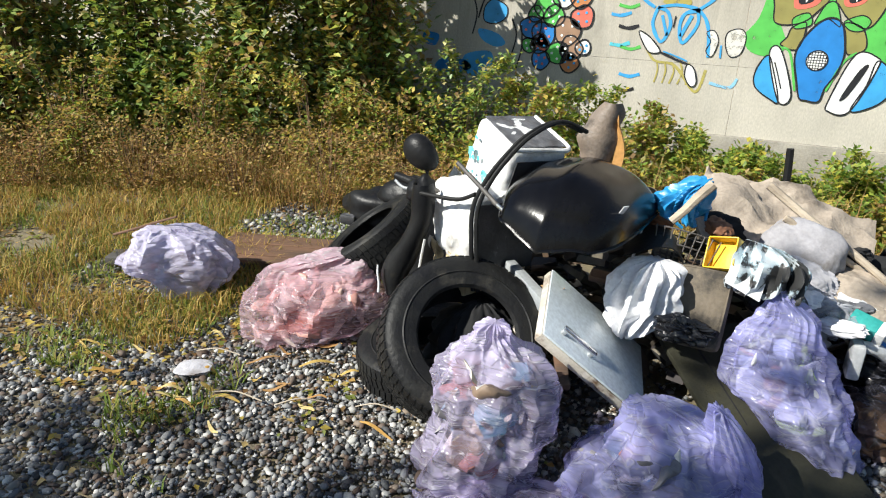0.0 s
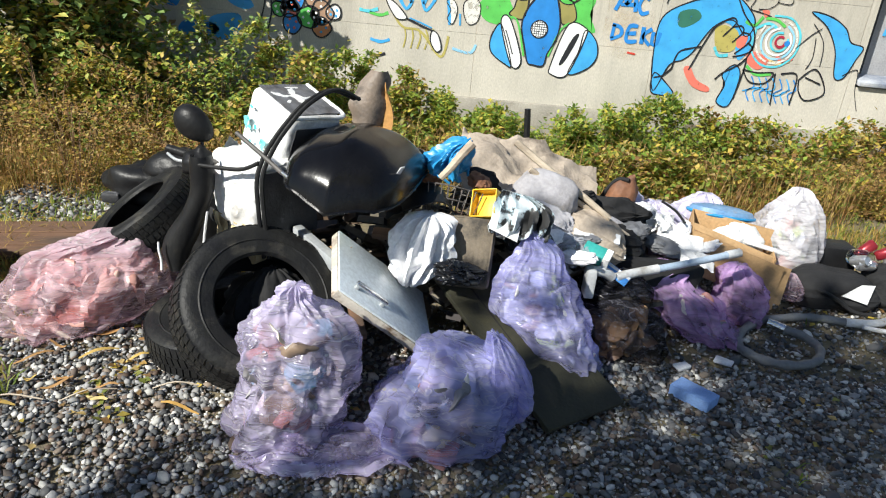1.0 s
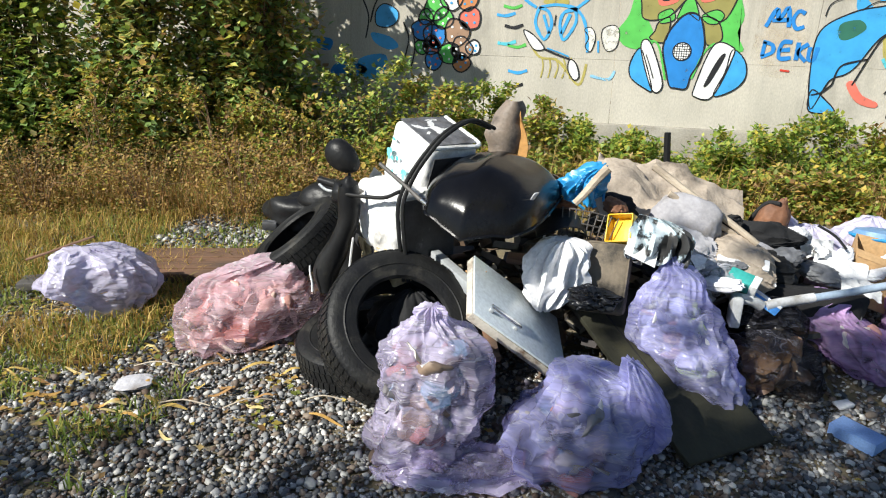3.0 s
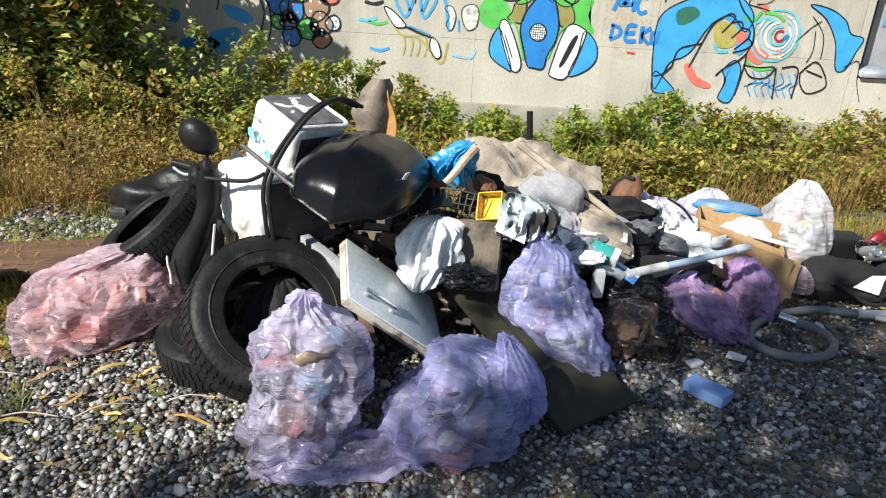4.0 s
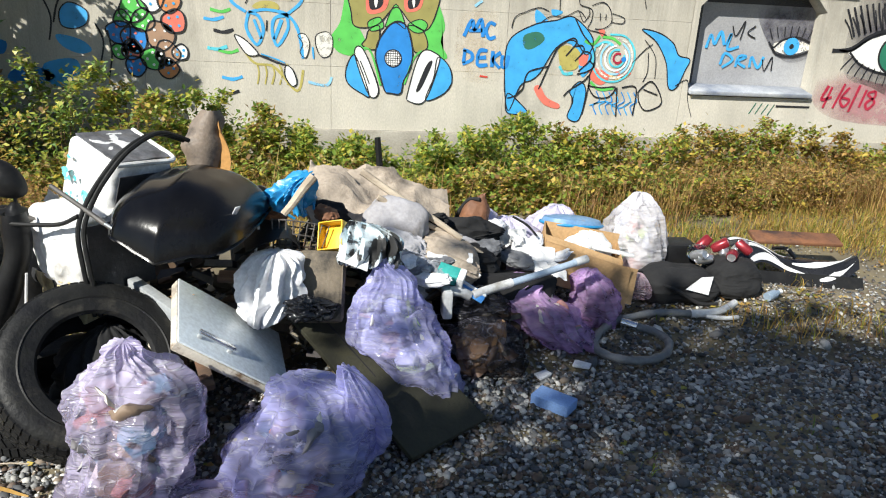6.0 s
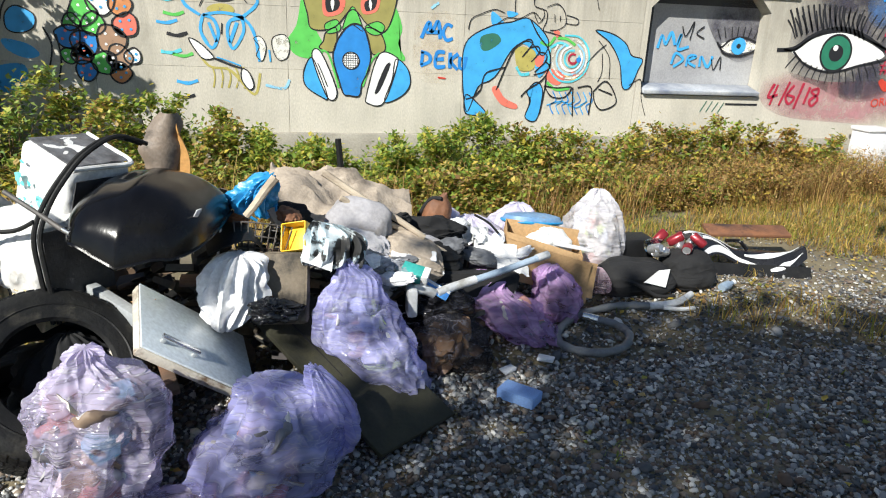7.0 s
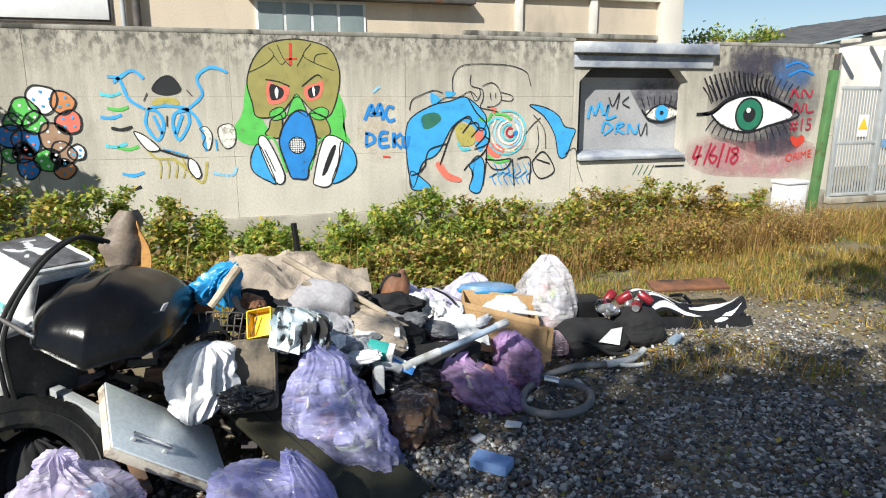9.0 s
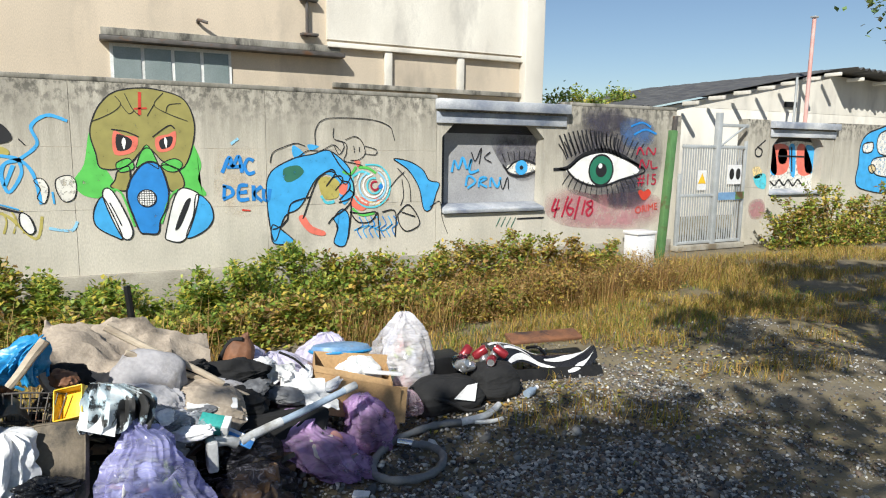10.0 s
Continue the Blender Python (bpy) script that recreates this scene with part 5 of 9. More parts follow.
fill(big_eye, "g_white", [(5.32, 1.53), (5.61, 1.68), (5.96, 1.75), (6.28, 1.69), (6.67, 1.5), (6.3, 1.38), (5.93, 1.29), (5.58, 1.37)], 2, "fill")
stroke(big_eye, "ink", [(5.21, 1.53), (5.37, 1.53), (5.61, 1.69), (5.96, 1.77), (6.3, 1.7), (6.78, 1.5), (6.3, 1.36), (5.94, 1.28), (5.57, 1.35), (5.35, 1.51)], 0.03, 4, False, "outline")
fill(big_eye, "g_iris", disc(5.95, 1.51, 0.215, 18, 1.0), 5)
stroke(big_eye, "ink", disc(5.95, 1.51, 0.215, 18), 0.03, 6, True)
fill(big_eye, "ink", disc(5.95, 1.51, 0.10, 12), 7)
fill(big_eye, "g_white", disc(5.95 - 0.02, 1.51 + 0.06, 0.035, 8), 8)
stroke(big_eye, "ink", [(5.34, 1.66), (5.27, 1.78), (5.19, 1.87)], 0.018, 4, False, "outline")
stroke(big_eye, "ink", [(5.42, 1.69), (5.35, 1.81), (5.28, 1.9)], 0.018, 4, False, "outline")
stroke(big_eye, "ink", [(5.49, 1.71), (5.43, 1.84), (5.37, 1.93)], 0.018, 4, False, "outline")
stroke(big_eye, "ink", [(5.56, 1.74), (5.51, 1.86), (5.46, 1.96)], 0.018, 4, False, "outline")
stroke(big_eye, "ink", [(5.63, 1.76), (5.59, 1.89), (5.55, 1.99)], 0.018, 4, False, "outline")
stroke(big_eye, "ink", [(5.71, 1.78), (5.67, 1.9), (5.64, 2.01)], 0.018, 4, False, "outline")
stroke(big_eye, "ink", [(5.78, 1.79), (5.76, 1.92), (5.73, 2.03)], 0.018, 4, False, "outline")
stroke(big_eye, "ink", [(5.86, 1.8), (5.84, 1.93), (5.83, 2.05)], 0.018, 4, False, "outline")
stroke(big_eye, "ink", [(5.94, 1.81), (5.93, 1.93), (5.92, 2.06)], 0.018, 4, False, "outline")
stroke(big_eye, "ink", [(6.01, 1.8), (6.02, 1.93), (6.02, 2.05)], 0.018, 4, False, "outline")
stroke(big_eye, "ink", [(6.09, 1.8), (6.1, 1.93), (6.12, 2.04)], 0.018, 4, False, "outline")
stroke(big_eye, "ink", [(6.17, 1.78), (6.19, 1.91), (6.22, 2.03)], 0.018, 4, False, "outline")
stroke(big_eye, "ink", [(6.25, 1.77), (6.28, 1.9), (6.32, 2.01)], 0.018, 4, False, "outline")
stroke(big_eye, "ink", [(6.33, 1.75), (6.37, 1.88), (6.42, 1.98)], 0.018, 4, False, "outline")
stroke(big_eye, "ink", [(6.41, 1.72), (6.47, 1.85), (6.52, 1.95)], 0.018, 4, False, "outline")
stroke(big_eye, "ink", [(6.5, 1.69), (6.56, 1.83), (6.62, 1.92)], 0.018, 4, False, "outline")
stroke(big_eye, "ink", [(6.58, 1.67), (6.65, 1.8), (6.73, 1.89)], 0.018, 4, False, "outline")
stroke(big_eye, "ink", [(5.4, 1.46), (5.33, 1.38), (5.28, 1.31)], 0.015, 4, False, "outline")
stroke(big_eye, "ink", [(5.48, 1.43), (5.42, 1.35), (5.38, 1.27)], 0.015, 4, False, "outline")
stroke(big_eye, "ink", [(5.56, 1.39), (5.51, 1.31), (5.48, 1.24)], 0.015, 4, False, "outline")
stroke(big_eye, "ink", [(5.65, 1.36), (5.61, 1.28), (5.58, 1.2)], 0.015, 4, False, "outline")
stroke(big_eye, "ink", [(5.73, 1.34), (5.7, 1.26), (5.68, 1.18)], 0.015, 4, False, "outline")
stroke(big_eye, "ink", [(5.81, 1.32), (5.79, 1.24), (5.78, 1.16)], 0.015, 4, False, "outline")
stroke(big_eye, "ink", [(5.89, 1.3), (5.89, 1.22), (5.88, 1.14)], 0.015, 4, False, "outline")
stroke(big_eye, "ink", [(5.98, 1.3), (5.98, 1.22), (5.99, 1.14)], 0.015, 4, False, "outline")
stroke(big_eye, "ink", [(6.06, 1.3), (6.08, 1.22), (6.09, 1.14)], 0.015, 4, False, "outline")
stroke(big_eye, "ink", [(6.14, 1.31), (6.17, 1.23), (6.19, 1.15)], 0.015, 4, False, "outline")
stroke(big_eye, "ink", [(6.23, 1.33), (6.27, 1.25), (6.3, 1.17)], 0.015, 4, False, "outline")
stroke(big_eye, "ink", [(6.31, 1.36), (6.36, 1.27), (6.4, 1.19)], 0.015, 4, False, "outline")
stroke(big_eye, "ink", [(6.39, 1.39), (6.46, 1.3), (6.5, 1.22)], 0.015, 4, False, "outline")
stroke(big_eye, "ink", [(6.48, 1.42), (6.56, 1.34), (6.61, 1.25)], 0.015, 4, False, "outline")
stroke(big_eye, "ink", [(6.56, 1.46), (6.65, 1.38), (6.72, 1.29)], 0.015, 4, False, "outline")
for pts in ([(5.18, 1.12), (5.12, 0.96), (5.25, 0.99)], [(5.23, 1.11), (5.16, 0.86)], [(5.39, 1.15), (5.29, 0.86)], [(5.46, 1.11), (5.37, 0.97), (5.43, 0.88), (5.49, 0.96), (5.38, 0.99)], [(5.59, 1.14), (5.51, 0.82)], [(5.69, 1.09), (5.64, 0.88)], [(5.81, 1.08), (5.72, 1.04), (5.83, 0.95), (5.76, 0.86), (5.72, 0.93), (5.82, 1.01), (5.81, 1.08)]):
    stroke(big_eye, "g_crimson", pts, 0.034, 6, False, "letter_stroke")
lettering(big_eye, "ORIME", 6.63, 0.86, 0.15, "g_red", -8)
fill(big_eye, "g_blue_haze", [(6.3, 2.25), (6.85, 2.2), (6.9, 1.9), (6.5, 1.82), (6.3, 1.95)], 1)
fill(big_eye, "g_violet_haze", [(5.6, 2.38), (6.3, 2.38), (6.4, 2.05), (5.7, 2.0)], 0.4)
fill(big_eye, "g_violet_haze", [(6.15, 1.3), (6.75, 1.34), (6.8, 1.0), (6.3, 0.92), (6.1, 1.05)], 0.7)
for k in range(15):
    q = k / 14
    x = 5.30 + 0.95 * q
    stroke(big_eye, "ink", [(x + 0.06, 1.62 + 0.16 * math.sin(q * 2.4 + 0.4)), (x - 0.02, 1.78 + 0.16 * math.sin(q * 2.4 + 0.4)), (x - 0.10 + 0.1 * q, 1.95 + 0.12 * math.sin(q * 2.8 + 0.3))], 0.028, 4, False, "lash")
stroke(big_eye, "ink", [(5.12, 1.52), (5.36, 1.55), (5.61, 1.72), (5.96, 1.80), (6.3, 1.73), (6.72, 1.54)], 0.05, 4, False, "outline")
lettering(big_eye, "#15", 6.64, 1.29, 0.24, "g_crimson")
fill(big_eye, "g_red", [(6.79, 1.06), (6.67, 1.17), (6.71, 1.22), (6.78, 1.19), (6.86, 1.23), (6.92, 1.16)], 5, "fill")
stroke(big_eye, "g_crimson", [(6.6, 1.73), (6.65, 1.84), (6.74, 1.73)], 0.03, 6, False, "outline")
stroke(big_eye, "g_crimson", [(6.79, 1.73), (6.81, 1.84), (6.93, 1.74), (6.96, 1.84)], 0.03, 6, False, "outline")
stroke(big_eye, "g_crimson", [(6.67, 1.54), (6.7, 1.66), (6.8, 1.54), (6.84, 1.66)], 0.03, 6, False, "outline")
stroke(big_eye, "g_crimson", [(6.88, 1.65), (6.91, 1.54), (7.02, 1.55)], 0.03, 6, False, "outline")
stroke(big_eye, "g_blue", [(6.52, 2.02), (6.74, 2.1), (6.96, 2.04)], 0.03, 6, False, "outline")
stroke(big_eye, "g_blue", [(6.46, 2.14), (6.67, 2.2), (6.84, 2.14)], 0.03, 6, False, "outline")
stroke(big_eye, "ink", [(4.55, 0.86), (4.99, 0.86)], 0.028, 3, False, "outline")
stroke(big_eye, "g_darkgreen", [(4.22, 0.76), (4.29, 0.89)], 0.012, 3, False, "outline")
stroke(big_eye, "g_darkgreen", [(4.3, 0.76), (4.37, 0.89)], 0.012, 3, False, "outline")
stroke(big_eye, "g_darkgreen", [(4.38, 0.76), (4.45, 0.88)], 0.012, 3, False, "outline")
stroke(big_eye, "g_darkgreen", [(4.46, 0.75), (4.53, 0.88)], 0.012, 3, False, "outline")
small_eye = thing("graffiti", (0, WY, 0), "small painted blue eye with scrawled letters inside the niche", "graffiti", "wall paintings")
small_eye.location.y = WY + 0.203
fill(small_eye, "g_violet_haze", [(4.25, 2.0), (5.05, 2.02), (5.1, 1.55), (4.75, 1.35), (4.4, 1.6)], 0)
fill(small_eye, "g_wash", [(4.47, 1.54), (4.61, 1.6), (4.79, 1.62), (4.99, 1.54), (4.8, 1.46), (4.6, 1.46)], 1)
stroke(small_eye, "ink", [(4.43, 1.58), (4.5, 1.52), (4.61, 1.61), (4.81, 1.64), (5.03, 1.54), (4.8, 1.43), (4.57, 1.44), (4.48, 1.52)], 0.028, 3)
fill(small_eye, "g_sky", disc(4.73, 1.54, 0.10, 12), 4)
fill(small_eye, "ink", disc(4.73, 1.54, 0.03, 8), 5)
stroke(small_eye, "ink", [(4.47, 1.61), (4.41, 1.73)], 0.016, 3)
stroke(small_eye, "ink", [(4.54, 1.63), (4.5, 1.75)], 0.016, 3)
stroke(small_eye, "ink", [(4.62, 1.64), (4.6, 1.76)], 0.016, 3)
stroke(small_eye, "ink", [(4.69, 1.64), (4.69, 1.77)], 0.016, 3)
stroke(small_eye, "ink", [(4.77, 1.64), (4.78, 1.77)], 0.016, 3)
stroke(small_eye, "ink", [(4.84, 1.64), (4.87, 1.76)], 0.016, 3)
stroke(small_eye, "ink", [(4.92, 1.63), (4.97, 1.75)], 0.016, 3)
stroke(small_eye, "ink", [(4.99, 1.62), (5.06, 1.74)], 0.016, 3)
stroke(small_eye, "g_sky", [(3.65, 1.48), (3.69, 1.63), (3.75, 1.53), (3.81, 1.67), (3.87, 1.52)], 0.035, 3)
stroke(small_eye, "g_sky", [(3.89, 1.52), (3.94, 1.65), (3.92, 1.48), (4.06, 1.51)], 0.035, 3)
stroke(small_eye, "g_sky", [(3.86, 1.3), (3.9, 1.43), (4.01, 1.36), (3.89, 1.27)], 0.035, 3)
stroke(small_eye, "g_sky", [(4.06, 1.28), (4.08, 1.4), (4.18, 1.4), (4.08, 1.34), (4.19, 1.28)], 0.035, 3)
stroke(small_eye, "g_sky", [(4.24, 1.28), (4.25, 1.4), (4.35, 1.28), (4.4, 1.41)], 0.035, 3)
stroke(small_eye, "ink", [(3.94, 1.74), (4.0, 1.63), (4.09, 1.8), (4.06, 1.59)], 0.016, 3)
stroke(small_eye, "ink", [(4.23, 1.75), (4.14, 1.67), (4.25, 1.61)], 0.016, 3)
stroke(small_eye, "ink", [(4.39, 1.38), (4.44, 1.25), (4.51, 1.41), (4.53, 1.25)], 0.016, 3)
niche_art = thing("graffiti", (0, 9.55 + 0.203, 0), "orange and blue block letters in the far niche", "graffiti", "wall paintings")
fill(niche_art, "g_wash", [(11.48, 1.91), (13.05, 1.93), (13.19, 0.94), (11.59, 0.97)], 1)
fill(niche_art, "g_coral", [(11.52, 1.91), (12.03, 1.92), (12.06, 1.43), (11.61, 1.39)], 2)
fill(niche_art, "g_sky", [(11.48, 1.89), (11.62, 1.91), (11.75, 1.39), (11.54, 1.42)], 2)
fill(niche_art, "g_orange", [(11.76, 1.85), (12.0, 1.85), (12.0, 1.6), (11.79, 1.6)], 2)
fill(niche_art, "g_sky", [(12.06, 1.92), (12.24, 1.92), (12.31, 1.34), (12.17, 1.39)], 2)
fill(niche_art, "g_coral", [(12.31, 1.92), (12.56, 1.93), (12.85, 1.42), (12.42, 1.37)], 2)
fill(niche_art, "g_sky", [(12.56, 1.93), (12.86, 1.88), (12.88, 1.42), (12.62, 1.44)], 2)
fill(niche_art, "g_sky", [(11.56, 1.01), (12.5, 1.04), (13.06, 0.95), (12.34, 0.89)], 2)
stroke(niche_art, "ink", [(11.74, 1.73), (12.55, 1.72)], 0.04, 5)
stroke(niche_art, "ink", [(12.13, 1.92), (12.2, 1.41)], 0.04, 5)
stroke(niche_art, "ink", [(11.56, 1.23), (11.71, 1.14), (11.83, 1.25), (11.99, 1.14), (12.11, 1.25), (12.27, 1.13), (12.4, 1.25), (12.56, 1.13)], 0.04, 5)
stroke(niche_art, "ink", [(12.89, 1.93), (13.02, 1.78), (12.89, 1.62), (13.06, 1.48), (12.93, 1.32)], 0.04, 5)
van_art = thing("graffiti", (0, 9.55, 0), "blue painted van front on the far wall", "graffiti", "wall paintings")
fill(van_art, "g_sky", [(14.12, 2.09), (14.58, 2.32), (15.72, 2.43), (15.99, 1.04), (14.19, 1.06), (14.06, 1.61)], 1)
stroke(van_art, "ink", [(14.12, 2.09), (14.58, 2.32), (15.72, 2.43), (15.99, 1.04), (14.19, 1.06), (14.06, 1.61)], 0.03, 3, True)
fill(van_art, "g_wash", [(14.74, 2.25), (15.74, 2.35), (15.83, 1.84), (14.78, 1.8)], 2)
stroke(van_art, "ink", [(14.74, 2.25), (15.74, 2.35), (15.83, 1.84), (14.78, 1.8)], 0.03, 4, True)
fill(van_art, "g_wash", [(14.59, 1.7), (15.86, 1.71), (15.93, 1.33), (14.75, 1.34)], 2)
stroke(van_art, "ink", [(14.59, 1.7), (15.86, 1.71), (15.93, 1.33), (14.75, 1.34)], 0.03, 4, True)
fill(van_art, "g_yellow", [(14.41, 1.51), (14.57, 1.57), (14.69, 1.46), (14.54, 1.38)], 3)
stroke(van_art, "ink", [(14.41, 1.51), (14.57, 1.57), (14.69, 1.46), (14.54, 1.38)], 0.03, 5, True)
fill(van_art, "g_wash", [(14.17, 2.0), (14.49, 2.04), (14.48, 1.85), (14.2, 1.83)], 2)
stroke(van_art, "ink", [(14.17, 2.0), (14.49, 2.04), (14.48, 1.85), (14.2, 1.83)], 0.03, 4, True)
pillar_art = thing("graffiti", (0, 9.55, 0), "small coloured scribbles on the gate pillar", "graffiti", "wall paintings")
fill(pillar_art, "g_yellow", [(10.78, 1.49), (10.97, 1.52), (11.07, 1.36), (10.87, 1.29)], 1)
fill(pillar_art, "g_cyan", [(10.83, 1.33), (11.15, 1.38), (11.18, 1.1), (10.94, 1.14)], 1)
fill(pillar_art, "g_pink_haze", [(10.76, 0.83), (11.13, 0.88), (11.25, 0.54), (10.84, 0.52)], 1)
stroke(pillar_art, "ink", [(10.86, 1.9), (11.0, 1.84), (10.98, 1.73), (10.85, 1.73), (10.82, 1.84), (10.96, 1.95), (11.08, 2.03)], 0.03, 3)

# ---- heap: rubbish bags ----


def lump(w, d, h, seed, sub=5, boxy=2.5, wr=0.05, lumps=0.10, tip=None, tip_len=0.2, flat=True):
    """A sagging, wrinkled sack shape standing on z = 0; tip: where its neck points."""
    bm = bmesh.new()
    bmesh.ops.create_icosphere(bm, subdivisions=sub, radius=1)
    k = Vector(tip or (0.1, 0, 1)).normalized()
    a1 = k.orthogonal().normalized()
    a2 = k.cross(a1)
    off = Vector((seed * 3.7, seed * 1.3, seed * 2.1))
    for v in bm.verts:
        n = v.co.normalized()
        s = (abs(n.x) ** boxy + abs(n.y) ** boxy + abs(n.z) ** boxy) ** (-1 / boxy)
        ang = math.acos(max(-1, min(1, n.dot(k))))
        b = math.atan2(n.dot(a2), n.dot(a1))
        r = 1 + lumps * 1.5 * noise.noise(n * 1.5 + off) + lumps * 0.5 * noise.noise(n * 3.0 + off) + lumps * 0.06 * noise.noise(n * 8 + off)
        fold = 1 - abs(noise.noise(Vector((math.cos(b) * 3.2, math.sin(b) * 3.2, ang * 1.1)) + off)) * 2
        fold2 = 1 - abs(noise.noise(n * 6.5 + off)) * 2
        fold3 = 1 - abs(noise.noise(Vector((math.cos(b) * 8, math.sin(b) * 8, ang * 2.4)) + off)) * 2
        near = math.exp(-ang * 1.1)
        r += wr * (max(0, fold) ** 3 * (0.7 + near) + 0.25 * max(0, fold2) ** 4 + 0.4 * near * max(0, fold3) ** 3)
        p = n * s * r
        if ang < 0.6:
            q = (0.6 - ang) / 0.6
            p += k * q * q * (3 - 2 * q) * tip_len * 1.6 * (1 + 0.5 * noise.noise(n * 9 + off))
            p += (n - k * n.dot(k)) * q * 0.35 * noise.noise(n * 12 - off)
        z = p.z
        sag = 1 + 0.10 * (0.2 - z)
        v.co = Vector((p.x * w / 2 * sag, p.y * d / 2 * sag, (z + 0.92) * h / 1.9))
        if flat and v.co.z < 0.02:
            v.co.z = 0.008 + 0.02 * max(0, 1 + z) * abs(fold2) * 0.3
    return bm


def crumpled(w, d, h, seed, sub=5, deep=0.16, point=0.0):
    """A crushed sheet of film: broad facets between sharp valleys, optionally drawn out to a point below."""
    bm = bmesh.new()
    bmesh.ops.create_icosphere(bm, subdivisions=sub, radius=1)
    off = Vector((seed * 2.3, seed * 0.7, seed * 1.9))
    for v in bm.verts:
        n = v.co.normalized()
        q = n + 0.25 * Vector((noise.noise(n * 1.7 + off), noise.noise(n * 1.7 - off), noise.noise(n * 1.9 + off * 2)))
        r = 0.92 + 0.22 * noise.noise(n * 1.4 + off)
        r += deep * (abs(noise.noise(q * 2.3 + off)) - 0.25) + deep * 0.35 * (abs(noise.noise(q * 4.6 - off)) - 0.25) + deep * 0.06 * abs(noise.noise(q * 10 + off))
        p = n * r
        if point and n.z < 0:
            k = (-n.z) ** 2.5
            p = Vector((p.x * (1 - 0.55 * k), p.y * (1 - 0.55 * k), p.z * (1 + point * k)))
        v.co = Vector((p.x * w / 2, p.y * d / 2, p.z * h / 2 + h / 2))
    return bm


def sack(rows, seed, seg=140, rings=104, round_=2.5, crease=1.0, pull=0.8, neck=0.72):
    """A film sack from a few levels (height, middle x, half width, half depth, middle y), bottom first:
    film drawn over its contents in sharp folds, tension lines, pleats gathered towards the neck."""
    a = [spline([Vector((r[0], r[1], r[2])) for r in rows], 8), spline([Vector((r[3], r[4], 0)) for r in rows], 8)]
    n, top, off = len(a[0]), rows[-1][0], Vector((seed * 3.7, seed * 1.3, seed * 2.1))
    bm, ring = bmesh.new(), []
    for j in range(rings + 1):
        f = j / rings * (n - 1)
        i0 = min(int(f), n - 2)
        p, q = a[0][i0].lerp(a[0][i0 + 1], f - i0), a[1][i0].lerp(a[1][i0 + 1], f - i0)
        z, xm, hw, hd, ym = p.x, p.y, max(0.004, p.z), max(0.004, q.x), q.y
        k = max(0.0, (j / rings - neck) / (1 - neck))
        line = []
        for i in range(seg):
            b = 2 * math.pi * i / seg
            c, d = math.cos(b), math.sin(b)
            e = 2 / round_
            base = Vector((xm + hw * math.copysign(abs(c) ** e, c), ym + hd * math.copysign(abs(d) ** e, d), z))
            far = min(1.0, min(hw, hd) / 0.07)
            w = base + 0.045 * noise.noise_vector(base * 4.5 + off)
            big = 1 - 2.6 * abs(noise.noise(Vector((c * 1.5 + w.x * 2, d * 1.5 + w.y * 2, w.z * 3.2)) + off))
            mid = 1 - 2.6 * abs(noise.noise(Vector((c * 3.1 + w.z * 6 * pull, d * 3.1 - w.z * 5 * pull, w.z * 7 + w.x * 4)) - off))
            fold = 1 - 2.6 * abs(noise.noise(w * 17 + off))
            taut = max(0.0, 1 - 3.5 * abs(noise.noise(Vector((b * 0.9 + w.x * 3, w.z * 34 + b * pull * 2, seed)))))
            out = 0.026 * noise.noise(base * 4.5 + off) + 0.030 * big + 0.017 * mid + 0.008 * fold + 0.0025 * taut - 0.020
            pleat = 0.022 * k * (1 - 2.4 * abs(noise.noise(Vector((c * 3.4, d * 3.4, z * 3)) + off)) + 0.6 * math.sin(b * 13 + 3 * noise.noise(base * 8)))
            side = Vector((c / hw, d / hd, 0)).normalized()
            g = base + side * (out * crease * far + pleat * min(1.0, hw / 0.03)) + Vector((0, 0, 0.010 * crease * far * noise.noise(base * 14 - off)))
            g.z = max(g.z, rows[0][0])
            line.append(bm.verts.new(g))
        ring.append(line)
    for r0, r1 in zip(ring[:-1], ring[1:]):
        for i in range(seg):
            bm.faces.new((r0[i], r0[(i + 1) % seg], r1[(i + 1) % seg], r1[i]))
    bm.faces.new(ring[0][::-1])
    bm.faces.new(ring[-1])
    return bm


def slumped(w, d, h, tip, tip_len):
    """Levels of a plain slumped sack whose neck leans towards tip."""
    k = Vector(tip).normalized()
    out = []
    for q, r in ((0.0, 0.74), (0.06, 0.92), (0.22, 1.0), (0.42, 0.98), (0.62, 0.86), (0.78, 0.66), (0.90, 0.40), (0.97, 0.20), (1.0, 0.08)):
        g = max(0.0, q - 0.35) ** 1.5
        out.append((h * q, k.x * w * 0.35 * g, w / 2 * r, d / 2 * r, k.y * d * 0.35 * g))
    return out


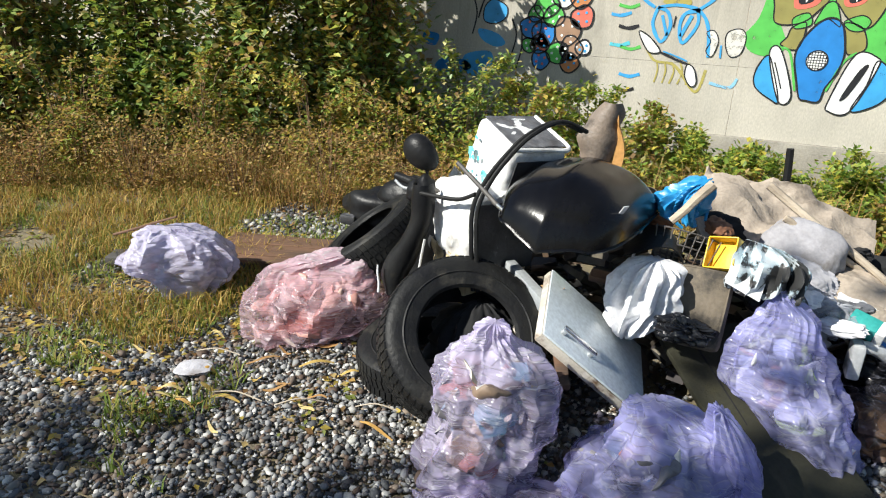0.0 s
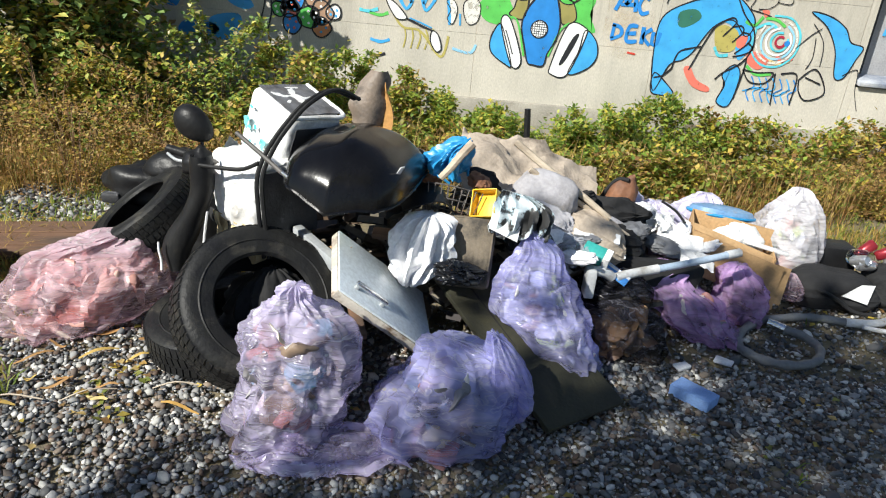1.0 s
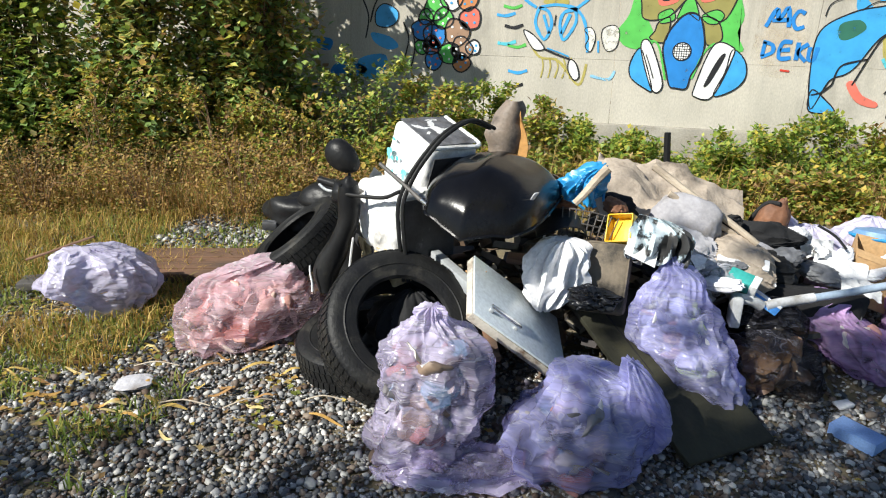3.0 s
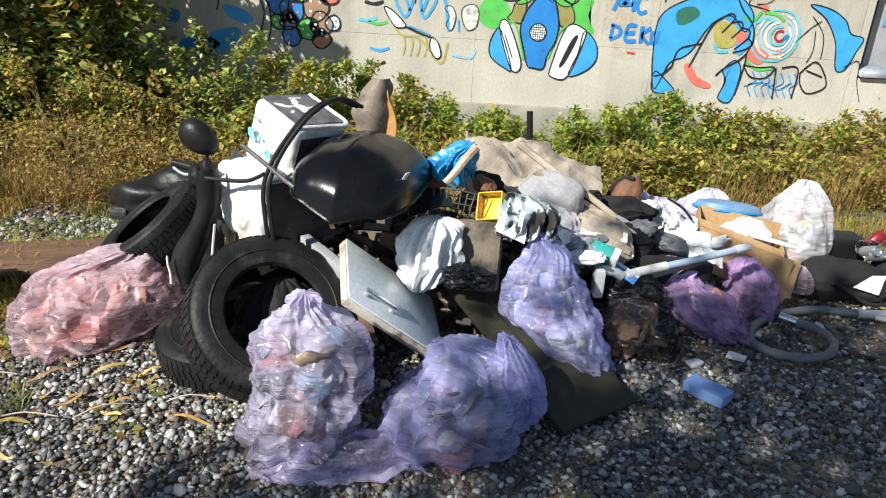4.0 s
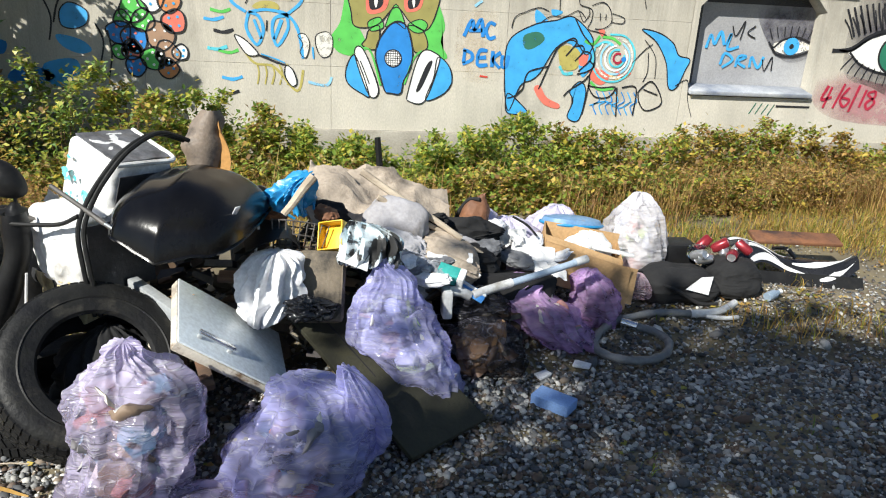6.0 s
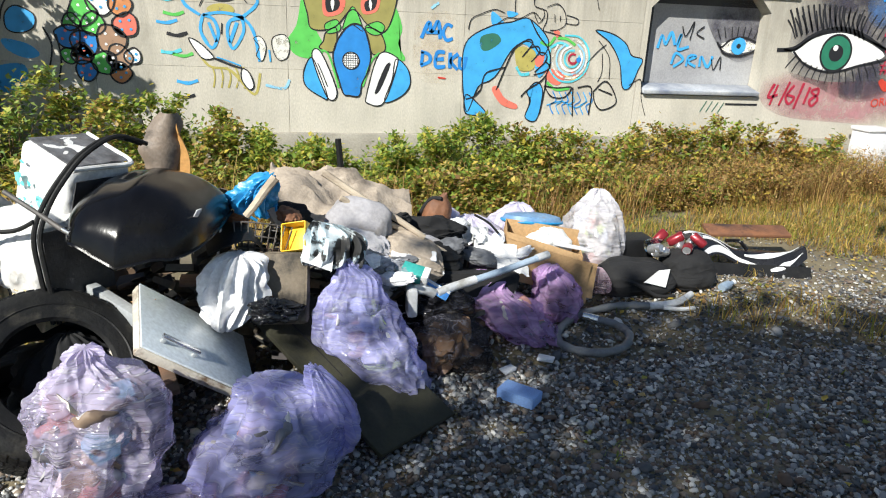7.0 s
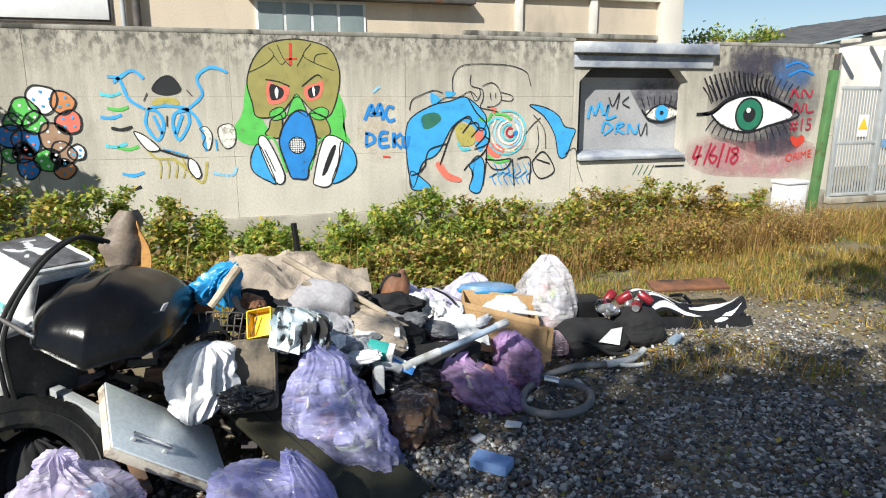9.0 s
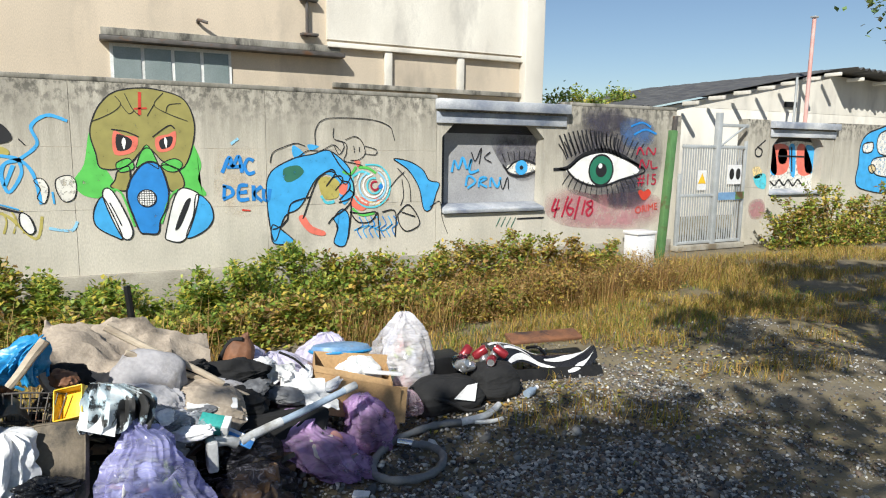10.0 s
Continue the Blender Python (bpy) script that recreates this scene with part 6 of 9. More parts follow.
def packed(rows, count, seed, size=(0.05, 0.12)):
    """Crushed boxes and lumps of rubbish that fill a sack of these levels."""
    rnd = random.Random(seed)
    bm = bmesh.new()
    z = [r[0] for r in rows]
    for i in range(count):
        h = rnd.uniform(rows[0][0] + 0.03, rows[-1][0] * 0.74)
        j = max(q for q in range(len(z) - 1) if z[q] <= h or q == 0)
        f = min(1.0, max(0.0, (h - z[j]) / max(z[j + 1] - z[j], 1e-4)))
        _, xm, hw, hd, ym = [a + (b - a) * f for a, b in zip(rows[j], rows[j + 1])]
        ang, rad = rnd.uniform(0, 6.283), rnd.uniform(0.1, 0.60) ** 0.7
        at = Vector((xm + hw * rad * math.cos(ang), ym + hd * rad * math.sin(ang), h))
        s = [min(rnd.uniform(*size), hw * 0.8, hd * 0.8) for _ in range(3)]
        s[rnd.randrange(3)] *= 0.3
        m = Euler((rnd.uniform(0, 6), rnd.uniform(0, 6), rnd.uniform(0, 6))).to_matrix().to_4x4()
        got = bmesh.ops.create_icosphere(bm, subdivisions=1 if rnd.random() < 0.3 else 3, radius=0.55)["verts"]
        for v in got:
            c = Vector((v.co.x * s[0], v.co.y * s[1], v.co.z * s[2]))
            c = m @ (c + 0.3 * c.length * noise.noise_vector(c * 24 + Vector((i, 0, 0)))) + at
            c.z = max(c.z, rows[0][0] + 0.012)
            v.co = c
    return bm


def rubbish_bag(at, w, d, h, seed, mat, inside, label, count=40, tip=(0, 0, 1), tip_len=0.2, rz=0, group="rubbish bags", size=(0.09, 0.21), boxy=2.5, rx=0, ry=0, rows=None, crease=1.0):
    bag = thing("rubbish_bag", at, label, "rubbish bag", group, rx=rx, ry=ry, rz=rz)
    rows = rows or slumped(w, d, h, tip, tip_len)
    part("film", sack(rows, seed, round_=boxy, crease=crease * min(1.0, h / 0.3)), mat, bag)
    if inside:
        part("filling", packed(rows, count, seed, size), inside, bag, "mixed household rubbish seen through the film")["kind"] = "stuff"
    return bag



rubbish_bag((-1.2, 2.83, 0), 0.40, 0.38, 0.59, 1, "film_lilac", "junk", "lilac translucent rubbish bag standing full, its neck gathered on top", 90, rz=14, boxy=2.4,
            rows=[(0.004, -0.11, 0.17, 0.15, -0.02), (0.05, -0.10, 0.20, 0.18, -0.02), (0.15, -0.07, 0.20, 0.19, -0.01), (0.25, -0.045, 0.20, 0.19, 0), (0.35, -0.045, 0.205, 0.19, 0), (0.42, -0.05, 0.19, 0.17, 0), (0.475, -0.04, 0.15, 0.13, 0.01), (0.52, -0.06, 0.085, 0.08, 0.02), (0.555, -0.065, 0.05, 0.05, 0.02), (0.585, -0.065, 0.045, 0.04, 0.02), (0.6, -0.06, 0.02, 0.02, 0.02)])
tail = thing("plastic_film", (-1.02, 2.72, 0), "loose lilac plastic film trailing on the gravel", "plastic film")
part("sheet", sheet(lambda u, v: (-0.36 + 0.60 * u + 0.09 * noise.noise(Vector((v * 4, 1, 7))), -0.20 + (0.30 + 0.10 * noise.noise(Vector((u * 5, 2, 9)))) * v + 0.10 * u - 0.06 * math.sin(u * 3.1) + 0.05 * noise.noise(Vector((u * 4, 8, 1))), 0.02 + 0.055 * abs(noise.noise(Vector((u * 4, v * 5, 2)))) + 0.03 * abs(noise.noise(Vector((u * 11, v * 12, 5))))), 60, 36, 0.002), "film_lilac", tail)
rubbish_bag((-0.62, 2.88, 0), 0.58, 0.46, 0.42, 2, "film_blue_lilac", "junk", "blue-lilac translucent rubbish bag slumped on the gravel", 80, rz=-1,
            rows=[(0.004, -0.11, 0.14, 0.14, -0.05), (0.03, -0.10, 0.20, 0.19, -0.05), (0.10, -0.075, 0.265, 0.22, -0.03), (0.17, -0.055, 0.265, 0.22, -0.01), (0.23, -0.01, 0.225, 0.19, 0.01), (0.28, -0.02, 0.185, 0.16, 0.03), (0.325, -0.03, 0.145, 0.11, 0.05), (0.36, -0.05, 0.115, 0.06, 0.06), (0.385, -0.11, 0.05, 0.03, 0.06)])
gather = thing("plastic_film", (-0.50, 2.86, 0.11), "gathered blue-lilac neck of a tied bag, hanging over", "plastic film", rz=-1, ry=24)
part("sheet", sack([(0.0, 0.0, 0.03, 0.03, 0), (0.05, 0.02, 0.075, 0.07, 0), (0.12, 0.0, 0.095, 0.08, 0), (0.20, -0.05, 0.09, 0.07, 0.03), (0.27, -0.12, 0.05, 0.04, 0.05), (0.29, -0.14, 0.02, 0.02, 0.05)], 23, 72, 50, crease=1.0), "film_blue_lilac", gather)
card = thing("milk_carton", (-0.66, 2.765, 0.19), "crushed blue and white carton pressed against the bag film", "carton", rx=-28, rz=-38, ry=30)
part("sleeve", box(0.075, 0.02, 0.13, (0, 0, 0), 0.004, jitter=0.012), "white_paper", card)
part("print", box(0.05, 0.006, 0.05, (0, -0.012, -0.02), 0, jitter=0.008), "blue_lid", card)
rubbish_bag((-0.12, 3.40, 0), 0.34, 0.34, 0.63, 3, "film_blue_lilac", "junk_white", "blue-lilac rubbish bag leaning against the heap, neck upward", 60, rz=-11,
            rows=[(0.004, 0.02, 0.07, 0.08, -0.06), (0.05, 0.01, 0.11, 0.11, -0.05), (0.12, -0.02, 0.13, 0.13, -0.03), (0.20, -0.09, 0.17, 0.14, 0), (0.27, -0.165, 0.225, 0.14, 0.02), (0.33, -0.195, 0.20, 0.13, 0.04), (0.40, -0.215, 0.175, 0.11, 0.06), (0.48, -0.23, 0.12, 0.08, 0.09), (0.55, -0.215, 0.075, 0.05, 0.12), (0.60, -0.255, 0.035, 0.03, 0.13), (0.63, -0.27, 0.015, 0.015, 0.14)], size=(0.07, 0.15))
rubbish_bag((-2.42, 3.45, 0), 0.78, 0.46, 0.42, 4, "film_pink", "junk_pink", "pink translucent rubbish bag lying on its side", 80, rz=32,
            rows=[(0.004, -0.10, 0.20, 0.14, -0.04), (0.05, -0.046, 0.28, 0.19, -0.02), (0.104, 0.007, 0.336, 0.21, 0), (0.167, 0.031, 0.37, 0.21, 0), (0.23, 0.056, 0.354, 0.20, 0), (0.293, 0.071, 0.325, 0.17, 0.01), (0.343, 0.089, 0.29, 0.13, 0.02), (0.385, 0.16, 0.19, 0.08, 0.03), (0.415, 0.21, 0.06, 0.04, 0.03)])
rubbish_bag((-3.35, 3.50, 0), 0.62, 0.42, 0.40, 5, "film_pale", "junk", "pale lilac rubbish bag with a torn dark underside", 40, rz=43, boxy=3.0,
            rows=[(0.004, 0.09, 0.10, 0.12, -0.04), (0.046, 0.062, 0.16, 0.16, -0.02), (0.10, 0.07, 0.20, 0.19, 0), (0.155, 0.07, 0.245, 0.20, 0), (0.212, 0.02, 0.285, 0.20, 0), (0.27, 0.01, 0.26, 0.18, 0), (0.317, 0.004, 0.22, 0.15, 0), (0.355, -0.028, 0.16, 0.10, 0), (0.385, -0.06, 0.08, 0.05, 0)], crease=1.2)
rubbish_bag((0.17, 3.67, 0), 0.40, 0.30, 0.27, 6, "film_black", "junk_brown", "black translucent bag with brown contents", 40, (0.1, 0.1, 1), 0.12, boxy=3.4)
rubbish_bag((0.10, 3.86, 0.16), 0.46, 0.26, 0.20, 16, "film_black", "", "crumpled black bin bag film on the heap", 0, (0.4, 0.1, 0.6), 0.2)
rubbish_bag((0.65, 3.92, 0), 0.50, 0.30, 0.32, 7, "film_purple", "junk", "purple translucent rubbish bag slumped beside the hose", 40, rz=-22, size=(0.06, 0.14),
            rows=[(0.004, 0.06, 0.13, 0.10, 0), (0.05, 0.02, 0.16, 0.13, 0), (0.12, -0.08, 0.19, 0.13, 0), (0.20, -0.12, 0.17, 0.11, 0), (0.27, -0.20, 0.10, 0.08, 0.02), (0.32, -0.17, 0.05, 0.04, 0.04)])
rubbish_bag((0.48, 4.10, 0.08), 0.36, 0.26, 0.26, 17, "film_purple", "junk_brown", "purple and maroon bag under the vacuum tube", 24, (-0.5, 0.2, 0.6), 0.12)
rubbish_bag((0.97, 4.17, 0), 0.30, 0.26, 0.33, 8, "film_purple", "debris", "small purple rubbish bag with dark contents", 30, rz=-25, size=(0.05, 0.12),
            rows=[(0.004, -0.04, 0.12, 0.10, 0), (0.05, -0.03, 0.14, 0.12, 0), (0.13, -0.03, 0.14, 0.12, 0), (0.22, -0.05, 0.12, 0.10, 0), (0.28, -0.08, 0.08, 0.06, 0), (0.325, -0.08, 0.02, 0.02, 0)])
rubbish_bag((1.45, 4.88, 0), 0.44, 0.38, 0.62, 9, "film_white", "junk_white", "white translucent bag of plastic packaging", 70, (0.15, 0, 1), 0.08, boxy=3.0, size=(0.08, 0.18), crease=0.6)
rubbish_bag((0.52, 4.62, 0.14), 0.50, 0.40, 0.38, 10, "film_pale", "junk_white", "pale lilac bag behind the cardboard box", 30, (-0.4, 0, 1), 0.12)
rubbish_bag((0.92, 5.02, 0.05), 0.50, 0.40, 0.44, 11, "film_pale", "junk_white", "pale lilac bag at the back of the heap", 30, (0.1, 0, 1), 0.08)
rubbish_bag((0.30, 4.66, 0.25), 0.26, 0.30, 0.34, 12, "film_pale", "junk_white", "slim pale lilac bag beside the leather case", 16, (0.1, 0, 1), 0.1)

# ---- heap: loose filling of small dark rubbish ----
rnd = random.Random(5)
bm = bmesh.new()
for i in range(520):
    x = rnd.uniform(-1.75, 0.42)
    y = rnd.uniform(3.66, 4.75) + 0.6 * max(0, x)
    top = 0.62 * math.exp(-((x + 1.0) / 1.0) ** 2) + 0.30 * math.exp(-((x - 0.2) / 0.8) ** 2)
    top *= max(0.10, 1 - ((y - 4.15 - 0.6 * max(0, x)) / 0.62) ** 2)
    z = rnd.uniform(0.0, max(top, 0.05))
    s = [rnd.uniform(0.05, 0.22), rnd.uniform(0.04, 0.14), rnd.uniform(0.006, 0.05)]
    m = pose(x, y, z, rnd.uniform(-40, 40), rnd.uniform(-40, 40), rnd.uniform(0, 360))
    got = bmesh.ops.create_cube(bm, size=1)["verts"] if rnd.random() < 0.7 else bmesh.ops.create_icosphere(bm, subdivisions=2, radius=0.6)["verts"]
    for v in got:
        c = Vector((v.co.x * s[0], v.co.y * s[1], v.co.z * s[2]))
        v.co = m @ (c + noise.noise_vector(c * 14 + Vector((i, 0, 0))) * 0.02)
single("loose_rubbish", bm, "debris", (0, 0, 0), "dark loose rubbish and broken bits filling the heap", "rubbish", kind="stuff")


# ---- heap: tyres ----


def tyre(at, axis_dir, label, r=0.31, w=0.20, seed=0, roll=0):
    q = Vector(axis_dir).normalized().to_track_quat("Z", "Y").to_matrix().to_4x4()
    ob = new("tyre")
    ob.matrix_world = Matrix.Translation(at) @ q @ pose(0, 0, 0, 0, 0, roll)
    tagged(ob, label, "tyre", "discarded tyres")
    h = w / 2
    prof = [(r * 0.60, -h * 0.72), (r * 0.58, -h * 0.82), (r * 0.61, -h * 0.95), (r * 0.70, -h), (r * 0.84, -h * 1.02), (r * 0.93, -h * 0.95), (r * 0.975, -h * 0.80),
            (r * 0.985, -h * 0.4), (r * 0.988, 0), (r * 0.985, h * 0.4), (r * 0.975, h * 0.80), (r * 0.93, h * 0.95), (r * 0.84, h * 1.02), (r * 0.70, h), (r * 0.61, h * 0.95),
            (r * 0.58, h * 0.82), (r * 0.60, h * 0.72), (r * 0.80, h * 0.80), (r * 0.92, h * 0.55), (r * 0.945, 0), (r * 0.92, -h * 0.55), (r * 0.80, -h * 0.80)]
    carcass = lathe(prof, 72, close=True)
    part("carcass", carcass, "rubber", ob)
    tread = bmesh.new()
    for row, (y0, y1) in enumerate(((-0.86, -0.50), (-0.44, -0.04), (0.04, 0.44), (0.50, 0.86))):
        n = 64
        for k in range(n):
            a0, a1 = 2 * math.pi * (k + 0.12) / n, 2 * math.pi * (k + 0.88) / n
            lean = 0.02 * (1 if row < 2 else -1)
            vs = []
            for rad in (0.975, 1.0):
                for yy, aa in ((y0, a0), (y0, a1), (y1, a1 + lean), (y1, a0 + lean)):
                    rr = r * (rad - (0.022 if abs(yy) > 0.8 else 0))
                    vs.append(tread.verts.new((rr * math.cos(aa), rr * math.sin(aa), yy * h)))
            for f in ((4, 5, 6, 7), (0, 1, 5, 4), (1, 2, 6, 5), (2, 3, 7, 6), (3, 0, 4, 7)):
                tread.faces.new([vs[i] for i in f])
    part("tread", tread, "rubber", ob, "worn tread blocks", smooth=False)
    for s in (1, -1):
        part("rim_bead", lathe([(r * 0.745, s * h * 1.005), (r * 0.76, s * h * 1.04), (r * 0.775, s * h * 1.01)], 72), "rubber", ob)
    return ob


tyre((-1.50, 3.16, 0.31), (0.46, -0.58, 0.66), "black car tyre leaning in the heap, open side up", 0.345, 0.25)
# added black filler sack, stands in for the shaded inside of the tyre
rubbish_bag((-1.47, 3.30, 0.0), 0.46, 0.34, 0.44, 81, "black_cloth", "", "black filler sack that darkens the tyre opening", 0, (0, 0, 1), 0.05)
tyre((-2.27, 3.82, 0.41), (-0.55, -0.24, 0.79), "black car tyre leaning on the scooter", 0.30, 0.19)
tyre((-1.73, 3.36, 0.10), (-0.12, -0.12, 1.0), "dusty black tyre lying flat beneath another", 0.33, 0.20)

# ---- heap: scooter ----
scooter = thing("scooter", (-2.0, 3.8, 0), "black scooter wreck half buried, one mirror upright", "scooter")
bm = bmesh.new()
bmesh.ops.create_icosphere(bm, subdivisions=4, radius=1)
for v in bm.verts:
    x, y, z = v.co
    v.co = Vector((x * 0.098, (0.06 if y > 0 else 0.012) * y, z * (0.074 + 0.010 * x)))
bmesh.ops.transform(bm, matrix=pose(0.09, -0.2, 0.963, 0, -35, 176), verts=bm.verts)
mirror = part("mirror", bm, "black_plastic_dull", scooter, "oval black rear-view mirror shell")
part("stalk", tube([(0.12, -0.2, 0.90), (0.125, -0.21, 0.86), (0.13, -0.22, 0.80)], 0.008, 8), "black_plastic", mirror)
part("handlebar", tube([(-0.02, -0.18, 0.82), (0.10, -0.22, 0.815), (0.22, -0.27, 0.815), (0.36, -0.32, 0.83)], 0.014, 10), "steel_dark", scooter)
part("grip", tube([(-0.05, -0.17, 0.83), (0.07, -0.21, 0.82)], 0.02, 12, smooth=1), "black_plastic_dull", scooter)
part("brake_lever", tube([(-0.04, -0.20, 0.815), (0.02, -0.24, 0.80), (0.10, -0.25, 0.80)], 0.007, 6), "steel_grey", scooter)


SHIELD = spline([(0.165, 0.86, 0.035), (0.17, 0.80, 0.045), (0.168, 0.70, 0.042), (0.13, 0.60, 0.045), (0.08, 0.50, 0.062), (0.05, 0.42, 0.055), (0.06, 0.34, 0.03)], 6)


def shield(u, v):
    f = v * (len(SHIELD) - 1)
    i = min(int(f), len(SHIELD) - 2)
    c = SHIELD[i].lerp(SHIELD[i + 1], f - i)
    a = (u - 0.5) * 3.6
    return (c.x + c.z * math.sin(a), -0.33 - 0.05 * math.cos(a) - 0.05 * v, c.y)


part("leg_shield", sheet(shield, 18, 30, 0.008), "black_plastic_dull", scooter, "curved scuffed black leg shield")
part("headset", lump(0.14, 0.14, 0.12, 41, 4, 2.6, 0.01, 0.1, flat=False), "black_plastic_dull", scooter).location = (0.12, -0.24, 0.74)
part("tail_panel", lump(0.46, 0.22, 0.24, 42, 4, 2.2, 0.02, 0.18, (-1, 0, 0.1), 0.15, False), "black_plastic_dull", scooter).location = (-0.38, 0.33, 0.36)
part("seat", lump(0.36, 0.22, 0.16, 43, 4, 2.4, 0.01, 0.1, flat=False), "black_plastic_dull", scooter).location = (-0.20, 0.30, 0.52)
part("rear_light", box(0.10, 0.05, 0.06, (-0.55, 0.22, 0.42), 0.015), "shade_grime", scooter, "cracked clear lens")
part("floor_panel", lump(0.34, 0.30, 0.34, 44, 4, 2.6, 0.02, 0.15, flat=False), "black_plastic_dull", scooter).location = (0.02, 0.02, 0.20)

# ---- heap: white foam-filled sacks, cables and black shell ----


def wrapped(w, d, h, seed, square=7.0, dent=0.02):
    """A block tightly wrapped in creased sheeting, its corners rounded, standing on z = 0."""
    bm = bmesh.new()
    bmesh.ops.create_icosphere(bm, subdivisions=6, radius=1)
    off = Vector((seed * 2.3, seed * 0.9, seed * 1.7))
    for v in bm.verts:
        n = v.co.normalized()
        r = (abs(n.x) ** square + abs(n.y) ** square + abs(n.z) ** square) ** (-1 / square)
        p = Vector((n.x * r * w / 2, n.y * r * d / 2, n.z * r * h / 2))
        cell = noise.voronoi(p * 8 + off)[0]
        p += n * (dent * 1.6 * noise.noise(p * 5 + off) + dent * 0.9 * min(0.6, cell[1] - cell[0]) + dent * 0.3 * max(0.0, 1 - 5 * abs(noise.noise(p * 13 - off))))
        v.co = p + Vector((0, 0, h / 2))
    return bm


foam_block = thing("foam_block", (-1.60, 3.59, 0.44), "white plastic-wrapped block with torn yellow foam underneath", "foam block", rz=-38)
part("wrap", wrapped(0.35, 0.34, 0.33, 5), "white_sheeting", foam_block).location.z = 0.10
part("foam", box(0.31, 0.31, 0.16, (0, 0, 0.06), 0.03, jitter=0.05), "foam_yellow", foam_block, "torn dirty yellow foam")
# dark sheet puts the shaded right face into colour, with some dirt
part("shaded_dirty_side", sheet(lambda u, v: (0.186 + 0.006 * noise.noise(Vector((u * 5, v * 5, 3))), -0.13 + 0.29 * u, 0.08 + 0.31 * v), 14, 14, 0.004), "shade_grime", foam_block, "dark side, dirt and shade both in the colour")
rnd = random.Random(8)
for k in range(9):
    x = -0.15 + 0.30 * k / 8
    part("tatter", sheet(lambda u, v: (x + (u - 0.5) * 0.05 * (1 - 0.6 * v), -0.165 - 0.012 * math.sin(v * 3 + k), 0.15 - (0.06 + 0.05 * math.sin(k * 2.3)) * v), 4, 5, 0.003), "foam_yellow" if k % 3 else "black_cloth", foam_block)
carton = thing("white_container", (-1.565, 3.76, 0.765), "white plastic container tipped over, dark mottled on top", "container", rx=-3, ry=19, rz=-38)
part("shell", wrapped(0.31, 0.31, 0.34, 9, 9.0, 0.012), "white_sheeting", carton)
part("mottled_lid", sheet(lambda u, v: (-0.135 + 0.27 * u, -0.13 + 0.26 * v, 0.352 + 0.006 * noise.noise(Vector((u * 5, v * 5, 1)))), 12, 12, 0.004), "newsprint", carton, "dark mottled lid")
part("rim", tube([(0.15, -0.14, 0.345), (0.155, 0.0, 0.345), (0.15, 0.14, 0.345), (0.0, 0.15, 0.345), (-0.14, 0.15, 0.345)], 0.011, 8), "white_sheeting", carton)
# dark sheet again: shade of the right face painted on, dirty too
part("shaded_dirty_side", sheet(lambda u, v: (0.172 + 0.004 * noise.noise(Vector((u * 5, v * 5, 1))), -0.13 + 0.26 * u, 0.03 + 0.27 * v), 12, 12, 0.004), "shade_grime", carton, "dark side, dirt and shade both in the colour")
part("torn_flap", sheet(lambda u, v: (-0.20 + 0.14 * u, -0.165 - 0.02 * v, 0.05 - 0.05 * v - 0.03 * noise.noise(Vector((u * 6, v * 4, 2)))), 10, 6, 0.003), "enamel_edge", carton)
for x, z, w0 in ((-0.07, 0.22, 0.045), (0.02, 0.13, 0.03), (-0.06, 0.09, 0.03)):
    for q in range(7):
        bm = bmesh.new()
        cx, cz, r0 = x + rnd.uniform(-1, 1) * w0, z + rnd.uniform(-1, 1) * w0 * 1.2, w0 * rnd.uniform(0.15, 0.5)
        bm.faces.new([bm.verts.new((cx + r0 * (0.6 + 0.6 * rnd.random()) * math.cos(a / 9 * 6.283), -0.176, cz + r0 * (0.6 + 0.6 * rnd.random()) * math.sin(a / 9 * 6.283))) for a in range(9)])
        part("paint_splash", bm, "teal_paint", carton, smooth=False)
cable = thing("cable", (0, 0, 0), "thick black cable looped over the white sacks", "cable")
for dx, dz in ((0.0, 0.0), (0.022, 0.004)):
    part("strand", tube([(-1.515 + dx, 3.30, 0.48), (-1.525 + dx, 3.30, 0.58), (-1.535 + dx, 3.30, 0.69), (-1.545 + dx, 3.32, 0.83), (-1.515 + dx, 3.36, 0.935), (-1.46 + dx, 3.40, 1.03 + dz), (-1.39 + dx, 3.47, 1.12 + dz), (-1.30 + dx, 3.58, 1.17 + dz), (-1.22 + dx, 3.72, 1.12)], 0.010, 8), "rubber", cable)
part("strand", tube([(-1.84, 3.42, 0.83), (-1.74, 3.39, 0.835), (-1.62, 3.35, 0.85), (-1.54, 3.33, 0.89)], 0.009, 8), "rubber", cable)
rod = thing("bent_rod", (0, 0, 0), "black metal rod with a bare bright end", "rod")
part("bar", tube([(-1.66, 3.42, 0.985), (-1.525, 3.35, 0.915), (-1.44, 3.31, 0.865)], 0.010, 8, smooth=2), "steel_dark", rod)
part("bare_end", tube([(-1.44, 3.31, 0.865), (-1.375, 3.29, 0.83)], 0.009, 8, smooth=1), "chrome", rod)


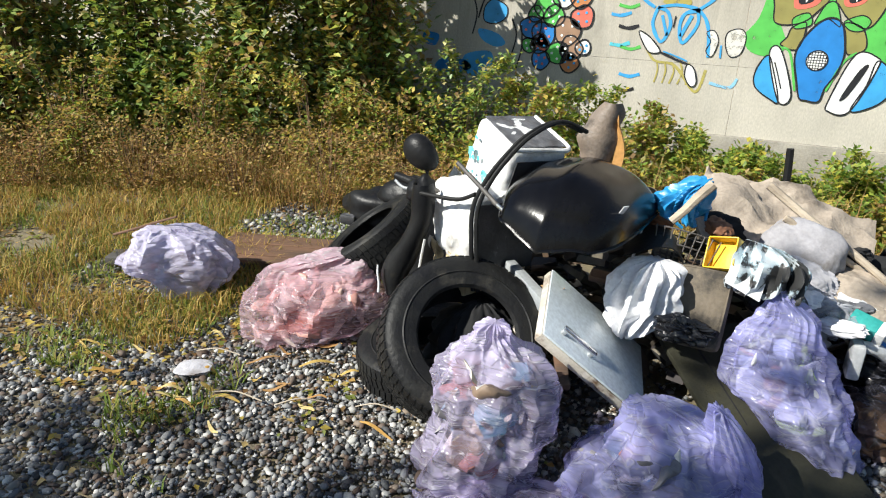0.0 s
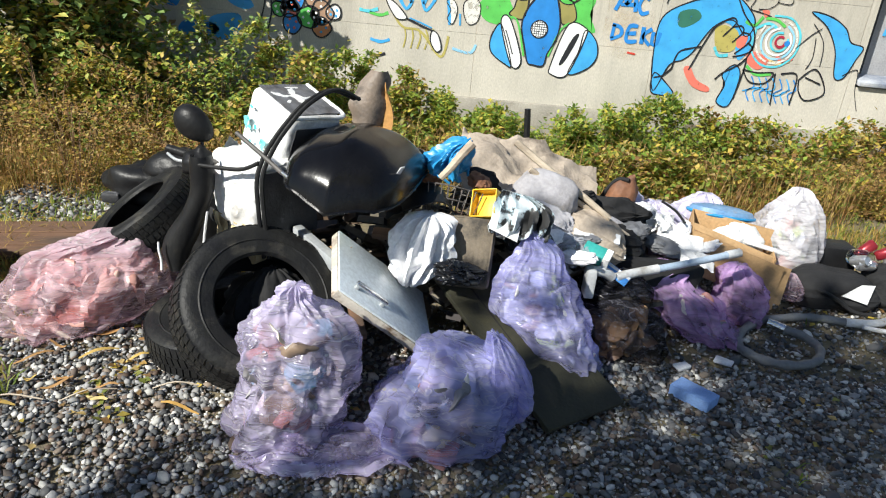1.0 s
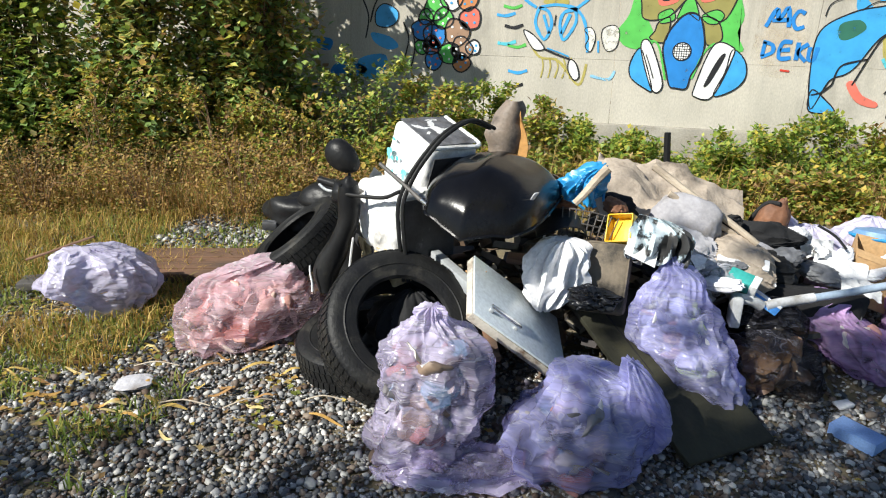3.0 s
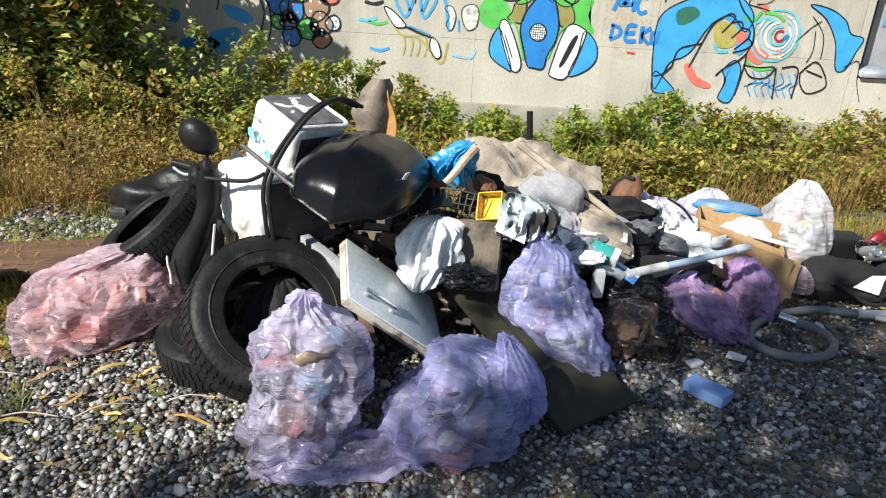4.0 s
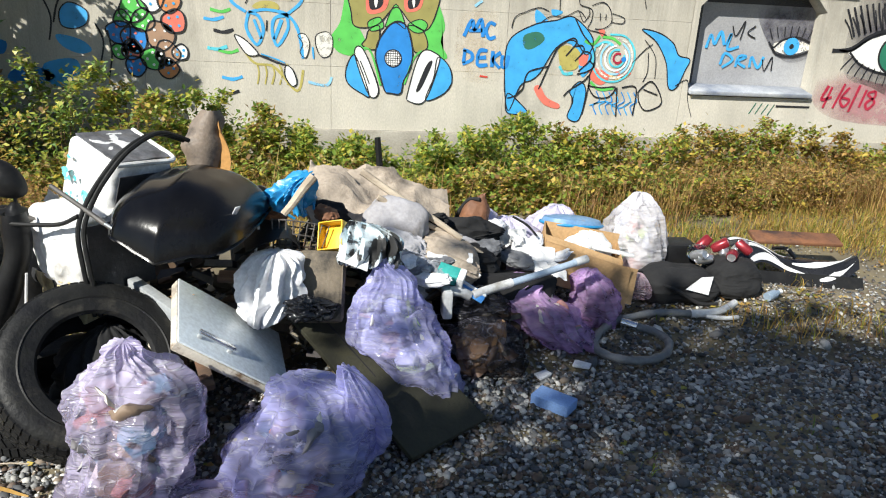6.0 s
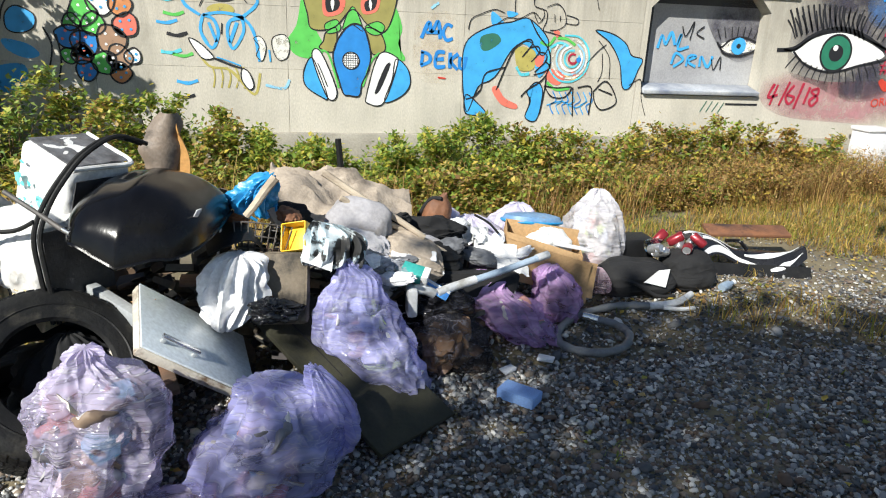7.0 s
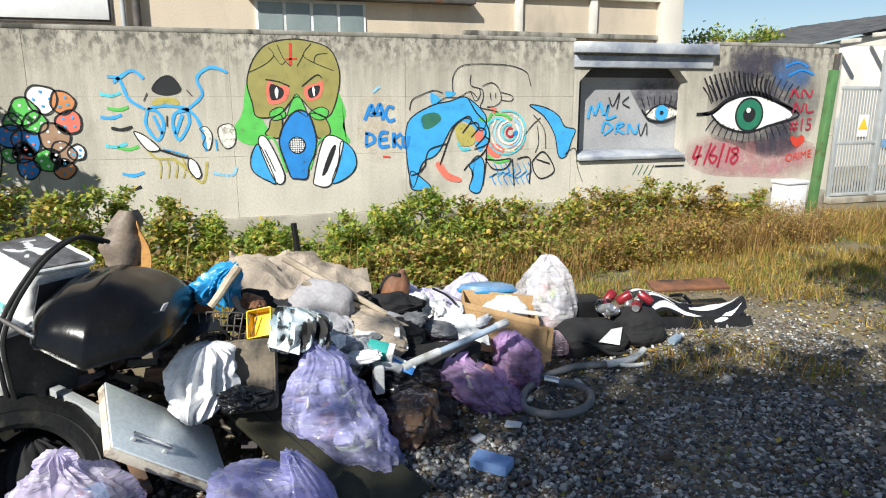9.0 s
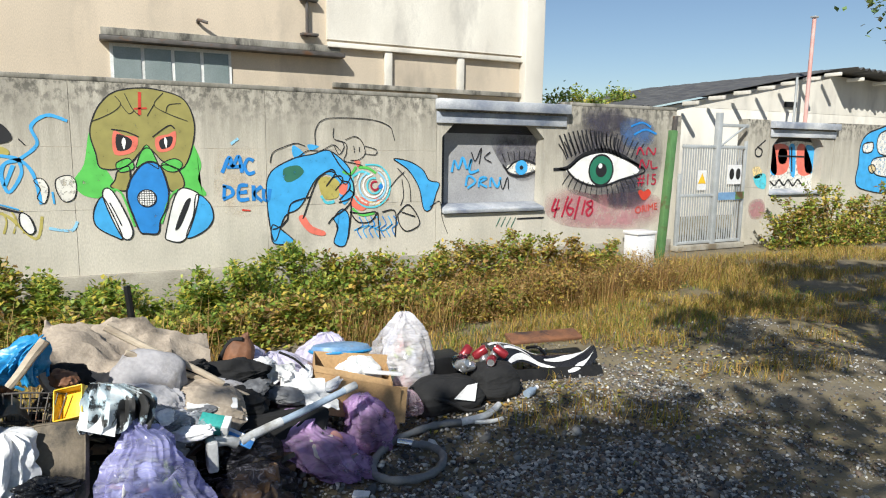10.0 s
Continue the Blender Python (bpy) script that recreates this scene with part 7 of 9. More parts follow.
def dome(u, v):
    """A moulded shell: broad flat top, steep sides, a ridge that runs out to a pointed front lip."""
    a, b = 2 * u - 1, 2 * v - 1
    front = max(0.0, -b)
    x = 0.262 * a * (1 - 0.30 * front ** 3) + 0.02 * b
    y = 0.31 * b - 0.07 * (1 - abs(a)) * front ** 2
    z = 0.185 * (max(0.0, 1 - abs(a) ** 2.3) * max(0.0, 1 - abs(b) ** 2.6)) ** 0.42 - 0.06 * (1 - abs(a)) * front ** 4
    z += 0.014 * math.exp(-(a * 4.5) ** 2) * (1 - b * b) - 0.035 * max(0, a) ** 2 + 0.012 * noise.noise(Vector((a * 2.2, b * 2.2, 1))) - 0.02 * math.exp(-((a + 0.35) * 5) ** 2 - ((b - 0.1) * 3) ** 2)
    return (x, y, z)


shell = thing("plastic_shell", (-1.17, 3.55, 0.83), "large glossy black moulded plastic shell lying on the heap", "plastic shell", rx=4, ry=4, rz=-6)
part("moulding", sheet(dome, 40, 40, 0.006), "black_plastic", shell)
part("rim_flange", tube([dome(k / 12, 0) for k in range(12)] + [dome(1, k / 12) for k in range(12)] + [dome(1 - k / 12, 1) for k in range(12)] + [dome(0, 1 - k / 12) for k in range(12)], 0.007, 6, closed=True, smooth=1), "black_plastic", shell)
part("bolt", lathe([(0.0, 0.012), (0.008, 0.01), (0.011, 0.0)], 12, m=pose(0.10, -0.27, 0.045, 65)), "chrome", shell)
part("sticker", box(0.025, 0.004, 0.07, (0.215, -0.13, 0.085), 0.001, m=pose(0, 0, 0, 30, 0, 55)), "white_plastic", shell)


def flap(u, v):
    w = 0.095 * math.sin(math.pi * (0.10 + 0.82 * (1 - v))) ** 0.7 * (1 + 0.30 * noise.noise(Vector((v * 5, 1.3 if u > 0.5 else 7.1, 2))))
    return ((u - 0.5) * 2 * w + 0.05 * v * v, 0.05 * (2 * u - 1) ** 2 + 0.03 * v, 0.34 * v)


mud = thing("plastic_mudguard", (-1.19, 3.90, 0.88), "muddy grey-brown plastic mudguard standing upright", "mudguard", rz=10, ry=2)
part("blade", sheet(flap, 12, 18, 0.008), "brown_flap", mud)
part("side_lobe", sheet(lambda u, v: (0.06 + 0.07 * u * math.sin(math.pi * (0.2 + 0.7 * v)), 0.06 - 0.03 * u, 0.02 + 0.26 * v + 0.03 * math.sin(u * 5)), 8, 10, 0.006), "hinge_orange", mud, "rusty orange side lobe")
blk = thing("plastic_cover", (-0.94, 3.74, 0.62), "black plastic cover wedged beside the shell", "plastic cover", ry=32, rz=20)
part("panel", sheet(lambda u, v: (0.22 * u - 0.1, 0.34 * v - 0.2, 0.14 * math.sin(u * 2.2) + 0.03 * math.sin(v * 3)), 12, 14, 0.006), "black_plastic_dull", blk)

# ---- heap: cabinet door, mossy board, bars ----
door = new("appliance_door")
ex, ey = Vector((0.728, 0.275, -0.63)).normalized(), Vector((-0.257, 0.943, 0.245)).normalized()
nz = ex.cross(ey).normalized()
ey = nz.cross(ex)
door.matrix_world = Matrix.Translation((-1.143, 3.055, 0.485)) @ Matrix(((ex.x, ey.x, nz.x, 0), (ex.y, ey.y, nz.y, 0), (ex.z, ey.z, nz.z, 0), (0, 0, 0, 1)))
tagged(door, "white enamelled appliance door with a metal handle, dirty edges", "appliance door")
part("face", box(0.54, 0.44, 0.010, (0.27, 0.22, 0.0), 0.004), "enamel_white", door)
part("edge", box(0.544, 0.444, 0.040, (0.27, 0.22, -0.027), 0.006), "enamel_edge", door, "grimy cream edge")
handle = part("handle", box(0.17, 0.026, 0.016, (0.16, 0.085, 0.030), 0.005), "chrome", door, "worn metal bar handle")
for x in (0.09, 0.23):
    part("foot", box(0.018, 0.018, 0.03, (x, 0.085, 0.014), 0.003), "steel_grey", handle)

board_m = new("mossy_board")
a, b, c = Vector((-0.26, 2.90, 0.03)), Vector((0.06, 3.14, 0.03)), Vector((-0.86, 3.52, 0.34))
ex, ey = (b - a).normalized(), (c - a).normalized()
nz = ex.cross(ey).normalized()
ey = nz.cross(ex)
board_m.matrix_world = Matrix.Translation(a) @ Matrix(((ex.x, ey.x, nz.x, 0), (ex.y, ey.y, nz.y, 0), (ex.z, ey.z, nz.z, 0), (0, 0, 0, 1)))
tagged(board_m, "dark damp moss-green board sloping down to the gravel", "board")
part("panel", box(0.44, 0.92, 0.028, (0.21, 0.45, 0), 0.006, jitter=0.012), "mossy_board", board_m)
part("crack", box(0.006, 0.50, 0.004, (0.12, 0.62, 0.016)), "black_cloth", board_m)
for at, size, mat, rx, ry, rz, lab in (
        ((-1.30, 3.40, 0.50), (0.34, 0.05, 0.06), "steel_grey", 0, 14, -38, "grey metal profile bar"),
        ((-1.24, 3.36, 0.40), (0.30, 0.07, 0.02), "wood_pale", 5, 10, -30, "short pale timber offcut"),
        ((-1.34, 3.32, 0.34), (0.26, 0.04, 0.03), "enamel_edge", 0, 6, -30, "dirty white plastic strip"),
        ((-0.93, 3.66, 0.50), (0.34, 0.08, 0.03), "wood_old", 8, 4, 4, "dark broken timber piece"),
        ((-1.10, 3.22, 0.30), (0.05, 0.30, 0.03), "wood_old", 14, 0, 20, "short dark wooden batten")):
    ob = thing("offcut", at, lab, "offcut", rx=rx, ry=ry, rz=rz)
    part("bar", box(*size, (0, 0, 0), 0.005, jitter=0.006), mat, ob)

# ---- heap: middle ----
seat = thing("seat_back", (-0.65, 3.55, 0.50), "brown padded seat back, wet dark at the lower edge", "seat back", rx=62, rz=-6)
part("pad", box(0.25, 0.33, 0.06, (0, 0, 0), 0.028, jitter=0.01), "seat_brown", seat)
part("piping", tube([(0.115 * math.copysign(abs(math.cos(k / 24 * 6.283)) ** 0.4, math.cos(k / 24 * 6.283)), 0.155 * math.copysign(abs(math.sin(k / 24 * 6.283)) ** 0.4, math.sin(k / 24 * 6.283)), 0.026) for k in range(24)], 0.005, 6, closed=True, smooth=2), "seat_brown", seat)
crumple = thing("plastic_bag", (-0.84, 3.53, 0.40), "crumpled white carrier bag with a hanging corner", "plastic bag")
part("film", sack([(-0.06, -0.055, 0.012, 0.02, -0.05), (-0.01, -0.05, 0.035, 0.035, -0.05), (0.04, -0.035, 0.075, 0.06, -0.03), (0.09, -0.015, 0.11, 0.08, -0.01), (0.15, -0.005, 0.12, 0.09, 0), (0.20, 0.005, 0.11, 0.085, 0), (0.25, 0.015, 0.08, 0.06, 0), (0.275, 0.02, 0.03, 0.03, 0)], 51, 96, 70, crease=0.34, pull=3.0, neck=2), "white_film", crumple)
foil = thing("plastic_bag", (-0.675, 3.44, 0.38), "shiny black crinkled film under the seat back", "plastic bag")
part("film", crumpled(0.24, 0.13, 0.12, 53, 6, 0.5), "black_gloss", foil)
cap = thing("bucket", (-0.77, 3.84, 0.80), "crushed bright blue plastic bucket", "bucket", rx=24, ry=12)
part("wall", sack([(0.0, 0.0, 0.085, 0.07, 0), (0.04, -0.01, 0.10, 0.085, 0), (0.09, 0.0, 0.085, 0.08, 0), (0.14, 0.02, 0.055, 0.05, 0.02), (0.175, 0.035, 0.02, 0.02, 0.02)], 31, 64, 40, 2.6, 1.1), "blue_plastic", cap)
part("torn_rim", tube([(0.10 * math.cos(k / 14 * 6.283), 0.085 * math.sin(k / 14 * 6.283), 0.012 * math.sin(k * 2.1)) for k in range(12)], 0.007, 6), "blue_plastic", cap)
shade = thing("lampshade", (-0.98, 3.92, 0.74), "pale cream lampshade lying tilted", "lampshade", rx=20, ry=40)
part("cone", sheet(lambda u, v: ((0.06 + 0.06 * v) * math.cos(u * 6.283), (0.06 + 0.06 * v) * math.sin(u * 6.283), 0.13 * (1 - v)), 32, 6, 0.003), "beige_cloth", shade)
basket = thing("wire_basket", (-0.75, 3.70, 0.58), "rusty dark wire basket, bent", "basket", rx=-25, ry=8)
for k in range(9):
    a = -0.13 + 0.26 * k / 8
    part("wire", tube([(a, -0.10, 0.16), (a * 0.8, -0.07, 0.02), (a * 0.8, 0.07, 0.0), (a, 0.11, 0.14)], 0.003, 5), "steel_dark", basket)
for z, r in ((0.16, 0.14), (0.10, 0.125), (0.05, 0.11)):
    part("hoop", tube([(r * math.cos(k / 16 * 6.283), 0.78 * r * math.sin(k / 16 * 6.283), z) for k in range(16)], 0.0035, 5, closed=True, smooth=3), "steel_dark", basket)
for at, to, r, mat, lab in (
        ((-0.665, 3.74, 0.965), (-0.80, 3.68, 0.80), 0.022, "wood_pale", "short pale grey driftwood stick"),
        ((-0.44, 4.10, 0.91), (0.08, 3.98, 0.585), 0.020, "wood_pale", "long pale timber lath sloping across the heap"),
        ((-0.36, 4.00, 0.80), (0.22, 4.06, 0.47), 0.016, "wood_pale", "thin pale lath half buried in cloth"),
        ((-0.30, 5.02, 0.0), (-0.32, 5.0, 0.93), 0.026, "black_plastic_dull", "black upright stake behind the heap"),
        ((-0.93, 3.66, 0.62), (-0.90, 3.72, 0.84), 0.006, "white_plastic", "thin white plastic rod upright"),
        ((-1.84, 3.40, 0.30), (-1.80, 3.42, 0.62), 0.007, "white_plastic", "thin white rod beside the scooter"),
        ((-1.98, 3.33, 0.36), (-2.0, 3.36, 0.48), 0.006, "white_plastic", "thin white drinking straw upright"),
        ((-3.72, 3.42, 0.30), (-3.32, 3.50, 0.45), 0.008, "wood_old", "dry twig lying on a bag")):
    ob = thing("stick", at, lab, "stick")
    d = Vector(to) - Vector(at)
    k = d.cross(Vector((0, 0, 1))).normalized() * 0.02 * d.length
    part("shaft", tube([(0, 0, 0), d * 0.35 + k, d * 0.7 - k, d], lambda t, r=r: r * (1 - 0.25 * t), 8), mat, ob)


def drape(u, v):
    x, y = -0.72 + 0.78 * u, 4.46 - 0.56 * v
    z = 0.84 - 0.14 * v - 0.22 * u * v - 0.16 * u * u + 0.05 * math.sin(u * 9 + v * 3) * v + 0.07 * noise.noise(Vector((u * 3.0, v * 3.0, 4))) + 0.022 * max(0, 1 - 4 * abs(noise.noise(Vector((u * 5 + v * 3, v * 2, 7))))) - 0.10 * max(0, u - 0.8) * 5 * v + 0.022 * max(0, 1 - abs(noise.noise(Vector((u * 3 - v * 2, v * 3 + u * 2, 2)))) * 4) ** 2 + 0.01 * noise.noise(Vector((u * 14, v * 14, 3)))
    return (x, y, z)


rug = thing("blanket", (0, 0, 0), "dirty beige blanket draped over the heap", "blanket")
part("cloth", sheet(drape, 50, 40, 0.012), "beige_cloth", rug)
matt = thing("cushion", (-0.34, 3.93, 0.44), "dirty grey-white cushion poking out of the heap", "cushion", rz=-8, ry=10)
part("cover", lump(0.38, 0.20, 0.22, 61, 6, 2.6, 0.08, 0.14, (1, 0, 0), 0.05, False), "grey_cloth", matt)
pillow = thing("cushion", (-0.30, 3.98, 0.56), "pale grey smooth cushion on the blanket", "cushion", rz=-10, ry=14, rx=-20)
part("cover", lump(0.32, 0.18, 0.24, 68, 5, 2.8, 0.02, 0.10, (1, 0, 0), 0.02, False), "pillow_grey", pillow)
matt2 = thing("cushion", (-0.05, 3.98, 0.36), "stained beige cushion under the lath", "cushion", rz=-12, ry=18)
part("cover", lump(0.36, 0.22, 0.24, 62, 6, 3.0, 0.06, 0.10, (1, 0, 0), 0.05, False), "beige_cloth", matt2)
tray = thing("plastic_tray", (-0.565, 3.67, 0.69), "small bright yellow plastic tray", "tray", rx=58, ry=-14, rz=-25)
part("base", box(0.12, 0.13, 0.006, (0, 0, 0), 0.002), "yellow_plastic", tray)
for sx, sy, at in ((0.006, 0.13, (-0.06, 0, 0.03)), (0.006, 0.13, (0.06, 0, 0.03)), (0.12, 0.006, (0, 0.065, 0.03)), (0.12, 0.006, (0, -0.065, 0.03))):
    part("side", box(sx, sy, 0.06, at, 0.002), "yellow_plastic", tray)
pack = thing("packet", (-0.41, 3.62, 0.64), "crushed pale blue and black printed packet", "packet", rx=-14, ry=8, rz=-4)
part("sleeve", sack([(-0.07, -0.02, 0.08, 0.03, 0), (-0.04, 0.0, 0.115, 0.05, 0), (0.03, 0.0, 0.115, 0.06, 0), (0.09, -0.01, 0.10, 0.045, 0), (0.13, -0.05, 0.05, 0.02, 0)], 57, 72, 46, 3.4, 0.45, neck=2), "packet_print", pack)
part("flap", sheet(lambda u, v: (-0.14 + 0.14 * u, -0.062 - 0.03 * v, 0.02 - 0.07 * v - 0.03 * u), 8, 6, 0.002), "white_paper", pack)
strip = thing("plastic_strip", (0.01, 3.89, 0.525), "flat white plastic strip lying on the heap", "plastic strip", rx=40, ry=8, rz=-2)
part("plate", box(0.24, 0.06, 0.018, (0, 0, 0), 0.006), "white_plastic", strip)
clear = thing("plastic_bag", (-0.16, 3.84, 0.35), "clear plastic wrapping crumpled among rubbish", "plastic bag")
part("film", crumpled(0.34, 0.2, 0.18, 63, 6, 0.4), "film_clear", clear)
part("lining", packed(slumped(0.28, 0.16, 0.16, (0, 0, 1), 0), 16, 6, (0.04, 0.1)), "junk_white", clear)["kind"] = "stuff"
teal = thing("carton", (-0.01, 3.80, 0.46), "small teal and white carton", "carton", rx=30, ry=12, rz=-20)
part("sleeve", box(0.11, 0.07, 0.07, (0, 0, 0), 0.004, jitter=0.012), "teal_box", teal)
part("end_flap", box(0.035, 0.075, 0.075, (0.07, 0, 0), 0.004, jitter=0.01), "white_paper", teal)
bcard = thing("leaflet", (0.12, 3.80, 0.36), "glossy blue printed leaflet", "leaflet", rx=40, ry=25, rz=-25)
part("sheet", box(0.14, 0.06, 0.006, (0, 0, 0), 0.001), "blue_card", bcard)
part("white_band", box(0.14, 0.016, 0.007, (0, 0.02, 0.0006), 0.001), "white_paper", bcard)
slab = thing("black_cushion", (0.34, 4.08, 0.18), "black fabric seat cushion", "cushion", rx=-12, ry=4, rz=8)
part("cover", box(0.56, 0.30, 0.20, (0, 0, 0.08), 0.05, jitter=0.04), "black_cloth", slab)

vac = thing("vacuum_cleaner_wand", (0, 0, 0), "pale grey vacuum cleaner floor head with its blue-grey tube", "vacuum cleaner")
head = part("floor_head", box(0.05, 0.10, 0.15, (-0.02, 3.74, 0.33), 0.012), "vac_pale", vac, "worn pale grey floor nozzle")
part("neck", tube([(-0.01, 3.75, 0.385), (0.05, 3.77, 0.375), (0.10, 3.79, 0.345)], 0.026, 12), "vac_pale", vac)
part("sleeve", tube([(0.12, 3.79, 0.345), (0.20, 3.82, 0.36), (0.34, 3.86, 0.385)], 0.024, 12), "vac_pale", vac)
part("tube", tube([(0.33, 3.855, 0.383), (0.55, 3.925, 0.42), (0.72, 3.98, 0.452)], 0.019, 12), "vac_tube", vac)
part("collar", tube([(0.715, 3.98, 0.451), (0.79, 4.005, 0.464)], 0.023, 12, smooth=1), "vac_pale", vac)

clothes = thing("clothes", (0.08, 4.34, 0.36), "tangle of dark clothes on the heap", "clothes")
part("cloth", lump(0.52, 0.34, 0.23, 64, 6, 2.2, 0.07, 0.25, (1, 0, 0.2), 0.1, False), "black_cloth", clothes)
part("sleeve", tube([(-0.18, -0.14, 0.18), (0.0, -0.16, 0.16), (0.16, -0.12, 0.08), (0.24, -0.14, 0.02)], 0.035, 10), "grey_cloth", clothes)
dark = thing("clothes", (0.16, 4.12, 0.34), "dark grey crumpled jacket", "clothes")
part("cloth", lump(0.30, 0.22, 0.16, 65, 6, 2.2, 0.07, 0.25, (1, 0, 0.2), 0.1, False), "black_plastic_dull", dark)
case = thing("leather_case", (0.20, 4.50, 0.44), "rusty brown leather case standing on end", "case", ry=18, rz=-20)
part("body", lump(0.17, 0.16, 0.24, 66, 5, 2.6, 0.01, 0.08, flat=False), "rust_brown", case)
part("trim", tube([(-0.085, -0.03, 0.02), (-0.09, -0.03, 0.12), (-0.06, -0.03, 0.22), (0, -0.04, 0.25)], 0.012, 8), "black_cloth", case)
for at, rx, ry, rz, sx, sy in (((0.50, 4.36, 0.47), 40, 8, 20, 0.14, 0.12), ((0.56, 4.26, 0.38), 35, 6, -10, 0.26, 0.18), ((0.40, 4.40, 0.46), 40, -14, 30, 0.16, 0.14), ((0.64, 4.16, 0.34), 30, 10, 10, 0.20, 0.12)):
    pap = thing("paper_sheet", at, "crumpled white paper sheet", "paper", "paper on the heap", rx=rx, ry=ry, rz=rz)
    part("leaf", sheet(lambda u, v: ((u - 0.5) * sx, (v - 0.5) * sy, 0.03 * noise.noise(Vector((u * 4 + at[0] * 9, v * 4, 2)))), 12, 10, 0.002), "white_paper", pap)
strap = thing("strap", (0, 0, 0), "narrow black strap over white paper", "strap")
part("band", tube([(0.46, 4.42, 0.58), (0.54, 4.38, 0.54), (0.60, 4.36, 0.48)], 0.008, 6), "black_cloth", strap)

# ---- heap: eastern end ----
crate = thing("cardboard_box", (0.92, 4.50, 0.22), "torn open cardboard box on its side, flap hanging", "cardboard box", rx=6, ry=6, rz=-14)
part("bottom", box(0.48, 0.30, 0.006, (0, 0, 0.0), 0.001), "cardboard", crate)
part("back_side", box(0.48, 0.006, 0.22, (0, 0.15, 0.11), 0.001), "cardboard", crate)
part("left_side", box(0.006, 0.30, 0.22, (-0.24, 0, 0.11), 0.001), "cardboard", crate)
part("right_side", box(0.006, 0.30, 0.16, (0.24, 0, 0.08), 0.001), "cardboard", crate)
part("front_side", sheet(lambda u, v: (-0.24 + 0.54 * u, -0.15 - 0.10 * v * v, 0.21 - 0.08 * u - (0.20 + 0.03 * u) * v), 12, 8, 0.005), "cardboard", crate)
part("front_flap", sheet(lambda u, v: (-0.24 + 0.48 * u, -0.15 + 0.05 * v, 0.215 - 0.08 * u + 0.02 * v), 6, 3, 0.004), "cardboard", crate)
flapc = thing("cardboard_sheet", (0.97, 4.27, 0.25), "plain brown cardboard sheet leaning on the box", "cardboard", rx=-24, ry=14, rz=-4)
part("sheet", sheet(lambda u, v: ((u - 0.5) * 0.50, 0.03 * math.sin(u * 3), (v - 0.5) * 0.22), 10, 4, 0.006), "cardboard", flapc)
wrap = thing("plastic_bag", (0.98, 4.52, 0.26), "white and blue carrier bag inside the box", "plastic bag")
part("film", lump(0.28, 0.18, 0.18, 67, 5, 2.2, 0.10, 0.2, (0, 0, 1), 0.1, False), "white_sheeting", wrap)
bar2 = thing("plastic_strip", (1.12, 4.42, 0.36), "white plastic strip across the box", "plastic strip", ry=10, rz=-8)
part("plate", box(0.26, 0.04, 0.02, (0, 0, 0), 0.005), "white_plastic", bar2)
tub = thing("plastic_dish", (0.95, 4.76, 0.44), "scuffed oval blue plastic dish upside down", "dish", rx=-8, ry=4)
part("disc", lathe([(0.001, 0.045), (0.12, 0.045), (0.19, 0.03), (0.21, 0.0), (0.20, -0.02)], 40, m=Matrix.Diagonal((1, 0.6, 1, 1))), "blue_lid", tub)
part("rim", tube([(0.21 * math.cos(k / 24 * 6.283), 0.126 * math.sin(k / 24 * 6.283), -0.005) for k in range(24)], 0.010, 6, closed=True, smooth=2), "blue_plastic", tub)
pinkbit = rubbish_bag((1.28, 4.36, 0.08), 0.16, 0.14, 0.16, 70, "film_pink", "junk", "small twist of pink and blue plastic", 8, (0, 0, 1), 0.1, size=(0.03, 0.06))

pack1 = thing("backpack", (1.64, 4.56, 0.0), "black backpack lying flat with a white triangular patch", "backpack", rz=2)
part("body", lump(0.52, 0.34, 0.20, 71, 6, 3.0, 0.03, 0.10, (1, 0, 0), 0.05), "black_cloth", pack1)
bm = bmesh.new()
bm.faces.new([bm.verts.new(v) for v in ((-0.04, -0.195, 0.125), (0.12, -0.205, 0.085), (0.17, -0.15, 0.19), (0.08, -0.16, 0.19))])
part("patch", bm, "white_paper", pack1, "white triangular patch", smooth=False)
part("strap", tube([(-0.22, -0.1, 0.14), (-0.1, -0.2, 0.12), (0.06, -0.2, 0.03), (0.2, -0.2, 0.02)], 0.012, 8), "black_cloth", pack1)
pack2 = thing("holdall", (2.06, 4.62, 0.0), "black holdall beside the backpack", "bag", rz=8)
part("body", lump(0.36, 0.30, 0.24, 72, 6, 3.2, 0.03, 0.10, (1, 0, 0), 0.05), "black_cloth", pack2)
pack3 = thing("plastic_crate", (1.76, 4.86, 0.0), "black plastic crate behind the white bag", "crate")
part("body", box(0.24, 0.20, 0.28, (0, 0, 0.14), 0.01), "black_plastic_dull", pack3)


def can(at, rx, ry, rz, mat="can_red", r=0.033, h=0.115):
    ob = thing("drink_can", at, "crushed red drink can with bare metal ends" if mat == "can_red" else "crushed plain silver drink can", "drink can", "drink cans", rx=rx, ry=ry, rz=rz)
    b = lathe([(0.001, 0.003), (r * 0.72, 0.0), (r * 0.85, 0.006), (r, 0.014), (r, h - 0.016), (r * 0.82, h - 0.003)], 24)
    for v in b.verts:
        v.co += noise.noise_vector(v.co * 22 + Vector(at) * 5) * 0.007
    part("body", b, mat, ob)
    part("top", lathe([(0.001, h - 0.006), (r * 0.70, h - 0.006), (r * 0.82, h - 0.001), (r * 0.84, h - 0.004)], 24), "can_metal", ob)


for k in range(8):
    a = k * 2.4
    can((1.78 + 0.055 * k, 4.66 + 0.06 * math.sin(a), 0.245 + 0.03 * (k % 2)), 60 + 30 * math.sin(a * 1.7), 40 * math.cos(a), a * 57, "can_red" if k % 2 else "can_metal")
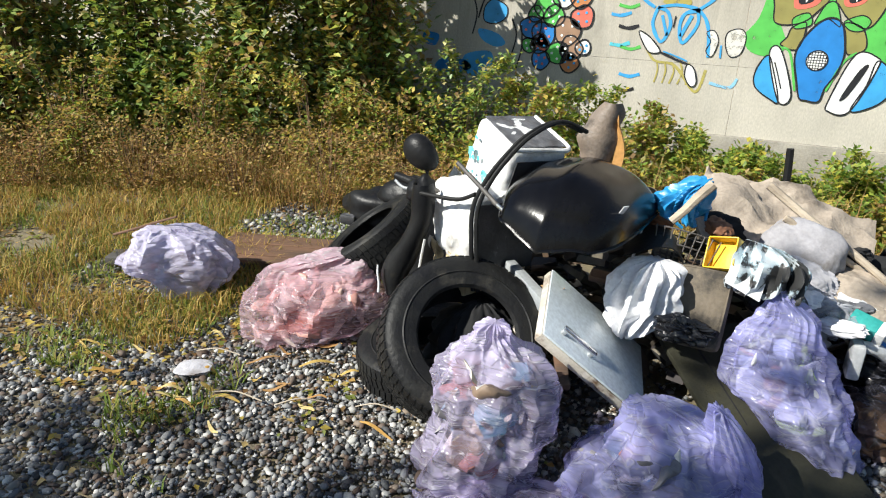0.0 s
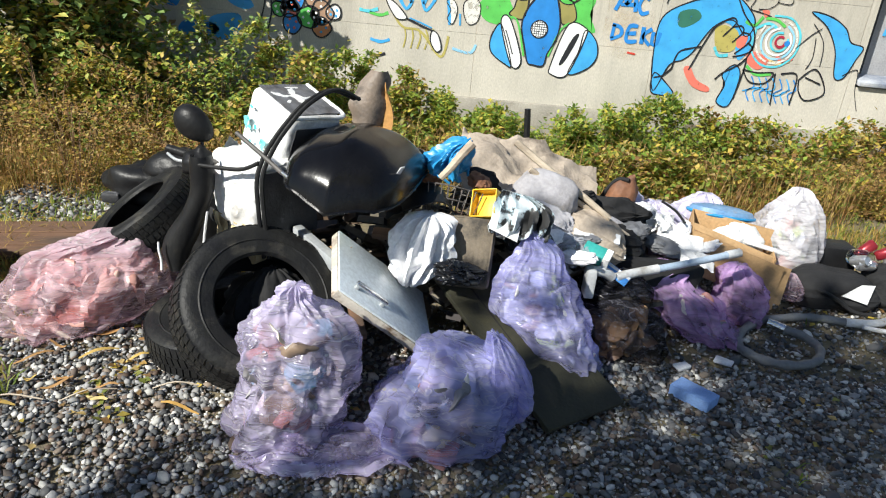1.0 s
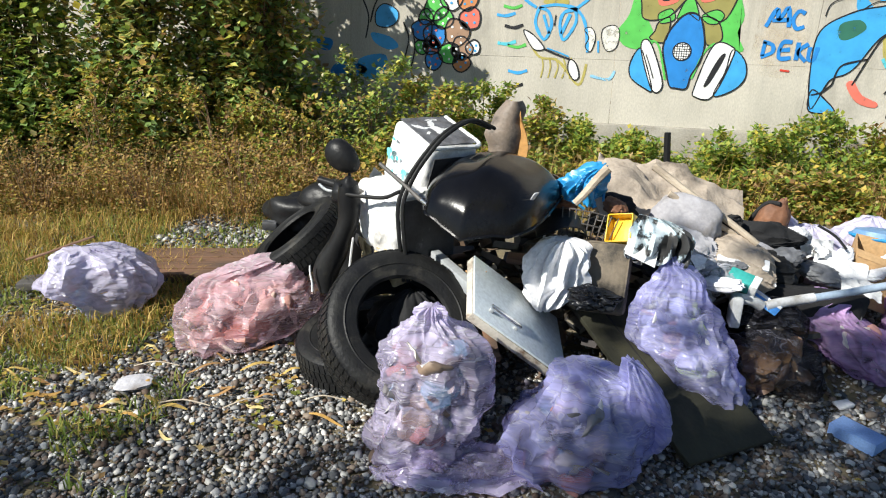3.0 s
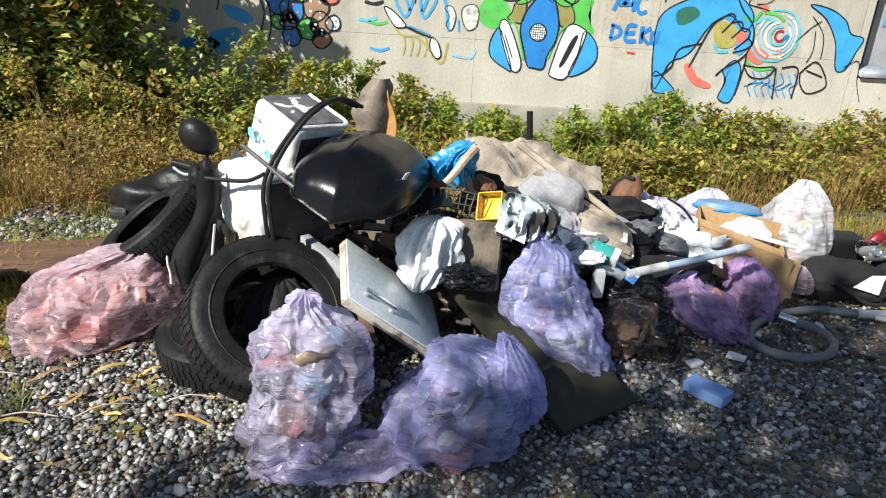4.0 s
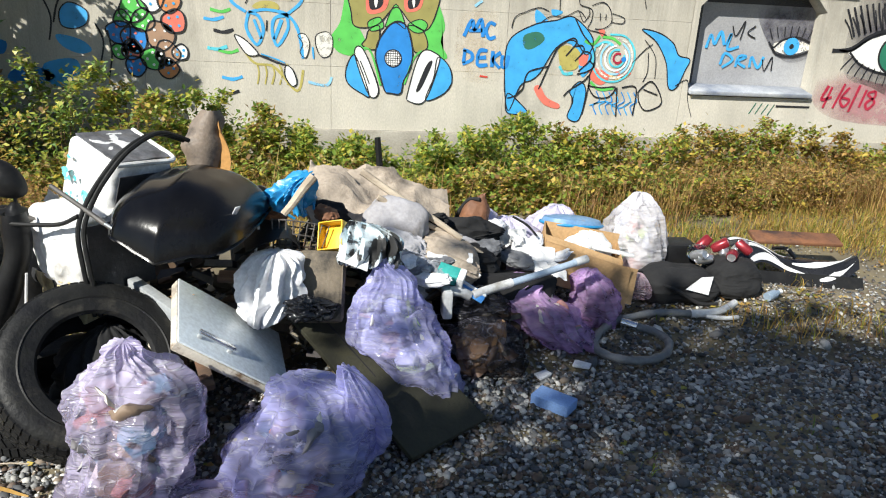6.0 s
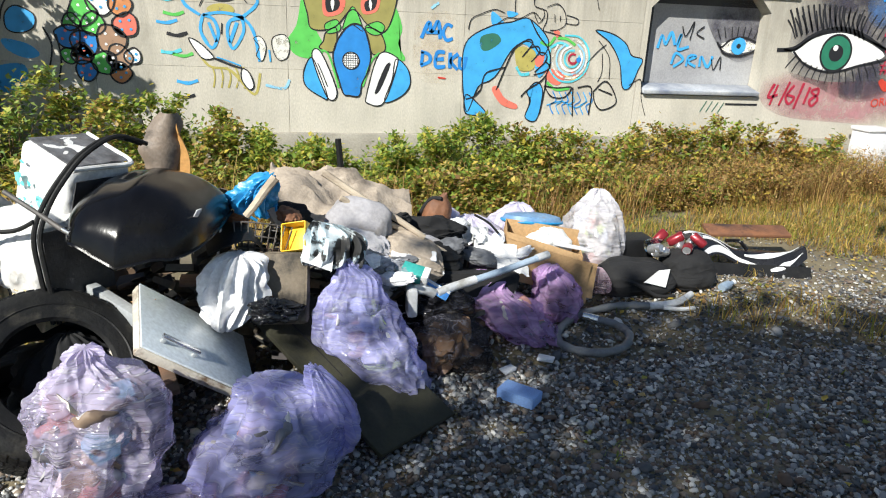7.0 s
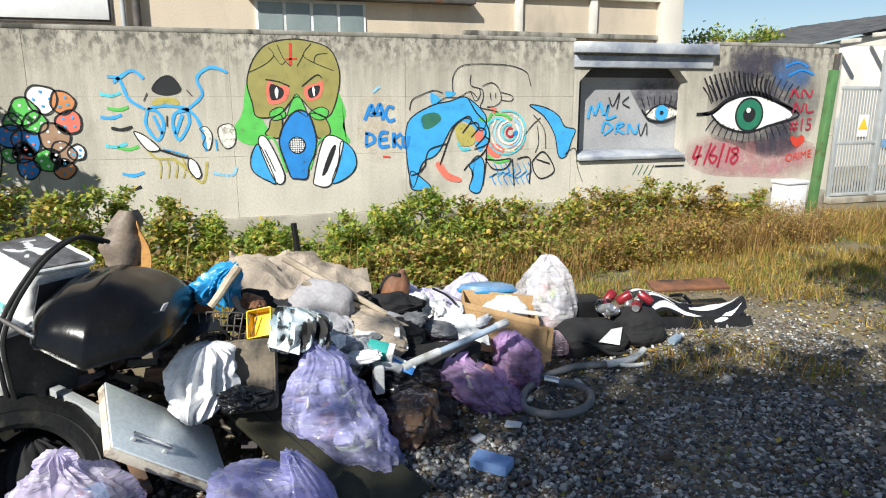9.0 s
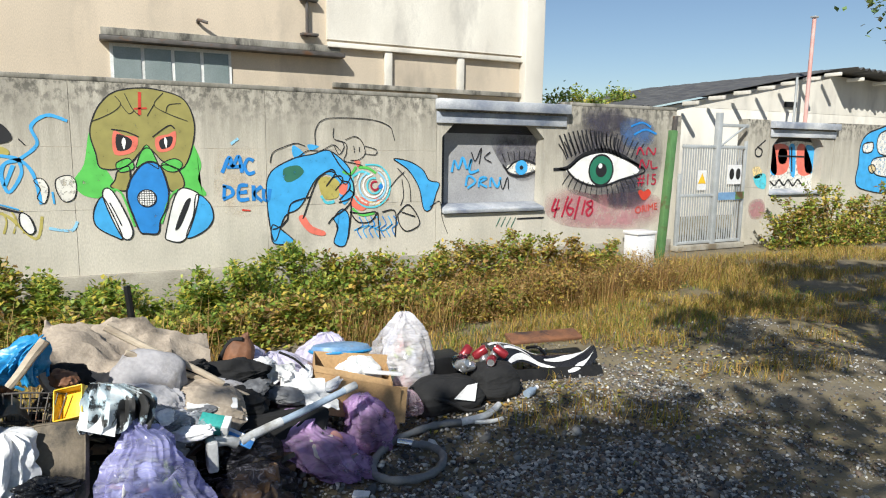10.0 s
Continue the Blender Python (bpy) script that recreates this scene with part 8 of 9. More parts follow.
jar = thing("glass_jar", (1.80, 4.72, 0.25), "empty clear glass jar lying on its side", "jar", rx=70, rz=30)
jm = bpy.data.materials.new("jar_glass")
jm.use_nodes = True
jb = jm.node_tree.nodes["Principled BSDF"]
jb.inputs["Base Color"].default_value, jb.inputs["Roughness"].default_value, jb.inputs["Transmission Weight"].default_value = (0.85, 0.93, 0.9, 1), 0.04, 1.0
MATS["jar_glass"] = jm
part("body", lathe([(0.001, 0.0), (0.045, 0.0), (0.05, 0.01), (0.05, 0.10), (0.038, 0.12), (0.038, 0.13), (0.034, 0.13), (0.034, 0.118), (0.046, 0.098), (0.046, 0.012), (0.001, 0.006)], 28), "jar_glass", jar)
bottle = thing("plastic_bottle", (2.30, 4.48, 0.03), "small grey plastic bottle on the gravel", "bottle", ry=80, rz=20)
part("body", lathe([(0.001, -0.05), (0.03, -0.05), (0.032, 0.02), (0.015, 0.05), (0.014, 0.07)], 20), "vac_tube", bottle)
part("cap", lathe([(0.017, 0.06), (0.017, 0.085), (0.001, 0.085)], 16), "white_plastic", bottle)

fair = thing("motorcycle_fairing", (2.70, 4.93, 0.0), "black and white motorcycle fairing panels lying on the grass", "fairing", rx=14, rz=-8)


def fairing(u, v):
    w = 0.44 * (1 - 0.35 * u) * (0.75 + 0.25 * math.cos(u * 9))
    return ((u - 0.5) * 0.92, (v - 0.5) * w + 0.05 * math.sin(u * 6), 0.10 + 0.06 * math.cos(u * 5) + 0.06 * math.sin(v * 3.1) + 0.025 * abs(math.sin(u * 7)))


part("panel", sheet(fairing, 40, 16, 0.008), "black_gloss", fair)
for v0, v1, u0, u1, bend in ((0.70, 0.98, 0.02, 0.55, 0.0), (0.03, 0.26, 0.08, 0.62, 0.1), (0.30, 0.50, 0.50, 0.99, 0.45), (0.04, 0.20, 0.66, 0.97, 0.25), (0.44, 0.58, 0.05, 0.40, -0.2)):
    part("stripe", sheet(lambda u, v: tuple(Vector(fairing(u0 + (u1 - u0) * u, min(0.99, max(0.01, v0 + (v1 - v0) * v * (1 - 0.85 * abs(2 * u - 0.8)) + bend * u * u)))) + Vector((0, 0, 0.007))), 24, 4, 0.003), "white_plastic", fair, "white painted stripe")
part("under_panel", sheet(lambda u, v: (-0.35 + 0.8 * u, -0.22 + 0.1 * v - 0.05 * u, 0.02 + 0.09 * v), 14, 4, 0.008), "black_plastic_dull", fair)
part("mount", tube([(-0.1, 0.1, 0.16), (-0.06, 0.0, 0.22), (0.0, -0.04, 0.17)], 0.014, 8), "black_plastic", fair)
part("top_board", box(0.66, 0.16, 0.03, (0.12, 0.24, 0.17), 0.008), "rust_brown", fair, "dull maroon tail panel")

hose = thing("vacuum_hose", (0, 0, 0.028), "grey ribbed vacuum cleaner hose coiled on gravel", "hose")
route = [(1.60, 4.21), (1.46, 4.23), (1.32, 4.22), (1.08, 4.13), (0.90, 3.97), (0.82, 3.80), (0.88, 3.68), (1.02, 3.64), (1.17, 3.70), (1.26, 3.84), (1.24, 3.97), (1.16, 4.04)]
line = spline([(a, b, 0.0) for a, b in route], 26)
part("pipe", tube(line, lambda t: 0.023 + 0.0022 * math.sin(t * 1900), 12, smooth=1), "hose_grey", hose)
part("cuff", tube([(1.16, 4.04, 0.0), (1.12, 4.07, 0.005), (1.08, 4.09, 0.01)], 0.026, 14), "chrome", hose)
grip = part("handle", tube([(1.58, 4.21, 0.0), (1.68, 4.20, 0.008), (1.80, 4.23, 0.012), (1.92, 4.30, 0.03)], lambda t: 0.026 - 0.004 * t, 12), "vac_pale", hose, "pale grey plastic hand grip")
part("trigger", tube([(1.66, 4.17, 0.0), (1.76, 4.14, 0.0), (1.86, 4.15, 0.0)], 0.013, 8), "vac_pale", grip)

sponge = thing("sponge", (0.43, 3.28, 0.03), "pale blue rectangular foam sponge on the gravel", "sponge", rz=-44)
part("block", box(0.19, 0.105, 0.055, (0, 0, 0), 0.006, jitter=0.004), "sponge_blue", sponge)
for at, rz, s in (((0.45, 3.55, 0.018), 30, (0.09, 0.05, 0.02)), ((0.69, 3.64, 0.018), -30, (0.10, 0.055, 0.018))):
    bit = thing("polystyrene_piece", at, "flat chip of dirty white polystyrene", "polystyrene", "polystyrene chips", rz=rz)
    part("chip", box(*s, (0, 0, 0), 0.007, jitter=0.02), "white_plastic", bit)
flat_stone = thing("glass_fragment", (-2.66, 2.87, 0.012), "flat greyish translucent fragment on gravel", "fragment", rz=20)
part("plate", lump(0.15, 0.13, 0.025, 77, 4, 2.4, 0.02, 0.2, flat=False), "grey_cloth", flat_stone)

# ---- heap: small things caught between the larger ones ----
rnd = random.Random(21)
for name, mat, label, spots, size in (
        ("cloth_scrap", "black_cloth", "crumpled dark rag in the heap", ((0.02, 4.02, 0.40), (-0.42, 3.78, 0.44), (-0.95, 3.55, 0.42), (0.30, 4.30, 0.36), (-0.62, 4.02, 0.66), (-0.02, 4.2, 0.56)), (0.24, 0.16, 0.10)),
        ("cloth_scrap", "rust_brown", "rust-brown torn rag in the heap", ((-0.62, 3.86, 0.72), (-0.86, 3.80, 0.70), (0.16, 4.42, 0.40)), (0.14, 0.10, 0.08)),
        ("plastic_scrap", "white_film", "torn white plastic scrap", ((-0.22, 3.80, 0.50), (0.10, 3.98, 0.42), (0.36, 4.40, 0.50), (0.62, 4.40, 0.40), (0.74, 4.30, 0.34), (-0.10, 3.72, 0.42)), (0.16, 0.09, 0.06)),
        ("plastic_scrap", "newsprint", "grey printed film scrap", ((-0.06, 3.88, 0.46), (0.26, 4.16, 0.44), (-0.20, 3.68, 0.36), (0.44, 4.22, 0.36)), (0.18, 0.12, 0.07)),
        ("cardboard_scrap", "cardboard", "torn brown cardboard scrap", ((-0.80, 3.60, 0.62), (-1.22, 3.44, 0.48), (-1.30, 3.40, 0.42)), (0.14, 0.05, 0.03))):
    for k, at in enumerate(spots):
        bit = thing(name, at, label, name.replace("_", " "), "scraps in the heap", rx=rnd.uniform(-25, 25), ry=rnd.uniform(-25, 25), rz=rnd.uniform(0, 180))
        w, d, h = (v * rnd.uniform(0.8, 1.3) for v in size)
        part("piece", crumpled(w, d, h, 400 + k * 7 + len(name), 4, 0.35), mat, bit)
for k, (x, y, a, l) in enumerate(((-1.86, 2.92, 0.2, 0.18), (-2.16, 2.78, 0.5, 0.2), (-2.45, 2.74, 0.1, 0.24), (-2.75, 2.98, 0.2, 0.22))):
    stalk = thing("dry_stalk", (x, y, 0.03), "thin golden dry stalk on the gravel", "stalk", "dry stalks")
    part("stem", tube([(0, 0, 0), (0.5 * l * math.cos(a), 0.5 * l * math.sin(a), 0.03), (l * math.cos(a), l * math.sin(a), 0.012)], 0.0035, 5, smooth=3), "wood_pale", stalk)

# ---- boards west of the heap ----
pal = thing("wooden_panel", (-3.05, 4.22, 0.045), "weathered reddish-brown wooden panel lying flat", "panel", rz=16, rx=-3)
for k in range(5):
    part("plank", box(1.05, 0.105, 0.022, (0.0, -0.24 + k * 0.112, 0.02 + 0.003 * (k % 2)), 0.004, jitter=0.006), "wood_old", pal, smooth=False)
part("batten", box(0.05, 0.56, 0.03, (-0.42, 0, -0.008), 0.004), "wood_old", pal)
part("batten", box(0.05, 0.56, 0.03, (0.42, 0, -0.008), 0.004), "wood_old", pal)
dkb = thing("dark_board", (-3.52, 3.82, 0.05), "dark wet timber board under a bag", "board", rz=24)
part("plank", box(1.05, 0.16, 0.05, (0, 0, 0), 0.008, jitter=0.01), "steel_dark", dkb)
part("plank", box(0.9, 0.10, 0.05, (0.2, 0.16, -0.005), 0.008, jitter=0.01), "mossy_board", dkb)

# ---- plants ----


def leaf_cloud(rng, centres, normals_up, size, spread):
    """Small folded leaves, four corners each, at the given centres: vertices and triangles."""
    n = len(centres)
    s = rng.uniform(size[0], size[1], n)
    az, tilt = rng.uniform(0, 2 * np.pi, n), np.clip(rng.normal(normals_up, spread, n), -1.4, 1.4)
    along = np.stack([np.cos(az) * np.cos(tilt), np.sin(az) * np.cos(tilt), np.sin(tilt)], 1)
    side = np.stack([-np.sin(az), np.cos(az), rng.uniform(-0.5, 0.5, n)], 1)
    up = np.cross(along, side)
    s1 = s[:, None]
    v = np.stack([centres, centres + along * s1 * 0.45 + side * s1 * 0.34 + up * s1 * 0.10, centres + along * s1, centres + along * s1 * 0.45 - side * s1 * 0.34 + up * s1 * 0.10], 1)
    base = np.arange(n)[:, None] * 4
    f = np.concatenate([base + [0, 1, 2], base + [0, 2, 3]], 1).reshape(-1, 3)
    return v.reshape(-1, 3), f


def blades(rng, roots, height, lean, width):
    """Grass blades of two triangles, bent over."""
    n = len(roots)
    az = rng.uniform(0, 2 * np.pi, n)
    d = np.stack([np.cos(az), np.sin(az), np.zeros(n)], 1)
    w = np.stack([-np.sin(az), np.cos(az), np.zeros(n)], 1) * width * rng.uniform(0.6, 1.4, n)[:, None]
    h = height * rng.uniform(0.5, 1.3, n)
    l = lean * rng.uniform(0.2, 1.4, n)
    mid = roots + d * (l * 0.35 * h)[:, None] + np.stack([np.zeros(n), np.zeros(n), h * 0.6], 1)
    tip = roots + d * (l * h)[:, None] + np.stack([np.zeros(n), np.zeros(n), h * (1 - 0.25 * l)], 1)
    v = np.stack([roots - w, roots + w, mid + w * 0.7, mid - w * 0.7, tip], 1)
    b = np.arange(n)[:, None] * 5
    f = np.concatenate([b + [0, 1, 2], b + [0, 2, 3], b + [3, 2, 4]], 1).reshape(-1, 3)
    return v.reshape(-1, 3), f


def twigs(rng, root, reach, height, count, r=0.006):
    bm = bmesh.new()
    ends = []
    for i in range(count):
        a = rng.uniform(0, 2 * np.pi)
        q = rng.uniform(0.3, 1.0)
        end = Vector((math.cos(a) * reach[0] * q, math.sin(a) * reach[1] * q, height * rng.uniform(0.55, 1.05)))
        arch = Vector((end.x * 0.45, end.y * 0.45, end.z * rng.uniform(0.7, 1.0)))
        start = Vector((end.x * 0.15, end.y * 0.15, 0))
        tube([start, (start + arch) / 2 + Vector((0, 0, height * 0.1)), arch, end], lambda t: r * (1.15 - 0.9 * t), 5, bm, smooth=3)
        ends.append((start, arch, end))
    return bm, ends


def bush(at, reach, height, count, mats, label, seed, size=(0.03, 0.06), name="bramble_bush", stems=10, category="bush", r=0.006, shell=0.45, red=0):
    rng = np.random.default_rng(seed)
    ob = thing(name, at, label, category, "plants along the wall")
    bm, ends = twigs(rng, at, reach, height, stems, r)
    part("stem", bm, "stem_dry", ob)["kind"] = "stuff"
    share = np.array_split(np.arange(count), len(mats))
    for mat, ix in zip(mats, share):
        n = len(ix)
        g = rng.normal(size=(n, 3))
        g /= np.linalg.norm(g, axis=1)[:, None]
        rad = rng.uniform(shell, 1.0, n) ** 0.6
        p = g * rad[:, None]
        wob = np.array([0.75 + 0.65 * noise.noise(Vector((q[0] * 2.1 + seed, q[1] * 2.1, q[2] * 2.1))) for q in g])
        p = p * wob[:, None]
        c = np.stack([p[:, 0] * reach[0], p[:, 1] * reach[1], np.abs(p[:, 2]) * height * 0.98], 1)
        k = rng.integers(0, len(ends), n // 3)
        t = rng.uniform(0.3, 1.05, n // 3)[:, None]
        on = np.array([ends[i][1] for i in k]) * (1 - t) + np.array([ends[i][2] for i in k]) * t + rng.normal(0, 0.04, (n // 3, 3))
        c[: n // 3] = on
        c[:, 2] = np.maximum(c[:, 2], 0.02)
        v, f = leaf_cloud(rng, c, 0.25, size, 0.5)
        leaf = arrays("foliage", v, f, mat)
        leaf.parent = ob
        leaf["kind"] = "stuff"
    return ob


GREEN, AUTUMN, DARK = "leaves_green", "leaves_autumn", "leaves_dark"
# brambles along the wall: x, y, half width, half depth, height, leaf kinds
row = [(-3.2, 7.4, 0.7, 0.6, 1.30, (GREEN, DARK)), (-2.5, 7.2, 0.6, 0.6, 1.05, (GREEN, GREEN, AUTUMN)), (-1.95, 7.5, 0.6, 0.5, 1.0, (GREEN, GREEN)), (-1.35, 7.55, 0.55, 0.5, 0.82, (GREEN, GREEN, AUTUMN)),
       (-0.8, 7.6, 0.5, 0.45, 0.62, (GREEN, GREEN)), (-0.25, 7.55, 0.5, 0.45, 0.50, (GREEN,)), (0.35, 7.5, 0.5, 0.5, 0.52, (GREEN, GREEN)), (0.9, 7.55, 0.55, 0.5, 0.70, (GREEN, GREEN)),
       (1.5, 7.5, 0.6, 0.55, 0.82, (GREEN, GREEN)), (2.1, 7.55, 0.55, 0.5, 0.70, (GREEN, AUTUMN)), (2.7, 7.5, 0.6, 0.5, 0.72, (AUTUMN, GREEN)), (3.4, 7.55, 0.65, 0.5, 0.74, (AUTUMN, GREEN, AUTUMN)),
       (4.1, 7.55, 0.65, 0.5, 0.76, (AUTUMN, GREEN)), (4.8, 7.6, 0.6, 0.5, 0.70, (AUTUMN,)), (5.5, 7.6, 0.6, 0.45, 0.58, (AUTUMN, GREEN)), (5.85, 7.75, 0.35, 0.3, 0.34, (AUTUMN,)),
       (-1.7, 6.6, 0.6, 0.5, 0.50, (GREEN, AUTUMN)), (-0.9, 6.7, 0.6, 0.5, 0.42, (GREEN, AUTUMN)), (-0.1, 6.7, 0.6, 0.5, 0.38, (GREEN,)), (0.7, 6.7, 0.6, 0.5, 0.42, (GREEN, AUTUMN)),
       (1.5, 6.7, 0.6, 0.5, 0.44, (GREEN, AUTUMN)), (2.3, 6.75, 0.6, 0.5, 0.40, (AUTUMN, GREEN)), (3.1, 6.8, 0.6, 0.45, 0.36, (AUTUMN, GREEN)), (4.0, 6.9, 0.6, 0.45, 0.34, (AUTUMN,)), (-2.6, 6.3, 0.6, 0.5, 0.62, (AUTUMN, GREEN))]
for i, (x, y, hw, hd, h, mats) in enumerate(row):
    green = mats.count(GREEN) >= mats.count(AUTUMN)
    bush((x, y, 0), (hw, hd), h * 0.86, 3400, mats, "green bramble bush against the wall" if green else "yellowing autumn bramble bush against the wall", 100 + i, (0.034, 0.074), stems=9)
# tall dark thicket at the west end
for i, (x, y, hw, hd, h, mats) in enumerate(((-4.3, 7.2, 0.9, 0.9, 2.9, (GREEN, DARK, AUTUMN, DARK)), (-5.3, 6.7, 0.9, 0.9, 3.1, (GREEN, DARK, AUTUMN, DARK)), (-6.4, 6.3, 1.0, 0.9, 3.2, (DARK, GREEN)), (-7.5, 5.7, 1.0, 1.0, 3.2, (GREEN, DARK, AUTUMN, DARK)), (-8.7, 5.0, 1.1, 1.0, 3.2, (DARK, GREEN)), (-9.8, 4.2, 1.1, 1.0, 3.0, (DARK, GREEN)))):
    bush((x, y, 0), (hw, hd), h, 15000, mats, "tall dark tangled thicket of ivy and hazel", 200 + i, (0.06, 0.12), "thicket", 22, "shrub", 0.014, 0.55)
bush((-3.75, 6.9, 1.75), (0.35, 0.3), 0.75, 420, ("leaves_red",), "red autumn creeper hanging in the thicket", 240, (0.06, 0.11), "creeper", 6, "creeper", 0.006)
for i, (x, y, h) in enumerate(((-4.2, 6.2, 0.9), (-5.2, 5.8, 1.0), (-3.4, 6.2, 0.85), (-6.2, 5.2, 1.0), (-7.1, 4.6, 0.9))):
    bush((x, y, 0), (0.7, 0.5), h, 2600, (AUTUMN, AUTUMN, GREEN), "leggy half-dry weeds in front of the thicket", 260 + i, (0.03, 0.06), "weed_clump", 16, "weeds", 0.005, 0.2)
for i, (x, y, h) in enumerate(((-2.7, 5.5, 0.5), (-3.5, 5.3, 0.6), (-4.3, 5.2, 0.55), (-5.1, 4.9, 0.6), (-5.9, 4.5, 0.6), (-6.7, 4.1, 0.55), (-2.0, 6.0, 0.5), (3.2, 6.6, 0.4), (4.2, 6.7, 0.42), (5.2, 6.9, 0.45), (6.0, 7.1, 0.4))):
    bush((x, y, 0), (0.65, 0.45), h, 3000, ("weeds_brown", AUTUMN, "weeds_brown"), "feathery brown seeding weeds in dry grass", 310 + i, (0.014, 0.036), "weed_clump", 24, "weeds", 0.003, 0.15)
for i, (x, y, h) in enumerate(((11.2, 8.9, 0.95), (12.1, 8.8, 1.15), (13.1, 8.9, 0.9), (14.2, 8.8, 1.2), (15.3, 8.8, 1.0))):
    bush((x, y, 0), (0.75, 0.5), h, 2200, (GREEN, AUTUMN), "scrubby green shrub before the far wall", 280 + i, (0.05, 0.10), "shrub", 14, "shrub", 0.008)

rng = np.random.default_rng(11)


def field(n, x0, x1, y0, y1, scale, cut, seed):
    """Random spots kept where a slow noise is high: patchy growth."""
    p = np.stack([rng.uniform(x0, x1, n), rng.uniform(y0, y1, n), np.zeros(n)], 1)
    keep = np.array([noise.noise(Vector((a * scale, b * scale, seed))) > cut for a, b, _ in p])
    return p[keep]


dry = np.concatenate([field(26000, -9, -2.2, 4.3, 6.6, 0.9, -0.35, 1), field(22000, -9, -2.9, 2.9, 4.5, 1.2, -0.15, 2), field(26000, -2.2, 9, 5.5, 7.8, 0.9, -0.25, 3), field(9000, 2.6, 9.5, 4.6, 6.2, 0.8, 0.05, 8), field(5000, 1.8, 6.5, 3.6, 5.4, 1.6, 0.22, 48), field(14000, 5.0, 12.5, 6.6, 8.6, 0.8, -0.2, 41)])
dry = dry[~((dry[:, 0] > -3.8) & (dry[:, 0] < -2.2) & (dry[:, 1] < 5.3) & (dry[:, 1] > 4.4))]
v, f = blades(rng, dry, 0.115, 0.95, 0.0032)
grass = arrays("dry_grass", v, f, "grass_dry")
tagged(grass, "patchy yellow-brown dry grass in front of the bushes", "grass", kind="stuff")
tall = np.concatenate([field(3800, -8, -2.2, 5.0, 6.6, 1.2, 0.0, 4), field(2600, -2.2, 2.6, 6.1, 7.0, 1.4, 0.05, 44), field(2600, 2.6, 7.2, 6.4, 7.7, 1.3, -0.1, 45), field(1800, 3.0, 6.2, 6.8, 7.9, 1.2, -0.1, 5)])
v, f = blades(rng, tall, 0.48, 0.95, 0.0028)
tagged(arrays("tall_grass", v, f, "weeds_brown"), "tall thin seeded stalks of dry grass", "grass", kind="stuff")
low = np.concatenate([field(9000, -5.2, -2.3, 2.6, 4.2, 1.7, 0.12, 6), field(26000, -9, -2.4, 3.3, 6.3, 1.3, -0.05, 31), field(2200, -2.9, -1.9, 2.2, 3.2, 2.6, 0.25, 7), field(1400, -0.6, 3.4, 2.6, 4.2, 3.0, 0.42, 9), field(9000, 1.5, 8, 4.9, 7.2, 1.3, 0.1, 10), field(5000, -6, -2.2, 4.2, 6.0, 1.4, 0.1, 12)])
v, f = blades(rng, low, 0.065, 1.0, 0.004)
tagged(arrays("weeds", v, f, "grass_green"), "small green weeds scattered through the gravel", "weeds", kind="stuff")
litter = np.concatenate([field(5200, -5.2, -1.9, 2.5, 4.8, 1.5, 0.02, 14), field(6500, 1.8, 8, 4.2, 7.2, 1.1, -0.1, 15), field(500, -3, 3, 2.0, 4.6, 1.5, 0.1, 16)])
litter[:, 2] = 0.012
v, f = leaf_cloud(rng, litter, 0.0, (0.02, 0.05), 0.25)
tagged(arrays("leaf_litter", v, f, "leaves_autumn"), "fallen yellow and brown leaves", "leaves", kind="stuff")
straw = np.concatenate([field(200, -3.3, -1.7, 2.55, 3.35, 1.0, -0.3, 17), field(60, -4.6, -2.6, 3.0, 3.9, 1.0, -0.3, 18), field(30, 1.5, 5.5, 4.6, 6.2, 1.0, -0.3, 19)])
bm = bmesh.new()
for i, p in enumerate(straw[::5]):
    a, l, w = rng.uniform(-0.5, 0.7), rng.uniform(0.05, 0.17), rng.uniform(0.005, 0.013)
    d, e = Vector((math.cos(a), math.sin(a), 0)), Vector((-math.sin(a), math.cos(a), 0))
    rows_ = []
    for k in range(6):
        q = k / 5
        c = Vector((p[0], p[1], 0.022 + 0.014 * math.sin(q * 4 + i))) + d * (l * q) + e * (0.008 * math.sin(q * 2 + i))
        g = w * math.sin(math.pi * (0.12 + 0.8 * q))
        rows_.append((bm.verts.new(c - e * g), bm.verts.new(c + e * g + Vector((0, 0, 0.004)))))
    for r0, r1 in zip(rows_[:-1], rows_[1:]):
        bm.faces.new((r0[0], r0[1], r1[1], r1[0]))
single("straw", bm, "straw_gold", (0, 0, 0), "flattened golden dead leaf blades on the gravel", "straw", kind="stuff")

# ---- loose gravel ----
t0 = (1 + 5 ** 0.5) / 2
ico = np.array([(-1, t0, 0), (1, t0, 0), (-1, -t0, 0), (1, -t0, 0), (0, -1, t0), (0, 1, t0), (0, -1, -t0), (0, 1, -t0), (t0, 0, -1), (t0, 0, 1), (-t0, 0, -1), (-t0, 0, 1)]) / math.sqrt(1 + t0 * t0)
ico_f = np.array([(0, 11, 5), (0, 5, 1), (0, 1, 7), (0, 7, 10), (0, 10, 11), (1, 5, 9), (5, 11, 4), (11, 10, 2), (10, 7, 6), (7, 1, 8), (3, 9, 4), (3, 4, 2), (3, 2, 6), (3, 6, 8), (3, 8, 9), (4, 9, 5), (2, 4, 11), (6, 2, 10), (8, 6, 7), (9, 8, 1)])


